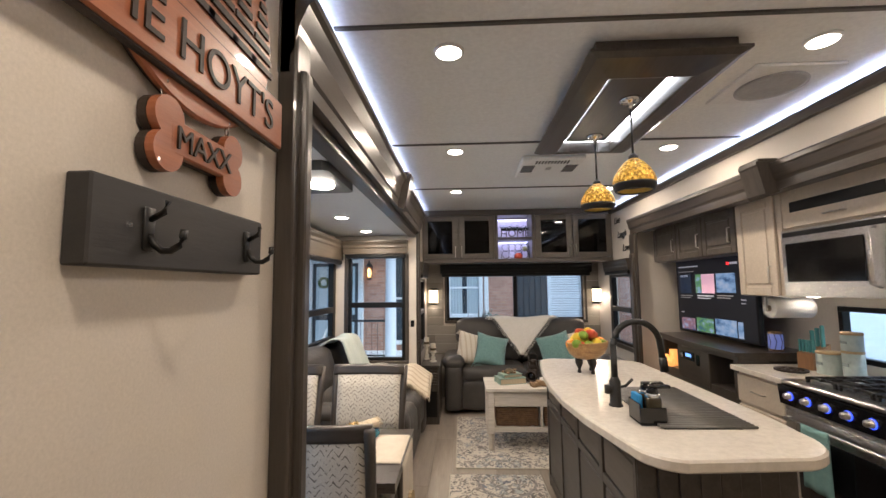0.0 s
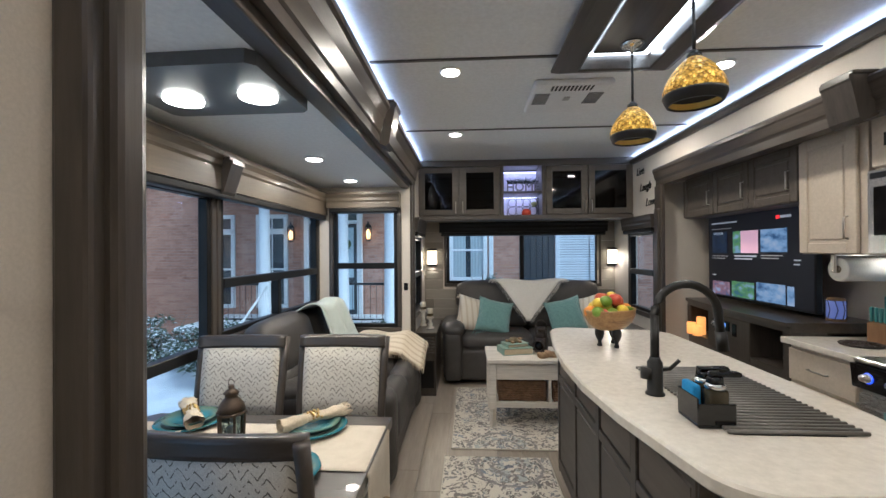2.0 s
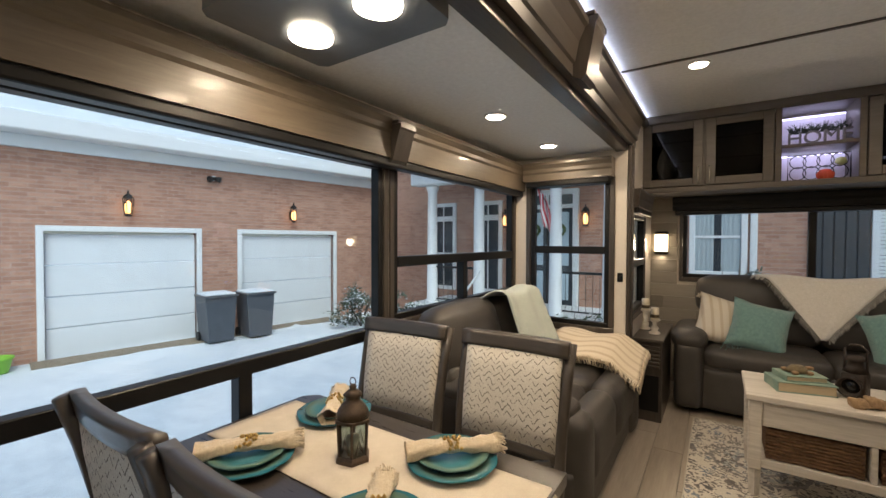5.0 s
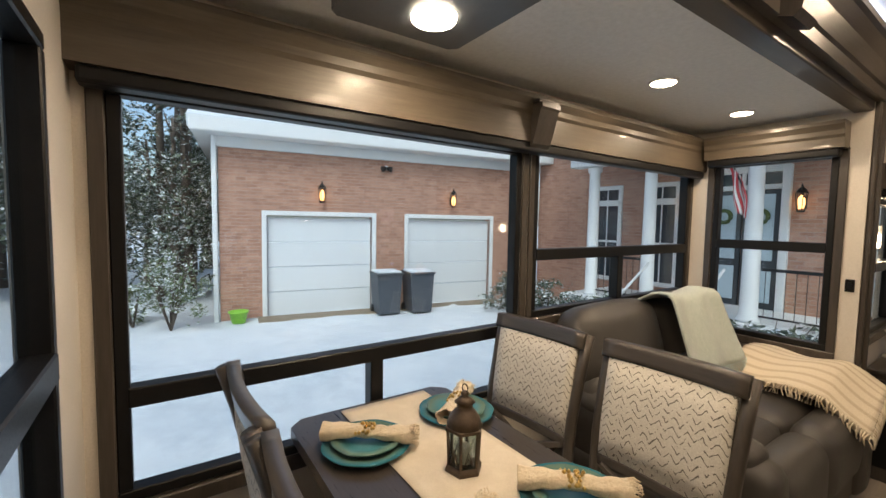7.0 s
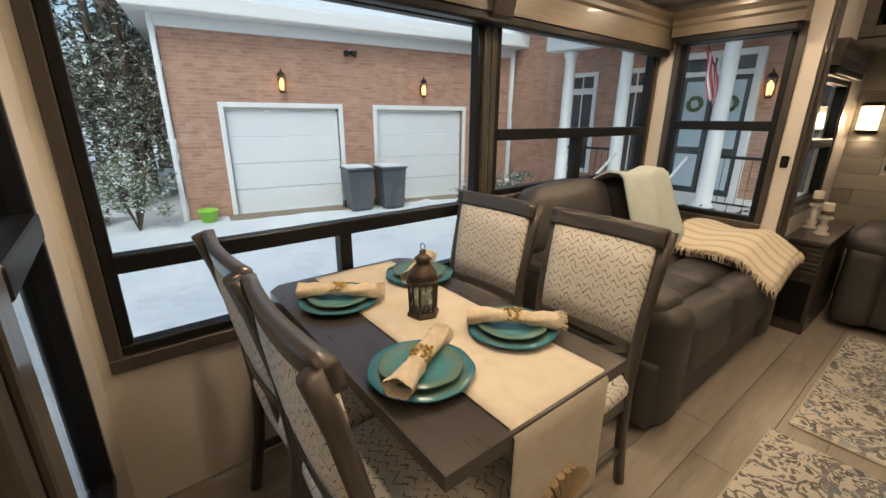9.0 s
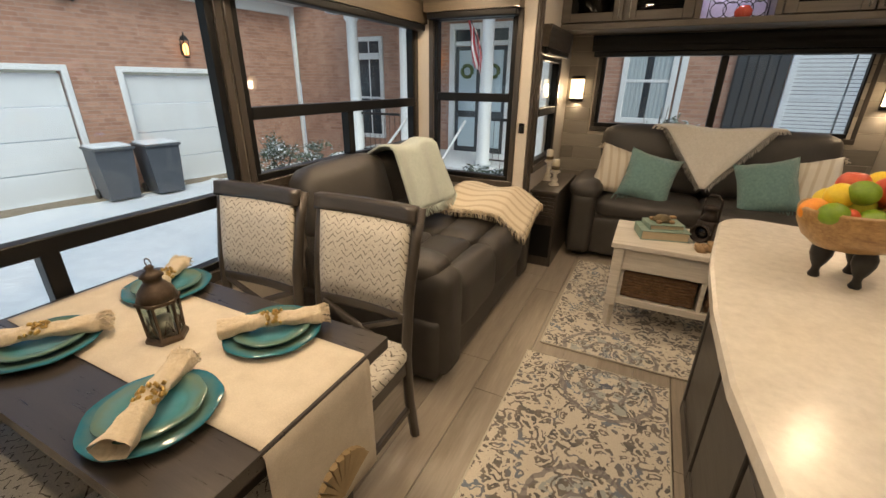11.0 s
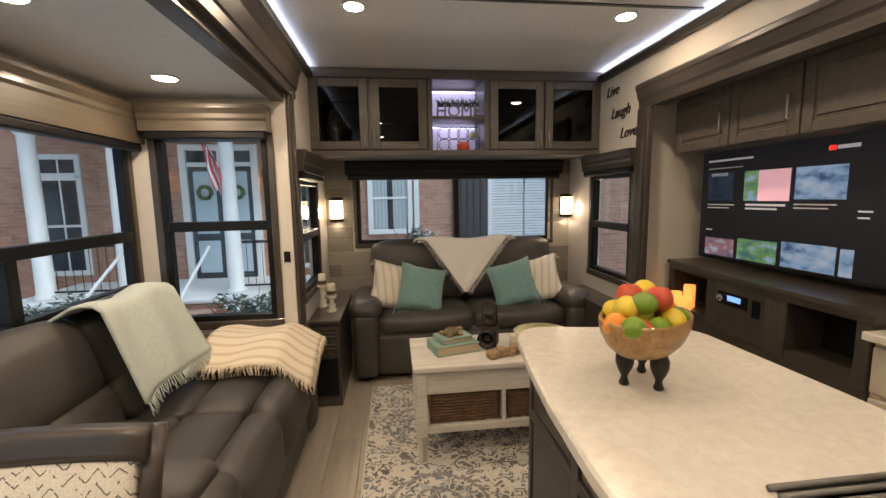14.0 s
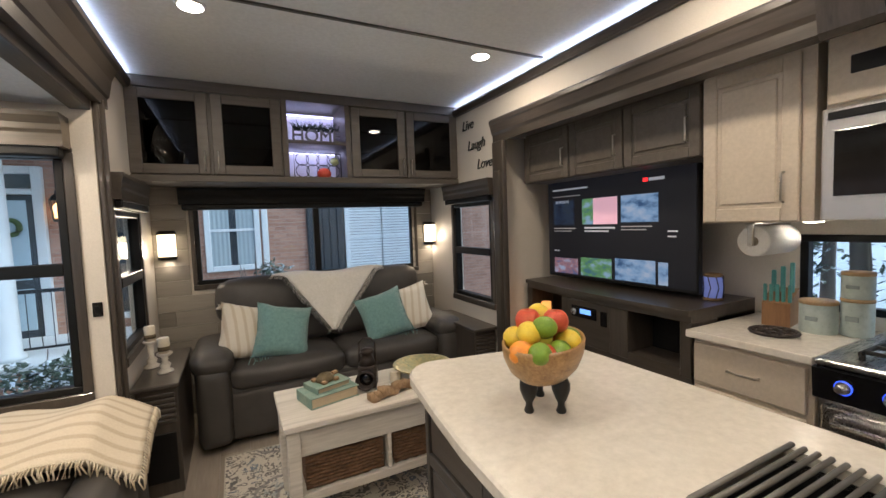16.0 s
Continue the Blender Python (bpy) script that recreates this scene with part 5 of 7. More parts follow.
teal_knit = knit("teal_chunky_knit", (0.12, 0.25, 0.245), (0.24, 0.41, 0.395), 60)
cream_knit = knit("cream_woven_cloth", (0.52, 0.46, 0.36), (0.70, 0.64, 0.53), 70)
white_knit = knit("white_soft_throw", (0.70, 0.67, 0.61), (0.85, 0.82, 0.77), 60)
mint_knit = knit("pale_mint_throw", (0.44, 0.52, 0.48), (0.62, 0.69, 0.64), 70)


def striped_cloth(name, axis, c0, c1, per):
    m, n, l, b = nodes_of(name)
    sep, co = n.new("ShaderNodeSeparateXYZ"), coords(n, l)
    l.new(co, sep.inputs[0])
    k = n.new("ShaderNodeMath")
    k.operation = 'MULTIPLY'
    k.inputs[1].default_value = per
    l.new(sep.outputs["XYZ".index(axis)], k.inputs[0])
    w = n.new("ShaderNodeTexWave")
    w.inputs["Scale"].default_value = per
    w.inputs["Distortion"].default_value = 0.6
    w.bands_direction = axis
    l.new(co, w.inputs["Vector"])
    f = noise_tex(n, l, co, 150, 2)
    col = mixed(n, l, 0.3, ramp(n, l, w.outputs["Fac"], [(0.62, c0), (0.9, c1)]), ramp(n, l, f, [(0.3, c1), (0.7, c0)]))
    l.new(col, b.inputs["Base Color"])
    b.inputs["Roughness"].default_value = 0.95
    bump(n, l, b, f, 0.7, 0.006)
    return m


stripe_pillow = striped_cloth("cream_striped_pillow", 'X', (0.76, 0.71, 0.62), (0.58, 0.50, 0.38), 5.0)
stripe_throw = striped_cloth("cream_striped_throw", 'Y', (0.70, 0.62, 0.49), (0.50, 0.41, 0.29), 5.0)


def cushion(x, y, z, w, mat, label, rz, tilt, tassel):
    t = thing("throw_pillow", (x, y, z), label, "pillow", "sofa pillows", rz)
    lean = Matrix.Rotation(radians(tilt), 4, 'X') @ Matrix.Rotation(radians(14 if rz > 0 else -14), 4, 'Y')
    b = bmesh.new()
    nn = 14
    for side in (-1, 1):
        g = []
        for i in range(nn + 1):
            row = []
            for j in range(nn + 1):
                u, v = 2 * i / nn - 1, 2 * j / nn - 1
                pinch = 1 - 0.10 * (1 - u * u) * abs(v) ** 3 * 1.0
                pinch2 = 1 - 0.10 * (1 - v * v) * abs(u) ** 3
                th = 0.075 * ((1 - u ** 4) * (1 - v ** 4)) ** 0.6
                p = Vector((u * w / 2 * pinch2, side * th, v * w / 2 * pinch))
                p += 0.008 * noise.noise_vector(p * 14 + Vector((x * 5, y, side)))
                if i in (0, nn) or j in (0, nn):
                    p.y = 0
                row.append(b.verts.new(p))
            g.append(row)
        for i in range(nn):
            for j in range(nn):
                b.faces.new((g[i][j], g[i + 1][j], g[i + 1][j + 1], g[i][j + 1]))
    bmesh.ops.remove_doubles(b, verts=list(b.verts), dist=0.002)
    bmesh.ops.recalc_face_normals(b, faces=list(b.faces))
    part(t, "cushion", Shape().take(b, lean), mat, True)
    rnd = random.Random(int(x * 100))
    s = Shape()
    if tassel == "corner":
        for u in (-1, 1):
            for v in (-1, 1):
                for k in range(5):
                    s.tube([(u * w * 0.47, 0, v * w * 0.47), (u * w * 0.5 + rnd.uniform(-0.02, 0.02), rnd.uniform(-0.02, 0.02), v * w * 0.5 - 0.02), (u * w * 0.5 + rnd.uniform(-0.03, 0.03), rnd.uniform(-0.03, 0.03), v * w * 0.5 - 0.055)], 0.004, 4, m=lean)
    else:
        for k in range(22):
            u = -0.5 + k / 21
            s.tube([(u * w, 0, -w * 0.47), (u * w + rnd.uniform(-0.01, 0.01), rnd.uniform(-0.04, 0.0), -w * 0.5 - 0.02), (u * w + rnd.uniform(-0.02, 0.02), -0.03, -w * 0.5 - 0.05)], 0.004, 4, m=lean)
    part(t, "fringe", s, mat, True, kind="stuff")


cushion(0.62, 5.55, 0.735, 0.41, stripe_pillow, "cream striped throw pillow with corner tassels", 14, -18, "corner")
cushion(0.85, 5.46, 0.725, 0.40, teal_knit, "teal knitted throw pillow with fringe", 10, -20, "edge")
cushion(1.65, 5.50, 0.73, 0.40, teal_knit, "teal knitted throw pillow with fringe", -6, -20, "edge")
cushion(1.90, 5.58, 0.74, 0.41, stripe_pillow, "cream striped throw pillow with corner tassels", -16, -18, "corner")


def rear_throw():
    t = thing("throw_blanket", (1.28, 5.76, 1.09), "white fringed throw draped as a triangle over the sofa back", "blanket")
    def f(u, v):
        half = 0.44 * (1 - v) + 0.012
        x = (2 * u - 1) * half - 0.04 * v
        d = v * 0.60
        y = 0.09 - min(d, 0.16) * 0.9 - max(0, d - 0.16) * 0.32 - 0.0
        z = 0.03 - 0.01 * d - max(0, d - 0.12) * 0.93
        return (x, y - 0.04 + 0.006 * math.sin(11 * u + 4 * v), z + 0.012 * math.sin(9 * u) * (1 - v))
    part(t, "cloth", Shape().sheet(f, 22, 18, 0.012), white_knit, True)
    rnd = random.Random(8)
    s = Shape()
    for k in range(60):
        v = k / 60
        for u in (0.0, 1.0):
            p = Vector(f(u, v))
            sg = -1 if u == 0 else 1
            s.tube([p, p + Vector((sg * 0.012, -0.012, -0.012)), p + Vector((sg * 0.02 + rnd.uniform(-0.01, 0.01), -0.014, -0.035))], 0.0025, 4)
    part(t, "fringe", s, white_knit, True, kind="stuff")


rear_throw()


def slide_throws():
    t = thing("throw_blanket", (-0.665, 4.09, 1.035), "pale mint fringed throw over the sofa back", "blanket")
    def f(u, v):
        y = -0.27 + 0.50 * u + 0.10 * v * (u - 0.3)
        d = -0.14 + v * 0.64
        if d < 0.08:
            x, z = d, 0.035 - 0.9 * abs(min(d, 0)) * 0.6
        else:
            x, z = 0.08 + (d - 0.08) * 0.36 + 0.02, 0.03 - (d - 0.08) * 0.92
        return (x + 0.016 + 0.014 * math.sin(13 * u + 2 * v), y, z + 0.012 * math.sin(8 * u + 5 * v))
    part(t, "cloth", Shape().sheet(f, 26, 24, 0.012), mint_knit, True)
    rnd = random.Random(2)
    s = Shape()
    for k in range(50):
        p = Vector(f(k / 49, 1))
        s.tube([p, p + Vector((0.01, rnd.uniform(-0.01, 0.01), -0.03)), p + Vector((0.02, rnd.uniform(-0.02, 0.02), -0.055))], 0.003, 4)
    part(t, "fringe", s, mint_knit, True, kind="stuff")
    t = thing("throw_blanket", (-0.17, 4.52, 0.665), "cream striped fringed throw folded over the sofa arm", "blanket")
    def g(u, v):
        x = -0.27 + 0.60 * u
        y = 0.20 - 0.46 * v
        z = 0.05 + 0.01 * math.sin(10 * u + 3 * v) - 0.10 * max(0, v - 0.45) ** 1.2 * 2 - 0.16 * max(0, u - 0.72) * 3 * (0.6 + 0.4 * v) - 0.05 * max(0, 0.12 - v) * 5
        return (x, y + 0.012 * math.sin(9 * u), z)
    part(t, "cloth", Shape().sheet(g, 26, 20, 0.035), stripe_throw, True)
    s = Shape()
    for k in range(60):
        p = Vector(g(k / 59, 1))
        s.tube([p, p + Vector((rnd.uniform(-0.01, 0.01), -0.018, -0.015)), p + Vector((rnd.uniform(-0.015, 0.015), -0.025, -0.05))], 0.0035, 4)
    for k in range(34):
        p = Vector(g(1, k / 33))
        s.tube([p, p + Vector((0.012, 0, -0.02)), p + Vector((0.014, rnd.uniform(-0.015, 0.015), -0.055))], 0.0035, 4)
    part(t, "fringe", s, stripe_throw, True, kind="stuff")


slide_throws()

ot = thing("wall_outlet", (-0.04, SY1 - 0.001, 1.128), "small black switch plate on the cream wall", "switch")
part(ot, "plate", Shape().box(-0.02, 0.02, -0.007, 0, -0.035, 0.035, 0.003), black_gloss)
part(ot, "rocker", Shape().box(-0.009, 0.009, -0.010, -0.006, -0.018, 0.018, 0.002), black_frame)

# words in black script on the side wall
script_black = surface("black_cut_metal", (0.01, 0.01, 0.01), (0.018, 0.018, 0.018), 0.5)
for words, y, z in (("Live", 5.29, 2.30), ("Laugh", 5.165, 2.12), ("Love", 5.045, 1.95)):
    t = thing("wall_word", (XR - 0.003, y, z), "black cut-out script word on the wall", "wall decor", "wall words")
    lettering(t, "letters", words, 0.115, pose(-0.004, 0, 0, 90, 0, -90) @ Matrix.Shear('XZ', 4, (0.0, 0.0)) @ Matrix(((1, 0.3, 0, 0), (0, 1, 0, 0), (0, 0, 1, 0), (0, 0, 0, 1))), script_black, 0.003)


# niche decor in the rear cabinets
t = thing("home_sign", (1.20, 5.62, 2.146), "silver HOME letters with dark greenery", "sign")
lettering(t, "letters", "HOME", 0.135, pose(0, 0, 0.055, 90, 0, 0), surface("antique_silver", (0.10, 0.095, 0.085), (0.20, 0.19, 0.17), 0.4, 0.5), 0.014)
gr = Shape()
rg = random.Random(6)
for i in range(150):
    x = rg.uniform(-0.17, 0.17)
    gr.tube([(x, 0.03, 0.10), (x + rg.uniform(-0.02, 0.02), rg.uniform(-0.01, 0.03), 0.12), (x + rg.uniform(-0.04, 0.04), rg.uniform(-0.02, 0.04), rg.uniform(0.12, 0.175))], 0.005, 4, taper=0.001)
part(t, "greenery", gr, surface("dark_greenery", (0.01, 0.015, 0.01), (0.03, 0.05, 0.03), 0.8), kind="stuff")
part(t, "stand", Shape().box(-0.18, 0.18, 0.0, 0.03, 0.0, 0.01, 0.002), black_metal)
t = thing("wire_basket", (1.2, 5.62, 1.86), "black wire scroll rack with a red ornament", "decor")
wr = Shape()
for i in range(4):
    for j in range(2):
        wr.tube([(-0.12 + 0.08 * i + 0.05 * math.cos(a * 0.524), 0, 0.07 + 0.09 * j + 0.05 * math.sin(a * 0.524)) for a in range(13)], 0.0035, 4)
wr.tube([(-0.18, 0, 0), (-0.18, 0, 0.21), (0.18, 0, 0.21), (0.18, 0, 0)], 0.005, 5)
part(t, "wires", wr, black_metal, True)
part(t, "ornament", Shape().lathe([(0.02, 0), (0.05, 0.02), (0.055, 0.05), (0.03, 0.08), (0.01, 0.085)], (0.03, -0.07, 0), 14), surface("red_glaze", (0.5, 0.05, 0.03), (0.6, 0.1, 0.05), 0.25), True)
part(t, "flower", Shape().lathe([(0.01, 0), (0.035, 0.02), (0.03, 0.05), (0.01, 0.06)], (0.12, -0.04, 0.11), 8), surface("olive_flower", (0.25, 0.28, 0.12), (0.4, 0.42, 0.2), 0.7), True)


# ---- dining table setting ----
def runner():
    t = thing("table_runner", (-0.325, 2.28, 0.7515), "cream linen table runner with a shell print hanging off the end", "table runner")
    linen = surface("cream_linen", (0.52, 0.46, 0.37), (0.64, 0.58, 0.48), 0.9, 0, (14, 14, 14), 20, 0.4)
    def f(u, v):
        s = -0.52 + u * 1.46
        y = -0.175 + 0.35 * v
        if s < 0.555:
            return (s, y, 0.003)
        return (0.556 + 0.006 * math.sin(7 * v) * (s - 0.55), y * (1 + 0.04 * (s - 0.55)), 0.003 - (s - 0.555))
    part(t, "cloth", Shape().sheet(f, 40, 12, 0.002), linen, True)
    sh = Shape()
    for i in range(11):
        a = radians(-62 + 12.4 * i)
        sh.tube([(0.562, 0.02, -0.345), (0.563, 0.02 + 0.07 * math.sin(a), -0.345 + 0.085 * math.cos(a)), (0.562, 0.02 + 0.115 * math.sin(a), -0.345 + 0.135 * math.cos(a))], 0.004, 5, taper=0.013)
    part(t, "shell_print", sh, surface("tan_shell", (0.30, 0.22, 0.12), (0.38, 0.29, 0.17), 0.9))


runner()


def glaze():
    m, n, l, b = nodes_of("teal_reactive_glaze")
    co = coords(n, l)
    d = n.new("ShaderNodeVectorMath")
    d.operation = 'LENGTH'
    l.new(co, d.inputs[0])
    mr = n.new("ShaderNodeMath")
    mr.operation = 'MULTIPLY_ADD'
    mr.inputs[1].default_value = 6.2
    l.new(d.outputs["Value"], mr.inputs[0])
    k = n.new("ShaderNodeMath")
    k.operation = 'MULTIPLY'
    k.inputs[1].default_value = 0.25
    l.new(noise_tex(n, l, co, 22, 4), k.inputs[0])
    l.new(k.outputs[0], mr.inputs[2])
    l.new(ramp(n, l, mr.outputs[0], [(0.12, (0.14, 0.33, 0.41)), (0.45, (0.05, 0.20, 0.25)), (0.72, (0.10, 0.16, 0.12)), (0.95, (0.02, 0.13, 0.18))]), b.inputs["Base Color"])
    b.inputs["Roughness"].default_value = 0.15
    return m


teal_glaze = glaze()
napkin_mat = knit("cream_cotton_napkin", (0.55, 0.45, 0.30), (0.70, 0.60, 0.44), 50)
gold = surface("gold_metal", (0.55, 0.38, 0.14), (0.7, 0.5, 0.2), 0.3, 1.0)


def plate_shape(r, z):
    prof = [(0.55 * r, 0), (0.62 * r, 0.004), (0.97 * r, 0.014), (r, 0.018), (0.985 * r, 0.021), (0.64 * r, 0.010), (0.55 * r, 0.007), (0.002, 0.0065)]
    b = Shape().lathe(prof, (0, 0, z), 40)
    for v in b.bm.verts:
        a = math.atan2(v.co.y, v.co.x)
        q = math.hypot(v.co.x, v.co.y) / r
        f = 1 + 0.012 * q * math.sin(9 * a) + 0.008 * math.sin(5 * a + 1)
        v.co.x *= f
        v.co.y *= f
    return b


for x, y, rz, off in ((-0.056, 2.07, 122, 0.0), (-0.07, 2.413, 46, 0.0), (-0.575, 2.086, 54, 0.0), (-0.607, 2.448, 130, 0.0)):
    z = 0.754
    t = thing("dinner_plate", (x, y, z), "teal glazed stoneware dinner plate", "plate", "place settings", rz)
    part(t, "dish", plate_shape(0.135, 0), teal_glaze, True)
    t = thing("salad_plate", (x, y, z + 0.0125), "teal glazed salad plate stacked on a dinner plate", "plate", "place settings", rz + 40)
    part(t, "dish", plate_shape(0.105, 0), teal_glaze, True)
    t = thing("napkin", (x, y, z + 0.046), "rolled cream napkin held by a gold beaded ring", "napkin", "rolled napkins", rz)
    def roll(u, v):
        s = -0.135 + 0.27 * u
        r = 0.021 + 0.010 * abs(2 * u - 1.05) ** 1.5 + 0.002 * math.sin(30 * u + 8 * v)
        a = 2 * math.pi * v
        r *= 1 + 0.10 * math.sin(5 * a + 9 * u)
        return (s, 1.15 * r * math.cos(a), 0.8 * r * math.sin(a) + 0.004 * math.sin(4 * u))
    part(t, "cloth", Shape().sheet(roll, 26, 20), napkin_mat, True)
    rr = random.Random(int(100 * y))
    fr = Shape()
    for k in range(40):
        a = k * 0.157
        p = Vector((0.135, 0.030 * math.cos(a), 0.022 * math.sin(a)))
        fr.tube([p * 0.97, p + Vector((0.012, rr.uniform(-0.006, 0.006), rr.uniform(-0.006, 0.004))), p + Vector((0.024, rr.uniform(-0.012, 0.012), rr.uniform(-0.012, 0.002)))], 0.002, 4)
    part(t, "fringe", fr, napkin_mat, kind="stuff")
    g = Shape()
    for k in range(30):
        a = rr.uniform(0, math.pi)
        g.lathe([(0.001, -0.006), (0.006, 0), (0.001, 0.006)], (rr.uniform(-0.028, 0.028), 0.027 * math.cos(a), 0.021 * math.sin(a) + 0.004), 6)
    part(t, "beaded_ring", g, gold, True, kind="stuff")


def lantern():
    t = thing("table_lantern", (-0.326, 2.268, 0.7545), "bronze hexagonal candle lantern with glass sides on the runner", "lantern", turn=12)
    t.scale = (0.87, 0.87, 0.96)
    brz = surface("aged_bronze", (0.05, 0.035, 0.025), (0.11, 0.08, 0.055), 0.45, 0.6, (20, 20, 20), 6, 0.2)
    part(t, "base", Shape().lathe([(0.062, 0), (0.062, 0.01), (0.056, 0.018), (0.05, 0.02)], seg=6), brz)
    part(t, "frame", Shape().lathe([(0.054, 0.118), (0.064, 0.122), (0.064, 0.13), (0.05, 0.136)], seg=6), brz)
    for i in range(6):
        a = math.pi * i / 3
        part(t, "post", Shape().tube([(0.05 * math.cos(a), 0.05 * math.sin(a), 0.015), (0.055 * math.cos(a), 0.055 * math.sin(a), 0.122)], 0.005, 5), brz)
        a2 = a + math.pi / 6
        part(t, "pane", Shape().box(-0.024, 0.024, -0.001, 0.001, 0.02, 0.118, 0, m=Matrix.Rotation(a2 - math.pi / 2, 4, 'Z') @ Matrix.Translation((0, 0.045, 0))), clear_glass)
        part(t, "scroll", Shape().tube([(0.046 * math.cos(a2) + 0.014 * math.sin(a2) * s, 0.046 * math.sin(a2) - 0.014 * math.cos(a2) * s, z) for s, z in ((-1, 0.03), (0, 0.07), (1, 0.03), (0, 0.05), (-1, 0.03))], 0.0022, 4), brz)
    part(t, "roof", Shape().lathe([(0.058, 0.132), (0.05, 0.155), (0.032, 0.178), (0.026, 0.182), (0.026, 0.196), (0.034, 0.2), (0.02, 0.212), (0.01, 0.218), (0.014, 0.226), (0.006, 0.232)], seg=12), brz, True)
    part(t, "ring", Shape().tube([(0.012 * math.cos(a * 0.524), 0, 0.24 + 0.012 * math.sin(a * 0.524)) for a in range(13)], 0.002, 5), brz, True)
    part(t, "candle", Shape().lathe([(0.022, 0.015), (0.022, 0.07), (0.002, 0.07)]), candle_wax, True)


lantern()


# ---- coffee table things ----
TT = 0.572
teal_book = surface("distressed_teal_book", (0.12, 0.24, 0.21), (0.30, 0.36, 0.29), 0.7, 0, (18, 18, 18), 5, 0.2)
pages = surface("aged_pages", (0.42, 0.34, 0.22), (0.55, 0.46, 0.32), 0.9, 0, (4, 4, 160), 3, 0.3)
for x, y, z, w, d, h, rz in ((0.965, 4.44, TT, 0.27, 0.19, 0.058, 14), (0.965, 4.45, TT + 0.058, 0.20, 0.15, 0.032, 20)):
    t = thing("book", (x, y, z), "old distressed teal hardback book on the coffee table", "book", "stacked books", rz)
    part(t, "cover", Shape().box(-w / 2, w / 2, -d / 2, d / 2, 0, 0.006, 0.002).box(-w / 2, w / 2, -d / 2, d / 2, h - 0.006, h, 0.002).box(-w / 2, -w / 2 + 0.007, -d / 2, d / 2, 0.004, h - 0.004, 0.002), teal_book)
    part(t, "pages", Shape().box(-w / 2 + 0.006, w / 2 - 0.008, -d / 2 + 0.006, d / 2 - 0.006, 0.006, h - 0.006, 0), pages)
brown = surface("carved_driftwood", (0.20, 0.12, 0.06), (0.40, 0.27, 0.15), 0.7, 0, (25, 25, 25), 4, 0.5)
iron = surface("rusty_black_iron", (0.025, 0.02, 0.018), (0.06, 0.045, 0.038), 0.5, 0.5, (20, 20, 20), 5, 0.4)
t = thing("turtle_figurine", (0.955, 4.45, TT + 0.09), "small carved turtle figurine on the books", "figurine", turn=30)
part(t, "shell", Shape().lathe([(0.045, 0.005), (0.042, 0.022), (0.026, 0.04), (0.002, 0.046)], seg=14, sx=1.2), surface("bronze_shell", (0.10, 0.08, 0.045), (0.22, 0.17, 0.09), 0.5, 0.3, (60, 60, 60), 3, 0.6), True)
for px, py, pz, w in ((0.065, 0, 0.025, 0.04), (0.035, 0.045, 0.01, 0.03), (0.035, -0.045, 0.01, 0.03), (-0.04, 0.04, 0.01, 0.03), (-0.04, -0.04, 0.01, 0.03)):
    part(t, "limb", Shape().soft(px, py, pz, w, 0.03, 0.02, 0.009, n=3), brown, True)
t = thing("railway_lamp", (1.20, 4.48, TT), "old black iron railway lantern with a round lens", "lantern", turn=-25)
part(t, "body", Shape().box(-0.05, 0.05, -0.05, 0.05, 0, 0.13, 0.01, 2).lathe([(0.055, 0.13), (0.035, 0.16), (0.03, 0.19), (0.045, 0.195), (0.03, 0.215), (0.002, 0.22)], seg=16), iron, True)
part(t, "lens_hood", Shape().lathe([(0.042, 0.04), (0.05, 0.10), (0.055, 0.105), (0.045, 0.105), (0.036, 0.05)], seg=20, m=Matrix.Translation((0, 0, 0.065)) @ Matrix.Rotation(radians(90), 4, 'X')), iron, True)
part(t, "lens", Shape().lathe([(0.038, 0.07), (0.025, 0.08), (0.002, 0.084)], seg=16, m=Matrix.Translation((0, 0, 0.065)) @ Matrix.Rotation(radians(90), 4, 'X')), black_gloss, True)
part(t, "bail", Shape().tube([(-0.045, 0, 0.12), (-0.045, 0, 0.25), (-0.02, 0, 0.275), (0.02, 0, 0.275), (0.045, 0, 0.25), (0.045, 0, 0.12)], 0.006, 6), iron, True)
t = thing("driftwood", (1.28, 4.31, TT), "pale knobbly driftwood carving", "ornament", turn=20)
dw = Shape()
rd = random.Random(12)
for k in range(9):
    dw.soft(-0.13 + 0.032 * k, rd.uniform(-0.012, 0.012), 0.02 + 0.02 * math.sin(k * 0.8) ** 2, 0.06, 0.045 + 0.02 * rd.random(), 0.035 + 0.03 * rd.random(), 0.018, n=3, ruffle=0.02)
part(t, "wood", dw, brown, True)
t = thing("decor_bowl", (1.53, 4.46, TT), "brass bowl with green mosaic inside", "bowl")
part(t, "bowl", Shape().lathe([(0.05, 0), (0.06, 0.012), (0.13, 0.045), (0.175, 0.07), (0.178, 0.075), (0.170, 0.074), (0.12, 0.05), (0.05, 0.02), (0.002, 0.018)], seg=36), surface("mosaic_brass", (0.22, 0.30, 0.20), (0.60, 0.48, 0.22), 0.3, 0.6, (40, 40, 40), 2, 0.4), True)
t = thing("candle_jar", (1.36, 4.47, TT), "small white tealight jar", "candle")
part(t, "jar", Shape().lathe([(0.03, 0), (0.034, 0.01), (0.034, 0.055), (0.03, 0.06), (0.002, 0.058)]), candle_wax, True)

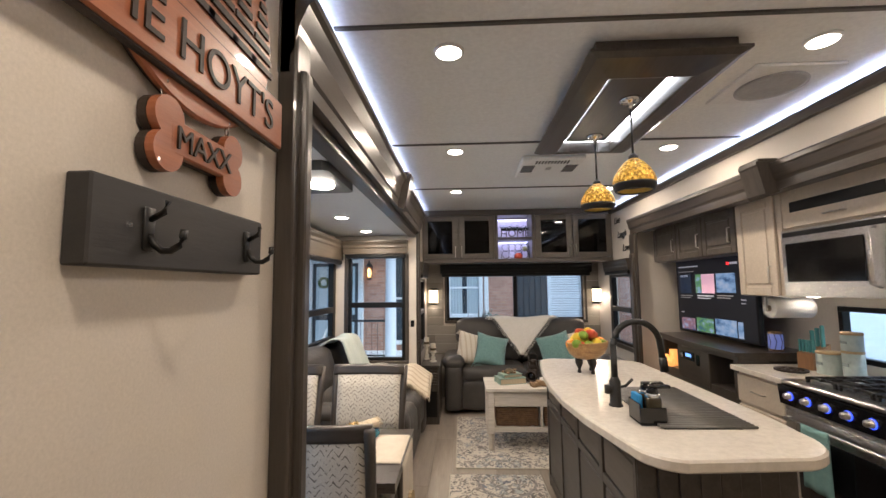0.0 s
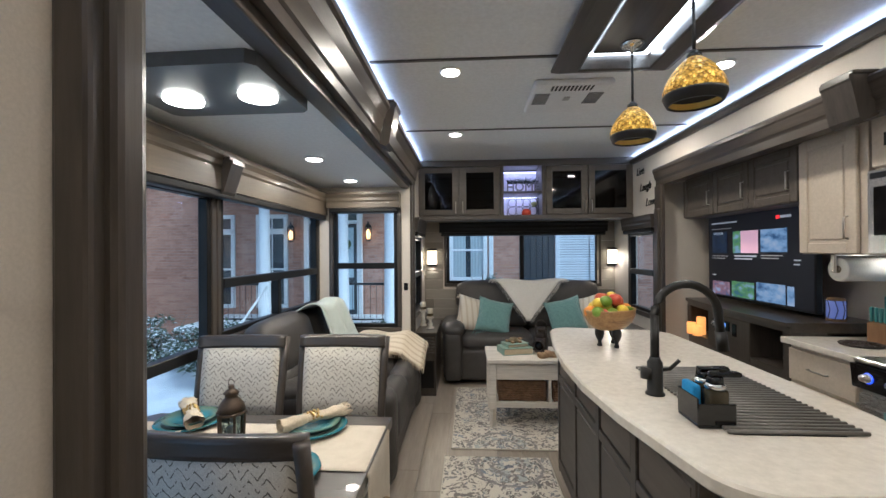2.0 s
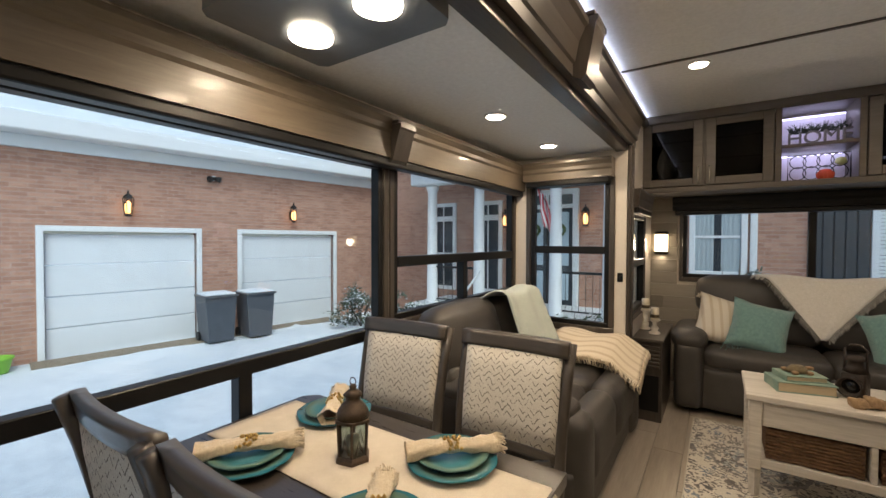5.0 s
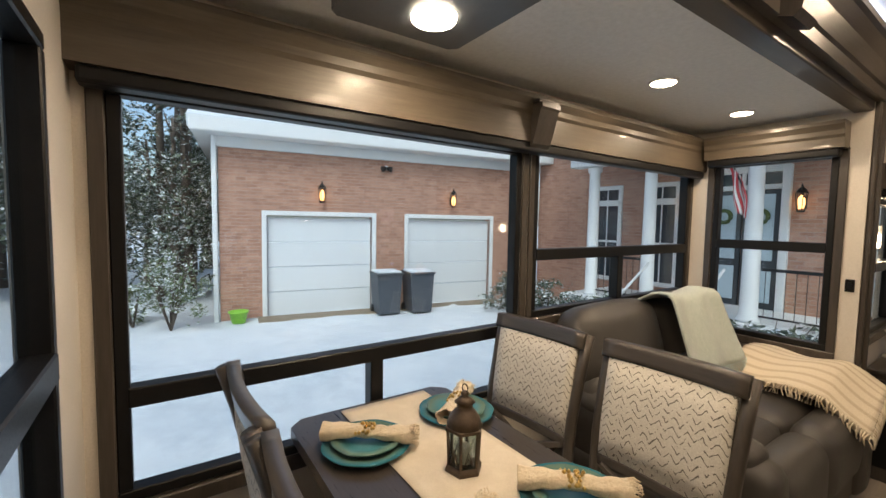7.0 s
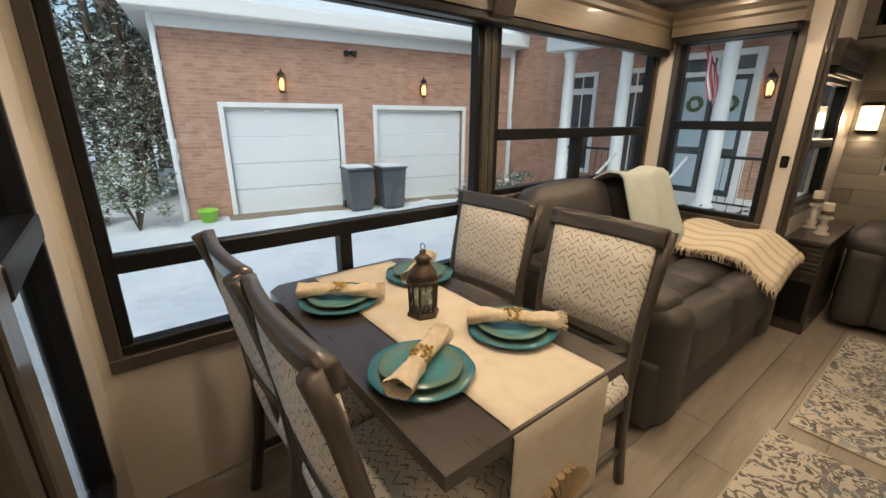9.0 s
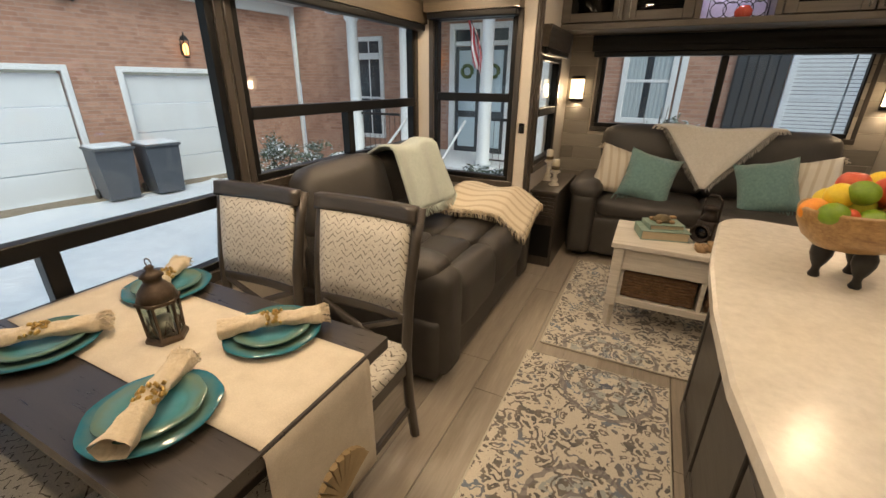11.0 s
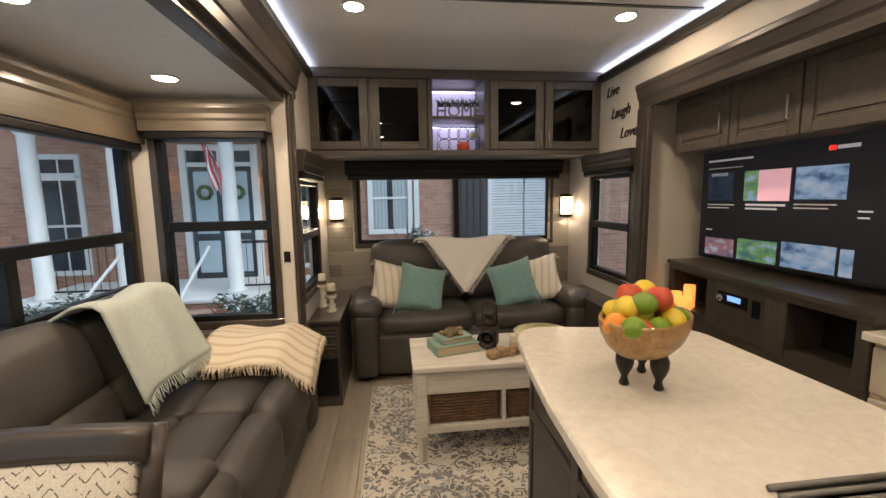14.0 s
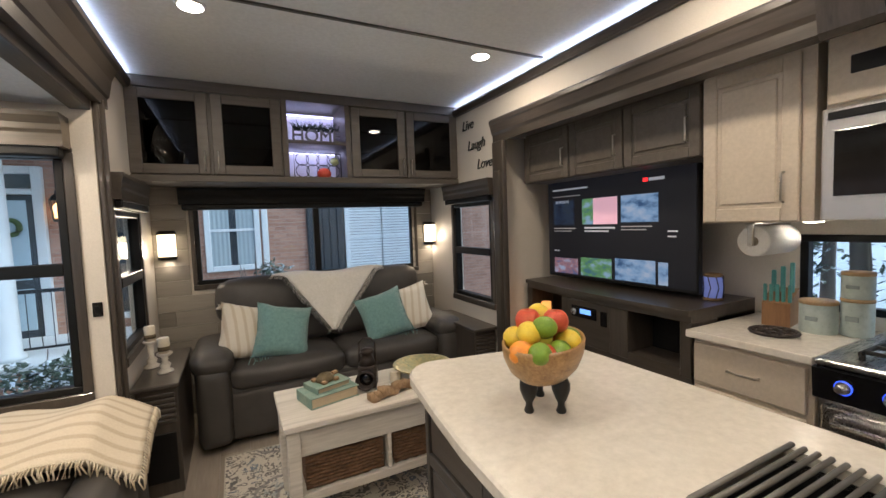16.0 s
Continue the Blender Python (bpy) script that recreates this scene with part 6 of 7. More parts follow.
wicker = surface("dark_wicker", (0.07, 0.035, 0.015), (0.22, 0.12, 0.06), 0.7, 0, (30, 30, 30), 3, 0.6)
for x in (1.0, 1.45):
    t = thing("wicker_basket", (x, 4.43, 0.217), "dark brown woven wicker basket in the coffee table cubby", "basket", "wicker baskets")
    w = Shape()
    rb = random.Random(int(x * 10))
    for i in range(9):
        z = 0.012 + i * 0.018
        w.tube([(-0.195 + 0.03 * k, -0.185 + (0.006 if (k + i) % 2 else -0.002), z + rb.uniform(-0.003, 0.003)) for k in range(14)], 0.0095, 5)
    part(t, "weave", w, wicker, True, kind="stuff")
    part(t, "liner", Shape().box(-0.195, 0.195, -0.175, 0.17, 0, 0.165, 0.01), wicker)


# ---- island things ----
def fruit_bowl():
    t = thing("fruit_bowl", (1.35, 3.145, 0.93), "carved olive wood dough bowl on turned black legs", "bowl", turn=32)
    olive = grain("olive_wood", (0.20, 0.10, 0.035), (0.52, 0.32, 0.13), 'x', 0.35, 0, 0.05, 0.2, 0.45)
    part(t, "bowl", Shape().lathe([(0.07, 0.095), (0.115, 0.105), (0.155, 0.132), (0.18, 0.17), (0.187, 0.205), (0.183, 0.212), (0.174, 0.208), (0.165, 0.18), (0.13, 0.14), (0.06, 0.12), (0.002, 0.118)], seg=40, sx=0.90, sy=0.60), olive, True)
    for x, y in ((-0.046, 0.033), (-0.007, -0.049), (0.076, 0.04)):
        part(t, "leg", Shape().lathe([(0.012, 0), (0.015, 0.006), (0.010, 0.02), (0.010, 0.03), (0.018, 0.045), (0.026, 0.068), (0.026, 0.088), (0.018, 0.105), (0.018, 0.135)], (x, y, 0), 14), black_metal, True)
    fm = {"apple": ((0.50, 0.03, 0.02), (0.62, 0.14, 0.05)), "lemon": ((0.72, 0.52, 0.03), (0.80, 0.62, 0.06)), "lime": ((0.12, 0.24, 0.015), (0.24, 0.36, 0.03)),
          "orange": ((0.75, 0.24, 0.015), (0.82, 0.32, 0.03)), "pear": ((0.42, 0.46, 0.04), (0.55, 0.55, 0.08))}
    mats = {k: surface(k + "_skin", a, c, 0.32, 0, (18, 18, 18), 6, 0.06) for k, (a, c) in fm.items()}
    spots = [("apple", -0.10, -0.03, 0.20), ("lime", -0.05, -0.06, 0.205), ("lemon", 0.02, -0.065, 0.215), ("lime", 0.09, -0.05, 0.205), ("orange", 0.13, 0.0, 0.21), ("orange", -0.13, 0.02, 0.21), ("pear", -0.03, 0.0, 0.23),
             ("apple", 0.045, -0.01, 0.26), ("orange", 0.09, 0.03, 0.245), ("lemon", -0.07, 0.02, 0.25), ("pear", 0.03, 0.05, 0.26), ("apple", -0.02, 0.04, 0.275), ("lime", -0.13, -0.03, 0.215), ("lime", 0.05, 0.07, 0.225), ("lemon", -0.04, 0.07, 0.225), ("pear", 0.09, 0.07, 0.22), ("apple", 0.0, -0.035, 0.275), ("lemon", 0.05, 0.03, 0.278), ("lime", -0.055, -0.02, 0.268)]
    M = t.matrix_basis @ Matrix.Translation((0, 0, -0.012))
    for i, (k, x, y, z) in enumerate(spots):
        p = M @ Vector((x, y, z))
        o = thing(k, tuple(p), {"apple": "shiny red apple", "lemon": "yellow lemon", "lime": "green lime", "orange": "bright orange", "pear": "yellow-green pear"}[k] + " heaped in the fruit bowl", k, "fruit in the bowl", i * 47)
        r = {"apple": 0.037, "lemon": 0.034, "lime": 0.031, "orange": 0.035, "pear": 0.035}[k]
        prof = [(0.002, -r)] + [(r * math.sin(a * math.pi / 10), -r * math.cos(a * math.pi / 10)) for a in range(1, 10)] + [(0.002, r)]
        if k == "apple":
            prof = [(0.006, -r * 0.86)] + prof[2:-2] + [(0.008, r * 0.82), (0.002, r * 0.7)]
        part(o, "skin", Shape().lathe(prof, seg=18, sx=1.15 if k in ("lemon", "lime") else 1.0), mats[k], True)


fruit_bowl()


def caddy():
    t = thing("sink_caddy", (1.30, 2.11, 0.93), "black sink caddy with a blue sponge", "caddy")
    part(t, "tray", Shape().box(-0.055, 0.055, -0.05, 0.075, 0, 0.012, 0.004).box(-0.055, 0.055, -0.05, -0.045, 0.01, 0.075, 0.002).box(-0.055, -0.05, -0.045, 0.075, 0.01, 0.09, 0.002).box(0.05, 0.055, -0.045, 0.075, 0.01, 0.05, 0.002).box(-0.05, 0.05, 0.07, 0.075, 0.01, 0.09, 0.002), black_gloss)
    s = thing("sponge", (1.26, 2.13, 0.943), "bright blue kitchen sponge standing in the caddy", "sponge")
    part(s, "foam", Shape().soft(0, 0, 0.055, 0.025, 0.075, 0.105, 0.008, 0.0), surface("blue_foam", (0.03, 0.22, 0.55), (0.05, 0.32, 0.68), 0.9, 0, (80, 80, 80), 2, 0.6), True)
    for y in (2.085, 2.145):
        d = thing("soap_dispenser", (1.313, y + 0.01, 0.943), "chrome and smoked soap dispenser with a black pump", "soap dispenser", "soap dispensers")
        part(d, "bottle", Shape().box(-0.03, 0.03, -0.025, 0.025, 0, 0.10, 0.008, 2), surface("smoked_bottle", (0.05, 0.045, 0.03), (0.10, 0.09, 0.06), 0.08, 0.3), True)
        part(d, "collar", Shape().lathe([(0.031, 0.10), (0.031, 0.112), (0.02, 0.118)]), chrome, True)
        part(d, "pump", Shape().lathe([(0.024, 0.115), (0.022, 0.135), (0.002, 0.137)]).box(-0.02, 0.075, -0.014, 0.014, 0.135, 0.15, 0.006, 2), black_gloss, True)


caddy()


# ---- kitchen counter things ----
WT = 0.93
t = thing("paper_towel_holder", (2.78, 3.24, 1.35), "white paper towel roll mounted under the cabinet", "paper towel")
ROLL = Matrix.Rotation(radians(90), 4, 'Y')
part(t, "roll", Shape().lathe([(0.02, -0.135), (0.066, -0.135), (0.068, -0.13), (0.068, 0.13), (0.066, 0.135), (0.02, 0.135)], seg=28, m=ROLL), surface("paper_towel", (0.70, 0.69, 0.66), (0.78, 0.77, 0.74), 0.95, 0, (60, 60, 60), 3, 0.4), True)
part(t, "core", Shape().lathe([(0.021, -0.14), (0.021, 0.14)], seg=16, m=ROLL.copy()), surface("cardboard_core", (0.25, 0.2, 0.14), (0.3, 0.25, 0.18), 0.9), True)
part(t, "bracket", Shape().box(-0.165, -0.15, -0.012, 0.012, -0.02, 0.085, 0.003).box(0.15, 0.165, -0.012, 0.012, -0.02, 0.085, 0.003).box(-0.165, 0.165, -0.02, 0.02, 0.075, 0.084, 0.002), nickel)
lamp("under_cabinet_lamp", (2.84, 3.10, 1.428), 3.0, 0.06, WARM)
t = thing("under_cabinet_light", (2.84, 3.10, 1.434), "small round light under the wall cabinet, lit", "light")
part(t, "lens", Shape().lathe([(0.035, 0), (0.033, -0.007), (0.002, -0.009)]), lamp_glow, True)

t = thing("knife_block", (2.93, 3.26, WT), "light wooden knife block with teal handled knives", "knife block", turn=10)
part(t, "block", Shape().profile([(-0.07, 0), (0.08, 0), (0.08, 0.17), (-0.07, 0.11)], 'y', -0.055, 0.055), grain("acacia_block", (0.22, 0.11, 0.05), (0.36, 0.20, 0.09), 'z', 0.45))
teal_handle = surface("teal_handle", (0.07, 0.26, 0.26), (0.11, 0.33, 0.32), 0.4)
for i in range(5):
    part(t, "knife", Shape().box(-0.055, -0.038, -0.048 + i * 0.024 - 0.007, -0.048 + i * 0.024 + 0.007, 0.115, 0.20, 0.004, 2), teal_handle)
for i in range(3):
    part(t, "knife", Shape().box(0.03, 0.055, -0.036 + i * 0.036 - 0.009, -0.036 + i * 0.036 + 0.009, 0.15, 0.30 - 0.02 * i, 0.006, 2), teal_handle)
enamel = surface("pale_blue_enamel", (0.42, 0.50, 0.48), (0.50, 0.58, 0.55), 0.3)
lidwood = grain("light_lid_wood", (0.45, 0.30, 0.15), (0.58, 0.41, 0.23), 'x', 0.5)
for x, y, z, r, h, lid in ((2.90, 3.10, WT, 0.068, 0.13, True), (2.95, 2.985, WT, 0.055, 0.15, True), (2.95, 2.985, WT + 0.165, 0.055, 0.10, True)):
    t = thing("canister", (x, y, z), "pale blue enamel canister with a wooden lid", "canister", "kitchen canisters")
    part(t, "tin", Shape().lathe([(r * 0.97, 0), (r, 0.004), (r, h), (r * 0.9, h)], seg=28), enamel, True)
    part(t, "lid", Shape().lathe([(r * 1.02, h), (r * 1.02, h + 0.013), (r * 0.98, h + 0.015), (0.002, h + 0.015)], seg=28), lidwood, True)
    part(t, "label_bar", Shape().box(-r - 0.0015, -r + 0.01, -0.022, 0.022, h * 0.45, h * 0.6, 0.001), surface("grey_print", (0.25, 0.3, 0.3), (0.3, 0.35, 0.35), 0.6))
t = thing("trivet", (2.72, 3.19, WT), "dark scrolled cast iron trivet on the worktop", "trivet")
tv = Shape()
for k in range(7):
    a = k * 0.898
    tv.tube([(0.055 * math.cos(a) + 0.028 * math.cos(b * 0.7), 0.055 * math.sin(a) + 0.028 * math.sin(b * 0.7), 0.009) for b in range(10)], 0.006, 5)
tv.tube([(0.09 * math.cos(b * 0.3), 0.09 * math.sin(b * 0.3), 0.009) for b in range(22)], 0.007, 5)
part(t, "scrolls", tv, iron, True)
t = thing("mosaic_lantern", (2.90, 3.56, 1.008), "small lit mosaic glass lantern beside the television", "lantern")
part(t, "glass", Shape().lathe([(0.042, 0.012), (0.048, 0.03), (0.048, 0.12), (0.044, 0.13)], seg=16), glow("lit_violet_mosaic", (0.14, 0.16, 0.36), 0.3), True)
part(t, "base", Shape().lathe([(0.05, 0), (0.05, 0.012), (0.042, 0.014)], seg=16), brown, True)
part(t, "cap", Shape().lathe([(0.046, 0.128), (0.05, 0.134), (0.04, 0.145), (0.02, 0.147)], seg=16), brown, True)
cg = Shape()
for k in range(8):
    a = k * 0.785
    cg.tube([(0.05 * math.cos(a), 0.05 * math.sin(a), 0.012), (0.05 * math.cos(a + 0.3), 0.05 * math.sin(a + 0.3), 0.07), (0.05 * math.cos(a), 0.05 * math.sin(a), 0.13)], 0.003, 4)
part(t, "cage", cg, iron, True)
flame_wax = glow("lit_flameless_candle", (1.0, 0.38, 0.08), 0.55)
for x, y, h in ((2.60, 4.70, 0.10), (2.60, 4.60, 0.085), (2.66, 4.65, 0.155)):
    t = thing("pillar_candle", (x, y, 0.70), "glowing orange flameless pillar candle", "candle", "console candles")
    part(t, "wax", Shape().lathe([(0.036, 0), (0.037, h * 0.5), (0.036, h), (0.03, h - 0.004), (0.002, h - 0.012)], seg=20), flame_wax, True)


# ---- outside ----
GZ = -0.80


def ground_at(u, v):
    x, y = -300 + 600 * u, -300 + 600 * v
    return (x, y, GZ - 0.002)


ground = structure("ground", Shape().sheet(ground_at, 4, 4), snow, "snow covered ground with tracks")


def near_snow(u, v):
    x, y = -26 + 34 * u, -14 + 34 * v
    p = Vector((x, y, 0))
    edge = max(0.0, min(1.0, 6 * min(u, 1 - u, v, 1 - v)))
    h = 0.03 * noise.noise(p * 0.6) + 0.02 * noise.noise(p * 2.3)
    h -= 0.07 * max(0.0, noise.noise(p * 2.6 + Vector((3, 1, 5))) - 0.28)
    track = abs(((x * 0.9 + y * 0.5) % 3.2) - 1.6)
    if track < 0.25 and -8 < x < -1:
        h -= 0.035 * (1 - track / 0.25)
    return (x, y, GZ + 0.06 * edge - 0.004 + edge * h)


structure("snow_cover", Shape().sheet(near_snow, 260, 260), snow, "uneven trodden snow on the drive", True)


def brick_mat(name):
    m, n, l, b = nodes_of(name)
    tc, mp = n.new("ShaderNodeTexCoord"), n.new("ShaderNodeMapping")
    l.new(tc.outputs["Object"], mp.inputs[0])
    mp.inputs["Rotation"].default_value = (radians(90), 0, 0)
    bt = n.new("ShaderNodeTexBrick")
    bt.inputs["Scale"].default_value = 1.0
    bt.inputs["Brick Width"].default_value, bt.inputs["Row Height"].default_value = 0.215, 0.075
    bt.inputs["Mortar Size"].default_value = 0.007
    bt.inputs["Color1"].default_value, bt.inputs["Color2"].default_value = (0.33, 0.165, 0.11, 1), (0.50, 0.285, 0.195, 1)
    bt.inputs["Mortar"].default_value = (0.42, 0.33, 0.27, 1)
    l.new(mp.outputs[0], bt.inputs["Vector"])
    col = mixed(n, l, 0.35, bt.outputs["Color"], ramp(n, l, noise_tex(n, l, coords(n, l), 5, 5), [(0.3, (0.24, 0.12, 0.09)), (0.7, (0.52, 0.30, 0.21))]))
    l.new(col, b.inputs["Base Color"])
    b.inputs["Roughness"].default_value = 0.9
    bump(n, l, b, bt.outputs["Fac"], -0.5, 0.01)
    return m


brick = brick_mat("red_brick_wall")
roof_snow = snow
door_white = surface("white_garage_door", (0.66, 0.69, 0.70), (0.72, 0.75, 0.76), 0.5, 0, (2, 2, 2), 14, 0.02)
house_glass = surface("dark_house_glass", (0.02, 0.03, 0.04), (0.05, 0.06, 0.07), 0.08, 0, (2, 2, 2), 4, 0.0)
shutter_mat = surface("dark_grey_shutter", (0.03, 0.035, 0.04), (0.05, 0.055, 0.06), 0.5, 0, (3, 3, 3), 8, 0.03)
lantern_fire = glow("porch_lamp_flame", (1.0, 0.48, 0.15), 2.6)


def wall_lantern(at, turn):
    t = thing("wall_lantern", at, "black outdoor wall lantern, lit, on the brick wall", "lantern", "outdoor lanterns", turn)
    part(t, "bracket", Shape().box(-0.05, 0.05, -0.02, 0.0, -0.1, 0.12, 0.005).tube([(0, -0.01, 0.05), (0, -0.1, 0.14), (0, -0.14, 0.2)], 0.012, 6), black_metal)
    part(t, "cap", Shape().lathe([(0.10, 0.18), (0.06, 0.25), (0.02, 0.28), (0.012, 0.34)], (0, -0.14, 0), 6), black_metal)
    part(t, "body", Shape().lathe([(0.05, -0.16), (0.06, -0.14), (0.055, -0.13)], (0, -0.14, 0), 6), black_metal)
    part(t, "flame", Shape().lathe([(0.04, -0.1), (0.06, 0.0), (0.05, 0.08), (0.01, 0.14)], (0, -0.14, 0), 8), lantern_fire, True)
    cg = Shape()
    for i in range(6):
        a = math.pi * i / 3
        cg.tube([(0.055 * math.cos(a), -0.14 + 0.055 * math.sin(a), -0.14), (0.09 * math.cos(a), -0.14 + 0.09 * math.sin(a), 0.18)], 0.007, 4)
    part(t, "cage", cg, black_metal)
    return t


def garage():
    """Local x runs along the brick wall, local -y points at the caravan."""
    turn = 90 - math.degrees(math.atan(0.15))
    y = 2.62
    ox = -9.0 + 0.15 * (y - 5)
    t = thing("garage_house", (ox, y, GZ), "red brick garage wing with two white doors", "house", turn=turn)
    W, H = 8.45, 3.97
    d1, d2 = (0.93, 3.33), (4.28, 6.75)
    part(t, "wall", wall('y', 0, 0.25, 0, W, 0, H, [(d1[0], d1[1], 0.02, 2.34), (d2[0], d2[1], 0.02, 2.34)]), brick)
    part(t, "side_wall", Shape().box(0.0, 0.25, 0.25, 7, 0, H, 0), brick)
    part(t, "eave", Shape().box(-0.45, W + 0.5, -0.45, 7, H + 0.0, H + 0.06, 0.01).box(-0.47, W + 0.5, -0.5, -0.45, H, H + 0.30, 0.02).box(-0.05, W, -0.06, 0.0, H - 0.22, H, 0.01), house_white)
    part(t, "roof", Shape().profile([(-0.5, H + 0.30), (7.0, H + 3.6), (7.0, H + 3.4), (-0.45, H + 0.06)], 'x', -0.5, W + 0.5), roof_snow)
    for a, c in (d1, d2):
        for k in range(4):
            s = Shape().box(a + 0.01, c - 0.01, 0.09, 0.13, 0.03 + k * 0.57, 0.03 + (k + 1) * 0.57 - 0.012, 0.01)
            part(t, "door_panel", s, door_white)
        part(t, "door_frame", Shape().box(a - 0.10, a, -0.03, 0.1, 0.0, 2.35, 0.008).box(c, c + 0.10, -0.03, 0.1, 0.0, 2.35, 0.008).box(a - 0.10, c + 0.10, -0.032, 0.1, 2.34, 2.44, 0.008), house_white)
    part(t, "corner_pipe", Shape().box(-0.12, -0.02, -0.1, 0.0, 0.0, H, 0.02), house_white)
    part(t, "downspout", Shape().box(8.30, 8.39, -0.1, 0.0, 0.2, H - 0.1, 0.02), house_white)
    part(t, "apron", Shape().box(d1[0] - 0.2, d2[1] + 0.2, -0.5, 0.0, 0.0, 0.075, 0.005), surface("wet_gravel", (0.20, 0.16, 0.11), (0.32, 0.26, 0.19), 0.9, 0, (8, 8, 8), 5, 0.5))
    def world_at(x, yy, z):
        return tuple(t.matrix_basis @ Vector((x, yy, z)))
    for x in (2.11, 5.51):
        wall_lantern(world_at(x, 0.0, 2.80), turn)
    f = thing("flood_light", world_at(3.68, 0, 3.56), "grey twin flood light under the eave", "flood light", turn=turn)
    part(f, "base", Shape().lathe([(0.06, 0), (0.06, 0.03)], seg=12, m=Matrix.Rotation(radians(90), 4, 'X')), house_white, True)
    for s in (-1, 1):
        part(f, "head", Shape().lathe([(0.03, 0), (0.06, 0.08), (0.07, 0.14), (0.06, 0.145)], seg=12, m=Matrix.Translation((0, -0.03, 0)) @ Matrix.Rotation(radians(s * 60), 4, 'Z') @ Matrix.Rotation(radians(105), 4, 'X')), black_metal, True)
    for k, x in enumerate((3.50, 4.27)):
        b = thing("wheelie_bin", world_at(x, -0.62 - 0.1 * k, 0.055), "grey wheeled rubbish bin dusted with snow", "bin", "rubbish bins", turn)
        body = Shape().profile([(-0.24, 0.05), (0.24, 0.05), (0.30, 0.95), (-0.30, 0.95)], 'y', -0.3, 0.3)
        part(b, "body", body, surface("grey_bin_plastic", (0.05, 0.06, 0.075), (0.08, 0.09, 0.105), 0.5))
        part(b, "lid", Shape().box(-0.33, 0.33, -0.36, 0.32, 0.95, 1.0, 0.02, 2), surface("bin_lid", (0.05, 0.06, 0.07), (0.07, 0.08, 0.09), 0.5))
        part(b, "snow_cap", Shape().soft(0, 0, 1.012, 0.58, 0.6, 0.05, 0.02, 0.01), snow, True)
        for s in (-1, 1):
            part(b, "wheel", Shape().lathe([(0.1, -0.03), (0.1, 0.03)], seg=14, m=Matrix.Translation((s * 0.25, 0.28, 0.1)) @ Matrix.Rotation(radians(90), 4, 'Y')), black_metal)
    p = thing("plant_pot", world_at(0.35, -0.35, 0.055), "bright green plastic plant pot", "plant pot", turn=turn)
    part(p, "pot", Shape().lathe([(0.13, 0), (0.18, 0.22), (0.2, 0.22), (0.2, 0.25), (0.16, 0.25), (0.12, 0.05), (0.002, 0.05)]), surface("lime_plastic", (0.25, 0.55, 0.05), (0.32, 0.65, 0.08), 0.4), True)


garage()


curtain_cloth = surface("pale_curtain", (0.34, 0.40, 0.42), (0.42, 0.48, 0.50), 0.9)


def sash_window(t, x, z0, z1, w, blinds=False, muntin=True, curtains=False):
    n = part(t, "window", Shape().box(x - w / 2 - 0.1, x - w / 2, -0.05, 0.02, z0 - 0.1, z1 + 0.1, 0.008).box(x + w / 2, x + w / 2 + 0.1, -0.05, 0.02, z0 - 0.1, z1 + 0.1, 0.008)
             .box(x - w / 2, x + w / 2, -0.05, 0.02, z1, z1 + 0.1, 0.008).box(x - w / 2, x + w / 2, -0.06, 0.02, z0 - 0.1, z0, 0.008)
             ,
             house_white)
    rails = Shape()
    if z1 - z0 > 0.6:
        rails.box(x - w / 2, x + w / 2, -0.03, 0.01, (z0 + z1) / 2 - 0.025, (z0 + z1) / 2 + 0.025, 0.005)
    if muntin:
        rails.box(x - 0.015, x + 0.015, -0.02, 0.005, z0, z1, 0.002)
    part(n, "rail", rails, house_white)
    if blinds:
        s = Shape()
        k = int((z1 - z0) / 0.06)
        for i in range(k):
            s.box(x - w / 2, x + w / 2, -0.020, -0.013, z0 + i * 0.06 + 0.004, z0 + (i + 1) * 0.06 - 0.004, 0, m=None)
        part(n, "blind", s, house_white)
    if curtains:
        for a, c in ((x - w / 2, x - 0.06), (x + 0.06, x + w / 2)):
            part(n, "curtain", Shape().sheet(lambda u, v, a=a, c=c: (a + (c - a) * u, -0.016 + 0.004 * math.sin(26 * u), z0 + (z1 - z0) * v), 24, 2), curtain_cloth, True)
    part(n, "pane", Shape().box(x - w / 2, x + w / 2, -0.010, -0.003, z0, z1, 0), house_glass)



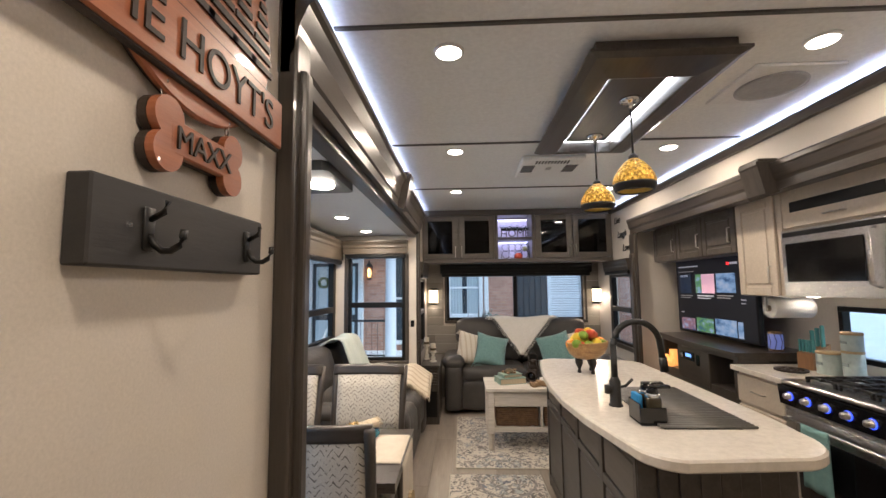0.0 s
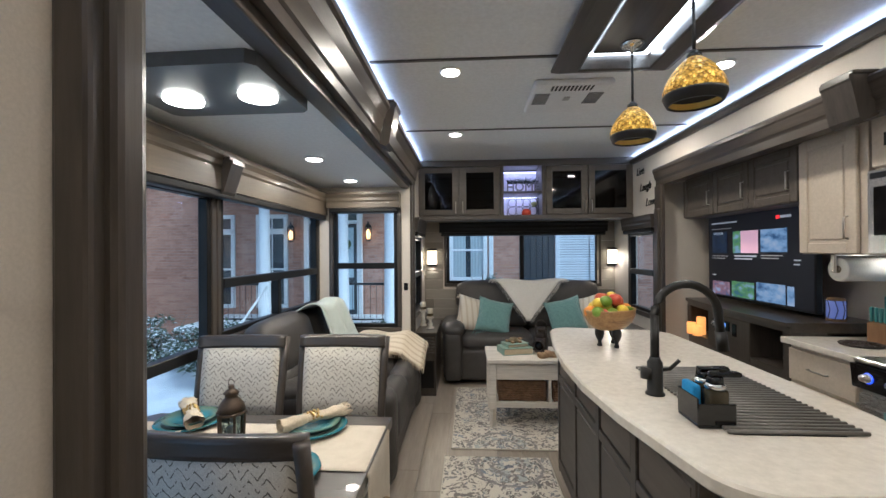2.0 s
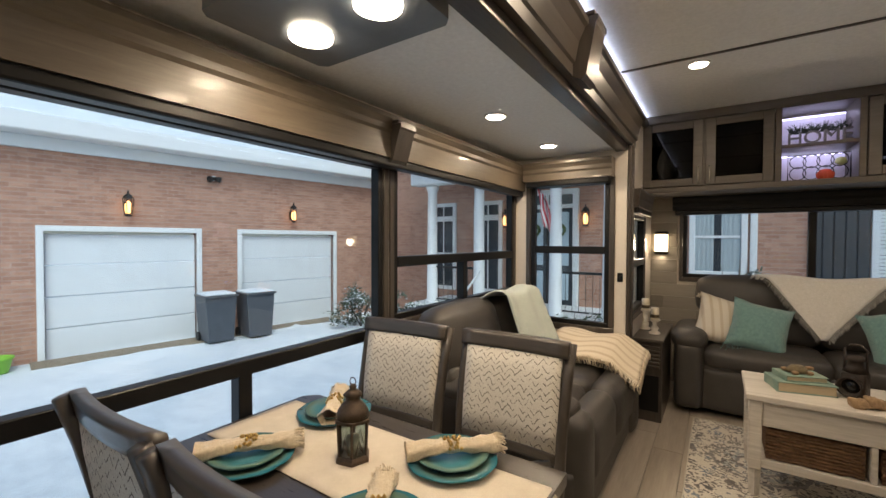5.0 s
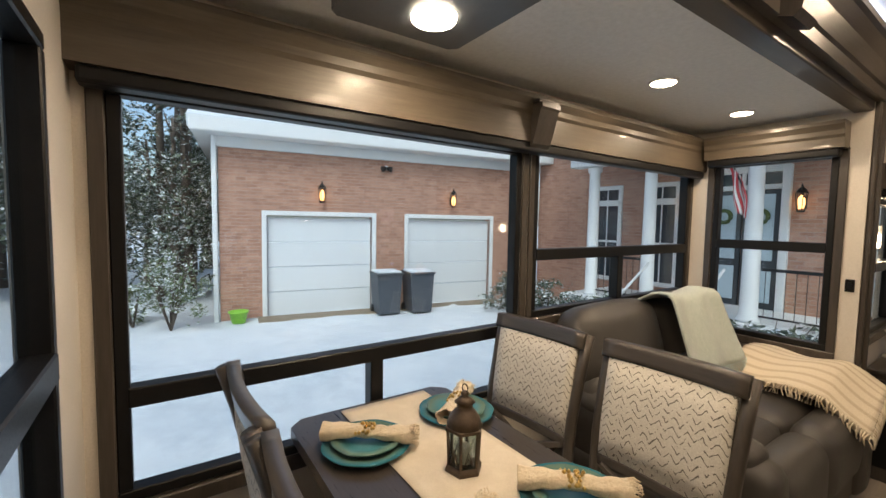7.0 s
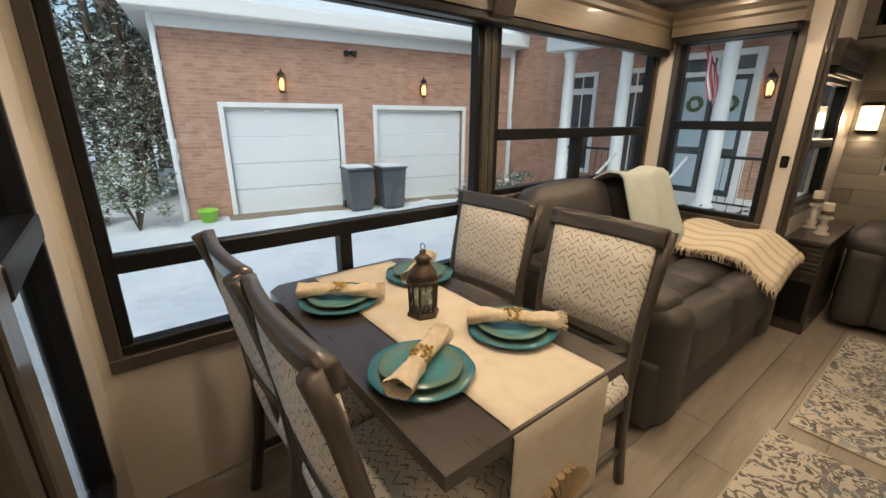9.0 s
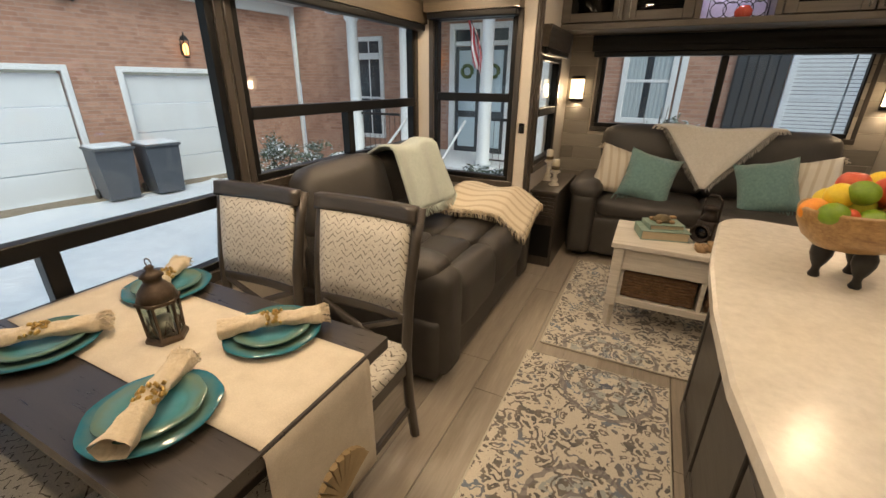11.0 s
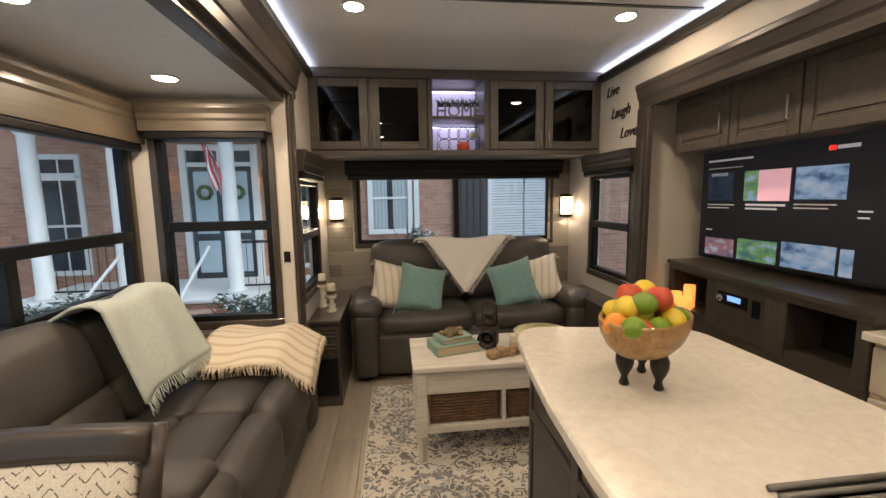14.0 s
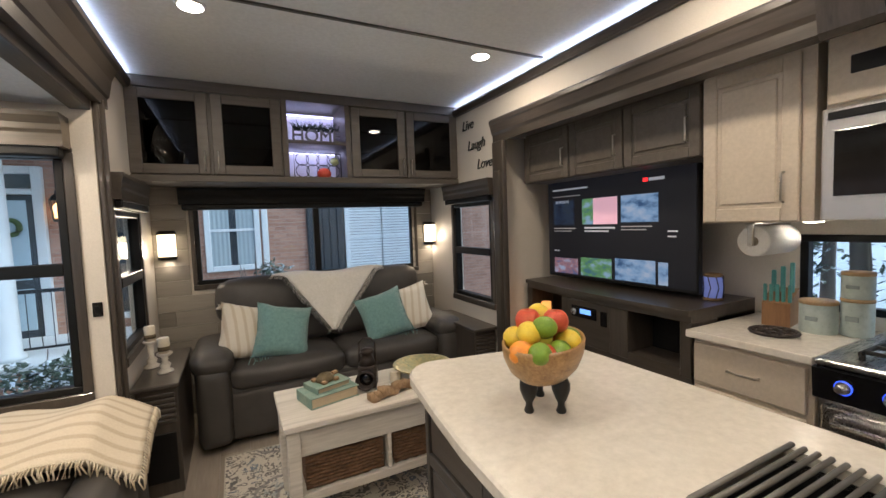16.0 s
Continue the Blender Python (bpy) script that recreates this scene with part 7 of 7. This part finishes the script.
def main_house():
    FY = 11.0
    t = thing("brick_house", (0, FY, GZ), "red brick house front with a white columned porch", "house")
    part(t, "wall", Shape().box(-8.1, 9.0, 0, 0.3, 0, 4.6, 0), brick)
    part(t, "porch_deck", Shape().box(-5.6, -0.9, -1.9, 0, 0, 0.62, 0.02), brick)
    part(t, "porch_edge", Shape().box(-5.6, -0.85, -1.95, -0.01, 0.62, 0.70, 0.02), house_white)
    part(t, "porch_beam", Shape().box(-5.6, -0.8, -1.75, -1.4, 3.5, 4.0, 0.02).box(-5.6, -0.8, -1.9, 0, 4.0, 4.1, 0.02), house_white)
    part(t, "porch_roof", Shape().profile([(-2.3, 4.1), (0.3, 5.0), (0.3, 4.85), (-2.2, 3.98)], 'x', -5.8, -0.6), snow)
    part(t, "roof", Shape().profile([(-0.4, 4.6), (5.0, 7.4), (5.0, 7.2), (-0.3, 4.5)], 'x', -8.4, 9.4), snow)
    for x in (-5.12, -3.85, -2.12, -1.1):
        part(t, "column", Shape().lathe([(0.17, 0.70), (0.17, 0.76), (0.13, 0.80), (0.11, 3.35), (0.15, 3.40), (0.15, 3.5)], (x, -1.5, 0), 18), house_white, True)
    for x0, x1 in ((-5.0, -3.95), (-1.98, -1.2)):
        r = Shape()
        r.box(x0, x1, -1.52, -1.48, 1.55, 1.60, 0.005).box(x0, x1, -1.515, -1.485, 0.80, 0.83, 0.004)
        k = int((x1 - x0) / 0.13)
        for i in range(k):
            r.box(x0 + (i + 0.5) * (x1 - x0) / k - 0.004, x0 + (i + 0.5) * (x1 - x0) / k + 0.004, -1.504, -1.496, 0.83, 1.55, 0)
        part(t, "railing", r, black_metal)
    for k in range(3):
        part(t, "step", Shape().box(-3.6, -2.3, -2.2 - 0.3 * k, -1.9 - 0.3 * k, 0, 0.52 - 0.17 * k, 0.015), brick)
    for x in (-3.6, -2.35):
        part(t, "handrail", Shape().tube([(x, -1.9, 1.55), (x, -2.9, 0.95), (x, -2.95, 0.4)], 0.025, 6), house_white, True)
    # double front doors under a transom
    part(t, "door_frame", Shape().box(-3.55, -3.42, -0.10, 0.01, 0.7, 3.40, 0.01).box(-2.20, -2.07, -0.10, 0.01, 0.7, 3.40, 0.01).box(-3.42, -2.20, -0.10, 0.01, 3.28, 3.40, 0.01).box(-3.42, -2.20, -0.09, 0.01, 2.96, 3.05, 0.01).box(-2.84, -2.78, -0.08, 0.01, 3.05, 3.28, 0.008), house_white)
    part(t, "transom", Shape().box(-3.42, -2.84, -0.02, 0.004, 3.05, 3.28, 0).box(-2.78, -2.20, -0.02, 0.004, 3.05, 3.28, 0), house_glass)
    door_blue = surface("pale_blue_door", (0.45, 0.56, 0.62), (0.52, 0.63, 0.68), 0.4)
    wreath_green = surface("wreath_green", (0.05, 0.09, 0.03), (0.12, 0.16, 0.06), 0.9, 0, (30, 30, 30), 4, 0.8)
    for a in (-3.41, -2.80):
        d = part(t, "front_door", Shape().box(a, a + 0.59, -0.05, 0.005, 0.7, 2.95, 0.01), shutter_mat)
        part(d, "panel", Shape().box(a + 0.09, a + 0.51, -0.062, -0.045, 1.62, 2.87, 0.012).box(a + 0.09, a + 0.51, -0.062, -0.045, 0.82, 1.48, 0.012), door_blue)
        part(d, "wreath", Shape().tube([(a + 0.30 + 0.12 * math.cos(k * math.pi / 8), -0.085, 2.45 + 0.12 * math.sin(k * math.pi / 8)) for k in range(17)], 0.04, 6), wreath_green)
    for x in (-5.78, -4.40):
        sash_window(t, x, 0.95, 2.72, 0.62)
        sash_window(t, x, 2.86, 3.12, 0.62)
    sash_window(t, -0.95, 0.95, 3.1, 0.62)
    sash_window(t, 0.565, 1.62, 2.95, 0.74, muntin=False, curtains=True)
    part(t, "white_board", Shape().box(1.07, 1.18, -0.06, 0.0, 0, 4.2, 0.01), house_white)
    sash_window(t, 3.50, 1.2, 2.9, 1.44, True)
    sh = Shape().box(1.91, 2.66, -0.05, -0.005, 1.1, 3.05, 0.006)
    for k in range(5):
        sh.box(1.925 + 0.146 * k, 2.06 + 0.146 * k, -0.07, -0.048, 1.1, 3.05, 0.008)
    part(t, "shutter", sh, shutter_mat)
    wall_lantern((-1.90, FY, 1.88), 0)
    wall_lantern((-3.86, FY, 1.88), 0)
    fl = thing("striped_flag", (-2.27, FY - 1.62, 1.62), "red and white striped flag hung from the porch column", "flag")
    part(fl, "pole", Shape().tube([(0.19, 0.10, 0.0), (-0.18, -0.02, 0.92)], 0.012, 6), shutter_mat, True)
    red, white = surface("flag_red", (0.45, 0.04, 0.05), (0.55, 0.06, 0.07), 0.8), surface("flag_white", (0.7, 0.7, 0.7), (0.76, 0.76, 0.76), 0.8)
    for i in range(9):
        def strip(u, v, i=i):
            s = (i + u) / 9
            return (-0.20 + 0.22 * s + 0.13 * v * (1 - 0.5 * s) + 0.02 * math.sin(5 * s + 6 * v), -0.03 + 0.10 * s + 0.05 * math.sin(11 * s + 2 * v), 0.86 - 0.30 * s - 0.78 * v * (1 - 0.22 * s))
        part(fl, "stripe", Shape().sheet(strip, 2, 10, 0.004), red if i % 2 == 0 else white, True)


main_house()


def snowy_leaf(name, c0, c1, cover):
    m, n, l, b = nodes_of(name)
    col = ramp(n, l, noise_tex(n, l, coords(n, l), 3.0, 3), [(0.3, c0), (0.7, c1)])
    f = noise_tex(n, l, coords(n, l), 14.0, 2)
    white = ramp(n, l, f, [(cover, (0, 0, 0)), (cover + 0.04, (1, 1, 1))])
    l.new(mixed(n, l, white, col, (0.75, 0.79, 0.83)), b.inputs["Base Color"])
    b.inputs["Roughness"].default_value = 0.8
    return m


leaf_mat = snowy_leaf("snow_dusted_leaves", (0.05, 0.07, 0.045), (0.12, 0.15, 0.10), 0.55)
pine_mat = snowy_leaf("snow_dusted_pine", (0.05, 0.06, 0.045), (0.11, 0.12, 0.085), 0.56)
bark = surface("grey_bark", (0.09, 0.07, 0.055), (0.16, 0.13, 0.105), 0.9, 0, (6, 6, 1), 6, 0.6)


def leaves(centre, spread, count, size, rnd, squash=1.0):
    b = bmesh.new()
    clumps = [Vector((rnd.gauss(0, 0.5) * spread[0], rnd.gauss(0, 0.5) * spread[1], rnd.gauss(0, 0.45) * spread[2])) for _ in range(max(6, count // 60))]
    for _ in range(count):
        c = rnd.choice(clumps)
        p = Vector(centre) + c + Vector((rnd.gauss(0, 0.14) * spread[0], rnd.gauss(0, 0.14) * spread[1], rnd.gauss(0, 0.12) * spread[2]))
        a = Vector((rnd.uniform(-1, 1), rnd.uniform(-1, 1), rnd.uniform(-0.5, 0.5))).normalized() * size * rnd.uniform(0.6, 1.4)
        w = a.cross(Vector((rnd.uniform(-1, 1), rnd.uniform(-1, 1), 1))).normalized() * size * 0.4
        vs = [b.verts.new(p - a), b.verts.new(p + w), b.verts.new(p + a), b.verts.new(p - w)]
        b.faces.new(vs)
    return Shape().take(b)


def tree(x, y, h, crown_h, width, count, seed, label, size=0.16, mat=None):
    rnd = random.Random(seed)
    t = thing("tree", (x, y, GZ), label, "tree", "trees behind the garage")
    lean = rnd.uniform(-0.3, 0.3)
    pts = [(lean * (i / 6) ** 2 + rnd.uniform(-0.04, 0.04), rnd.uniform(-0.05, 0.05), h * i / 6) for i in range(7)]
    part(t, "trunk", Shape().tube(pts, 0.15, 7, taper=0.03), bark, True)
    limbs = Shape()
    for i in range(12):
        z = h * rnd.uniform(0.25, 0.95)
        a = rnd.uniform(0, 6.28)
        ln = width * rnd.uniform(0.4, 0.9) * (1.2 - z / h)
        limbs.tube([(0, 0, z), (ln * 0.5 * math.cos(a), ln * 0.5 * math.sin(a), z + 0.15), (ln * math.cos(a), ln * math.sin(a), z + rnd.uniform(0.0, 0.6))], 0.035, 5, taper=0.008)
    part(t, "limbs", limbs, bark, True)
    if count:
        part(t, "crown", leaves((0, 0, h - crown_h / 2), (width, width, crown_h / 2), count, size, rnd), mat or pine_mat, kind="stuff")


def shrub(x, y, r, h, count, seed, label, size=0.06, mat=None):
    rnd = random.Random(seed)
    t = thing("shrub", (x, y, GZ + 0.03), label, "shrub")
    st = Shape()
    for i in range(9):
        a = rnd.uniform(0, 6.28)
        st.tube([(0, 0, 0), (0.4 * r * math.cos(a), 0.4 * r * math.sin(a), h * 0.5), (0.8 * r * math.cos(a), 0.8 * r * math.sin(a), h * rnd.uniform(0.7, 1.0))], 0.02, 5, taper=0.005)
    part(t, "stems", st, bark, True)
    part(t, "foliage", leaves((0, 0, h * 0.55), (r, r, h * 0.5), count, size, rnd), mat or leaf_mat, kind="stuff")


rng = random.Random(3)
for i in range(26):
    tx, ty = -12.5 - rng.random() * 9, -6 + rng.random() * 9.5
    tall = rng.random() < 0.6
    if tall:
        tree(tx, ty, 9 + rng.random() * 4, 5, 1.3, 700, 40 + i, "tall bare-trunked pine dusted with snow")
    else:
        tree(tx, ty, 4.5 + rng.random() * 2, 4.5, 1.5, 1500, 40 + i, "leafy evergreen tree dusted with snow", 0.13, leaf_mat)
for i, (tx, ty) in enumerate(((-12.0, 1.9), (-12.6, 0.6), (-13.2, 2.2), (-12.9, -0.8))):
    tree(tx, ty, 4.8 + 0.5 * i, 4.6, 1.3, 1300, 90 + i, "leafy evergreen tree dusted with snow", 0.12, leaf_mat)
bright_leaf = snowy_leaf("pale_green_shrub_leaves", (0.10, 0.14, 0.06), (0.20, 0.25, 0.13), 0.52)
shrub(-9.0, 1.72, 0.6, 1.6, 1000, 1, "loose green shrub dusted with snow", 0.06, bright_leaf)
shrub(-9.6, 1.1, 0.6, 1.2, 900, 2, "loose green shrub dusted with snow", 0.06, bright_leaf)
shrub(-6.9, 8.9, 0.6, 1.0, 1200, 3, "rounded snow dusted shrub")
for i, (x, y, r, h) in enumerate(((-5.6, 8.7, 1.0, 0.9), (-4.4, 8.6, 0.9, 0.8), (-1.5, 8.4, 0.8, 0.9), (-3.9, 8.0, 0.8, 0.8), (-2.5, 7.6, 0.7, 0.8), (-1.0, 7.7, 0.8, 0.9), (0.9, 9.9, 0.4, 1.9))):
    shrub(x, y, r, h, 1300, 10 + i, "low leafy shrub dusted with snow", 0.07)
for i in range(9):
    tree(7.5 + rng.random() * 3, -2 + i * 1.1, 5.5, 5.2, 1.4, 1100, 180 + i, "leafy evergreen tree dusted with snow", 0.13, leaf_mat)
for i in range(10):
    tree(6 + rng.random() * 9, -3 + i * 1.6, 6 + rng.random() * 3, 5, 1.6, 500, 140 + i, "bare winter tree dusted with snow")


# ---- floor planks and wall planks ----
def planks():
    random.seed(5)
    meshes = {}
    w = 0.18
    x = -0.86
    while x < 2.5:
        y = -1.55 - random.random() * 1.1
        while y < 6.1:
            ln = 1.22
            a, c = max(y, -1.55), min(y + ln, 6.1)
            if c - a > 0.05 and not (x + w < 0.0 and (c < 1.4 or a > 4.78)):
                if x + w / 2 < 0:
                    a, c = max(a, 1.37), min(c, 4.77)
                key = round(c - a, 2)
                if c - a > 0.05:
                    if key not in meshes:
                        meshes[key] = Shape().box(0.0012, w - 0.0012, 0.0012, key - 0.0012, -0.012, 0.0, 0.0015).mesh("plank", plank_mat)
                    ob = new("plank", meshes[key])
                    ob.parent = floor
                    ob.location = (x, a, 0)
            y += ln
        x += w


planks()


def shiplap():
    random.seed(9)
    rows = 15
    h = 1.83 / rows
    for r in range(rows):
        z = r * h
        x = 0.001 - random.random() * 0.7
        while x < 2.4:
            a, c = max(x, 0.002), min(x + 0.75, 2.403)
            x += 0.75
            segs = [(a, c)]
            if z + h > 1.02 and z < 1.66:
                segs = [(a, min(c, 0.24)), (max(a, 2.18), c)]
            for s0, s1 in segs:
                if s1 - s0 > 0.03:
                    me = Shape().box(0, s1 - s0 - 0.002, -0.010, -0.001, 0.001, h - 0.002, 0.002).mesh("wall_plank", ship_mat)
                    ob = new("wall_plank", me)
                    ob.parent = rear_wall
                    ob.location = (s0, YR, z)


shiplap()
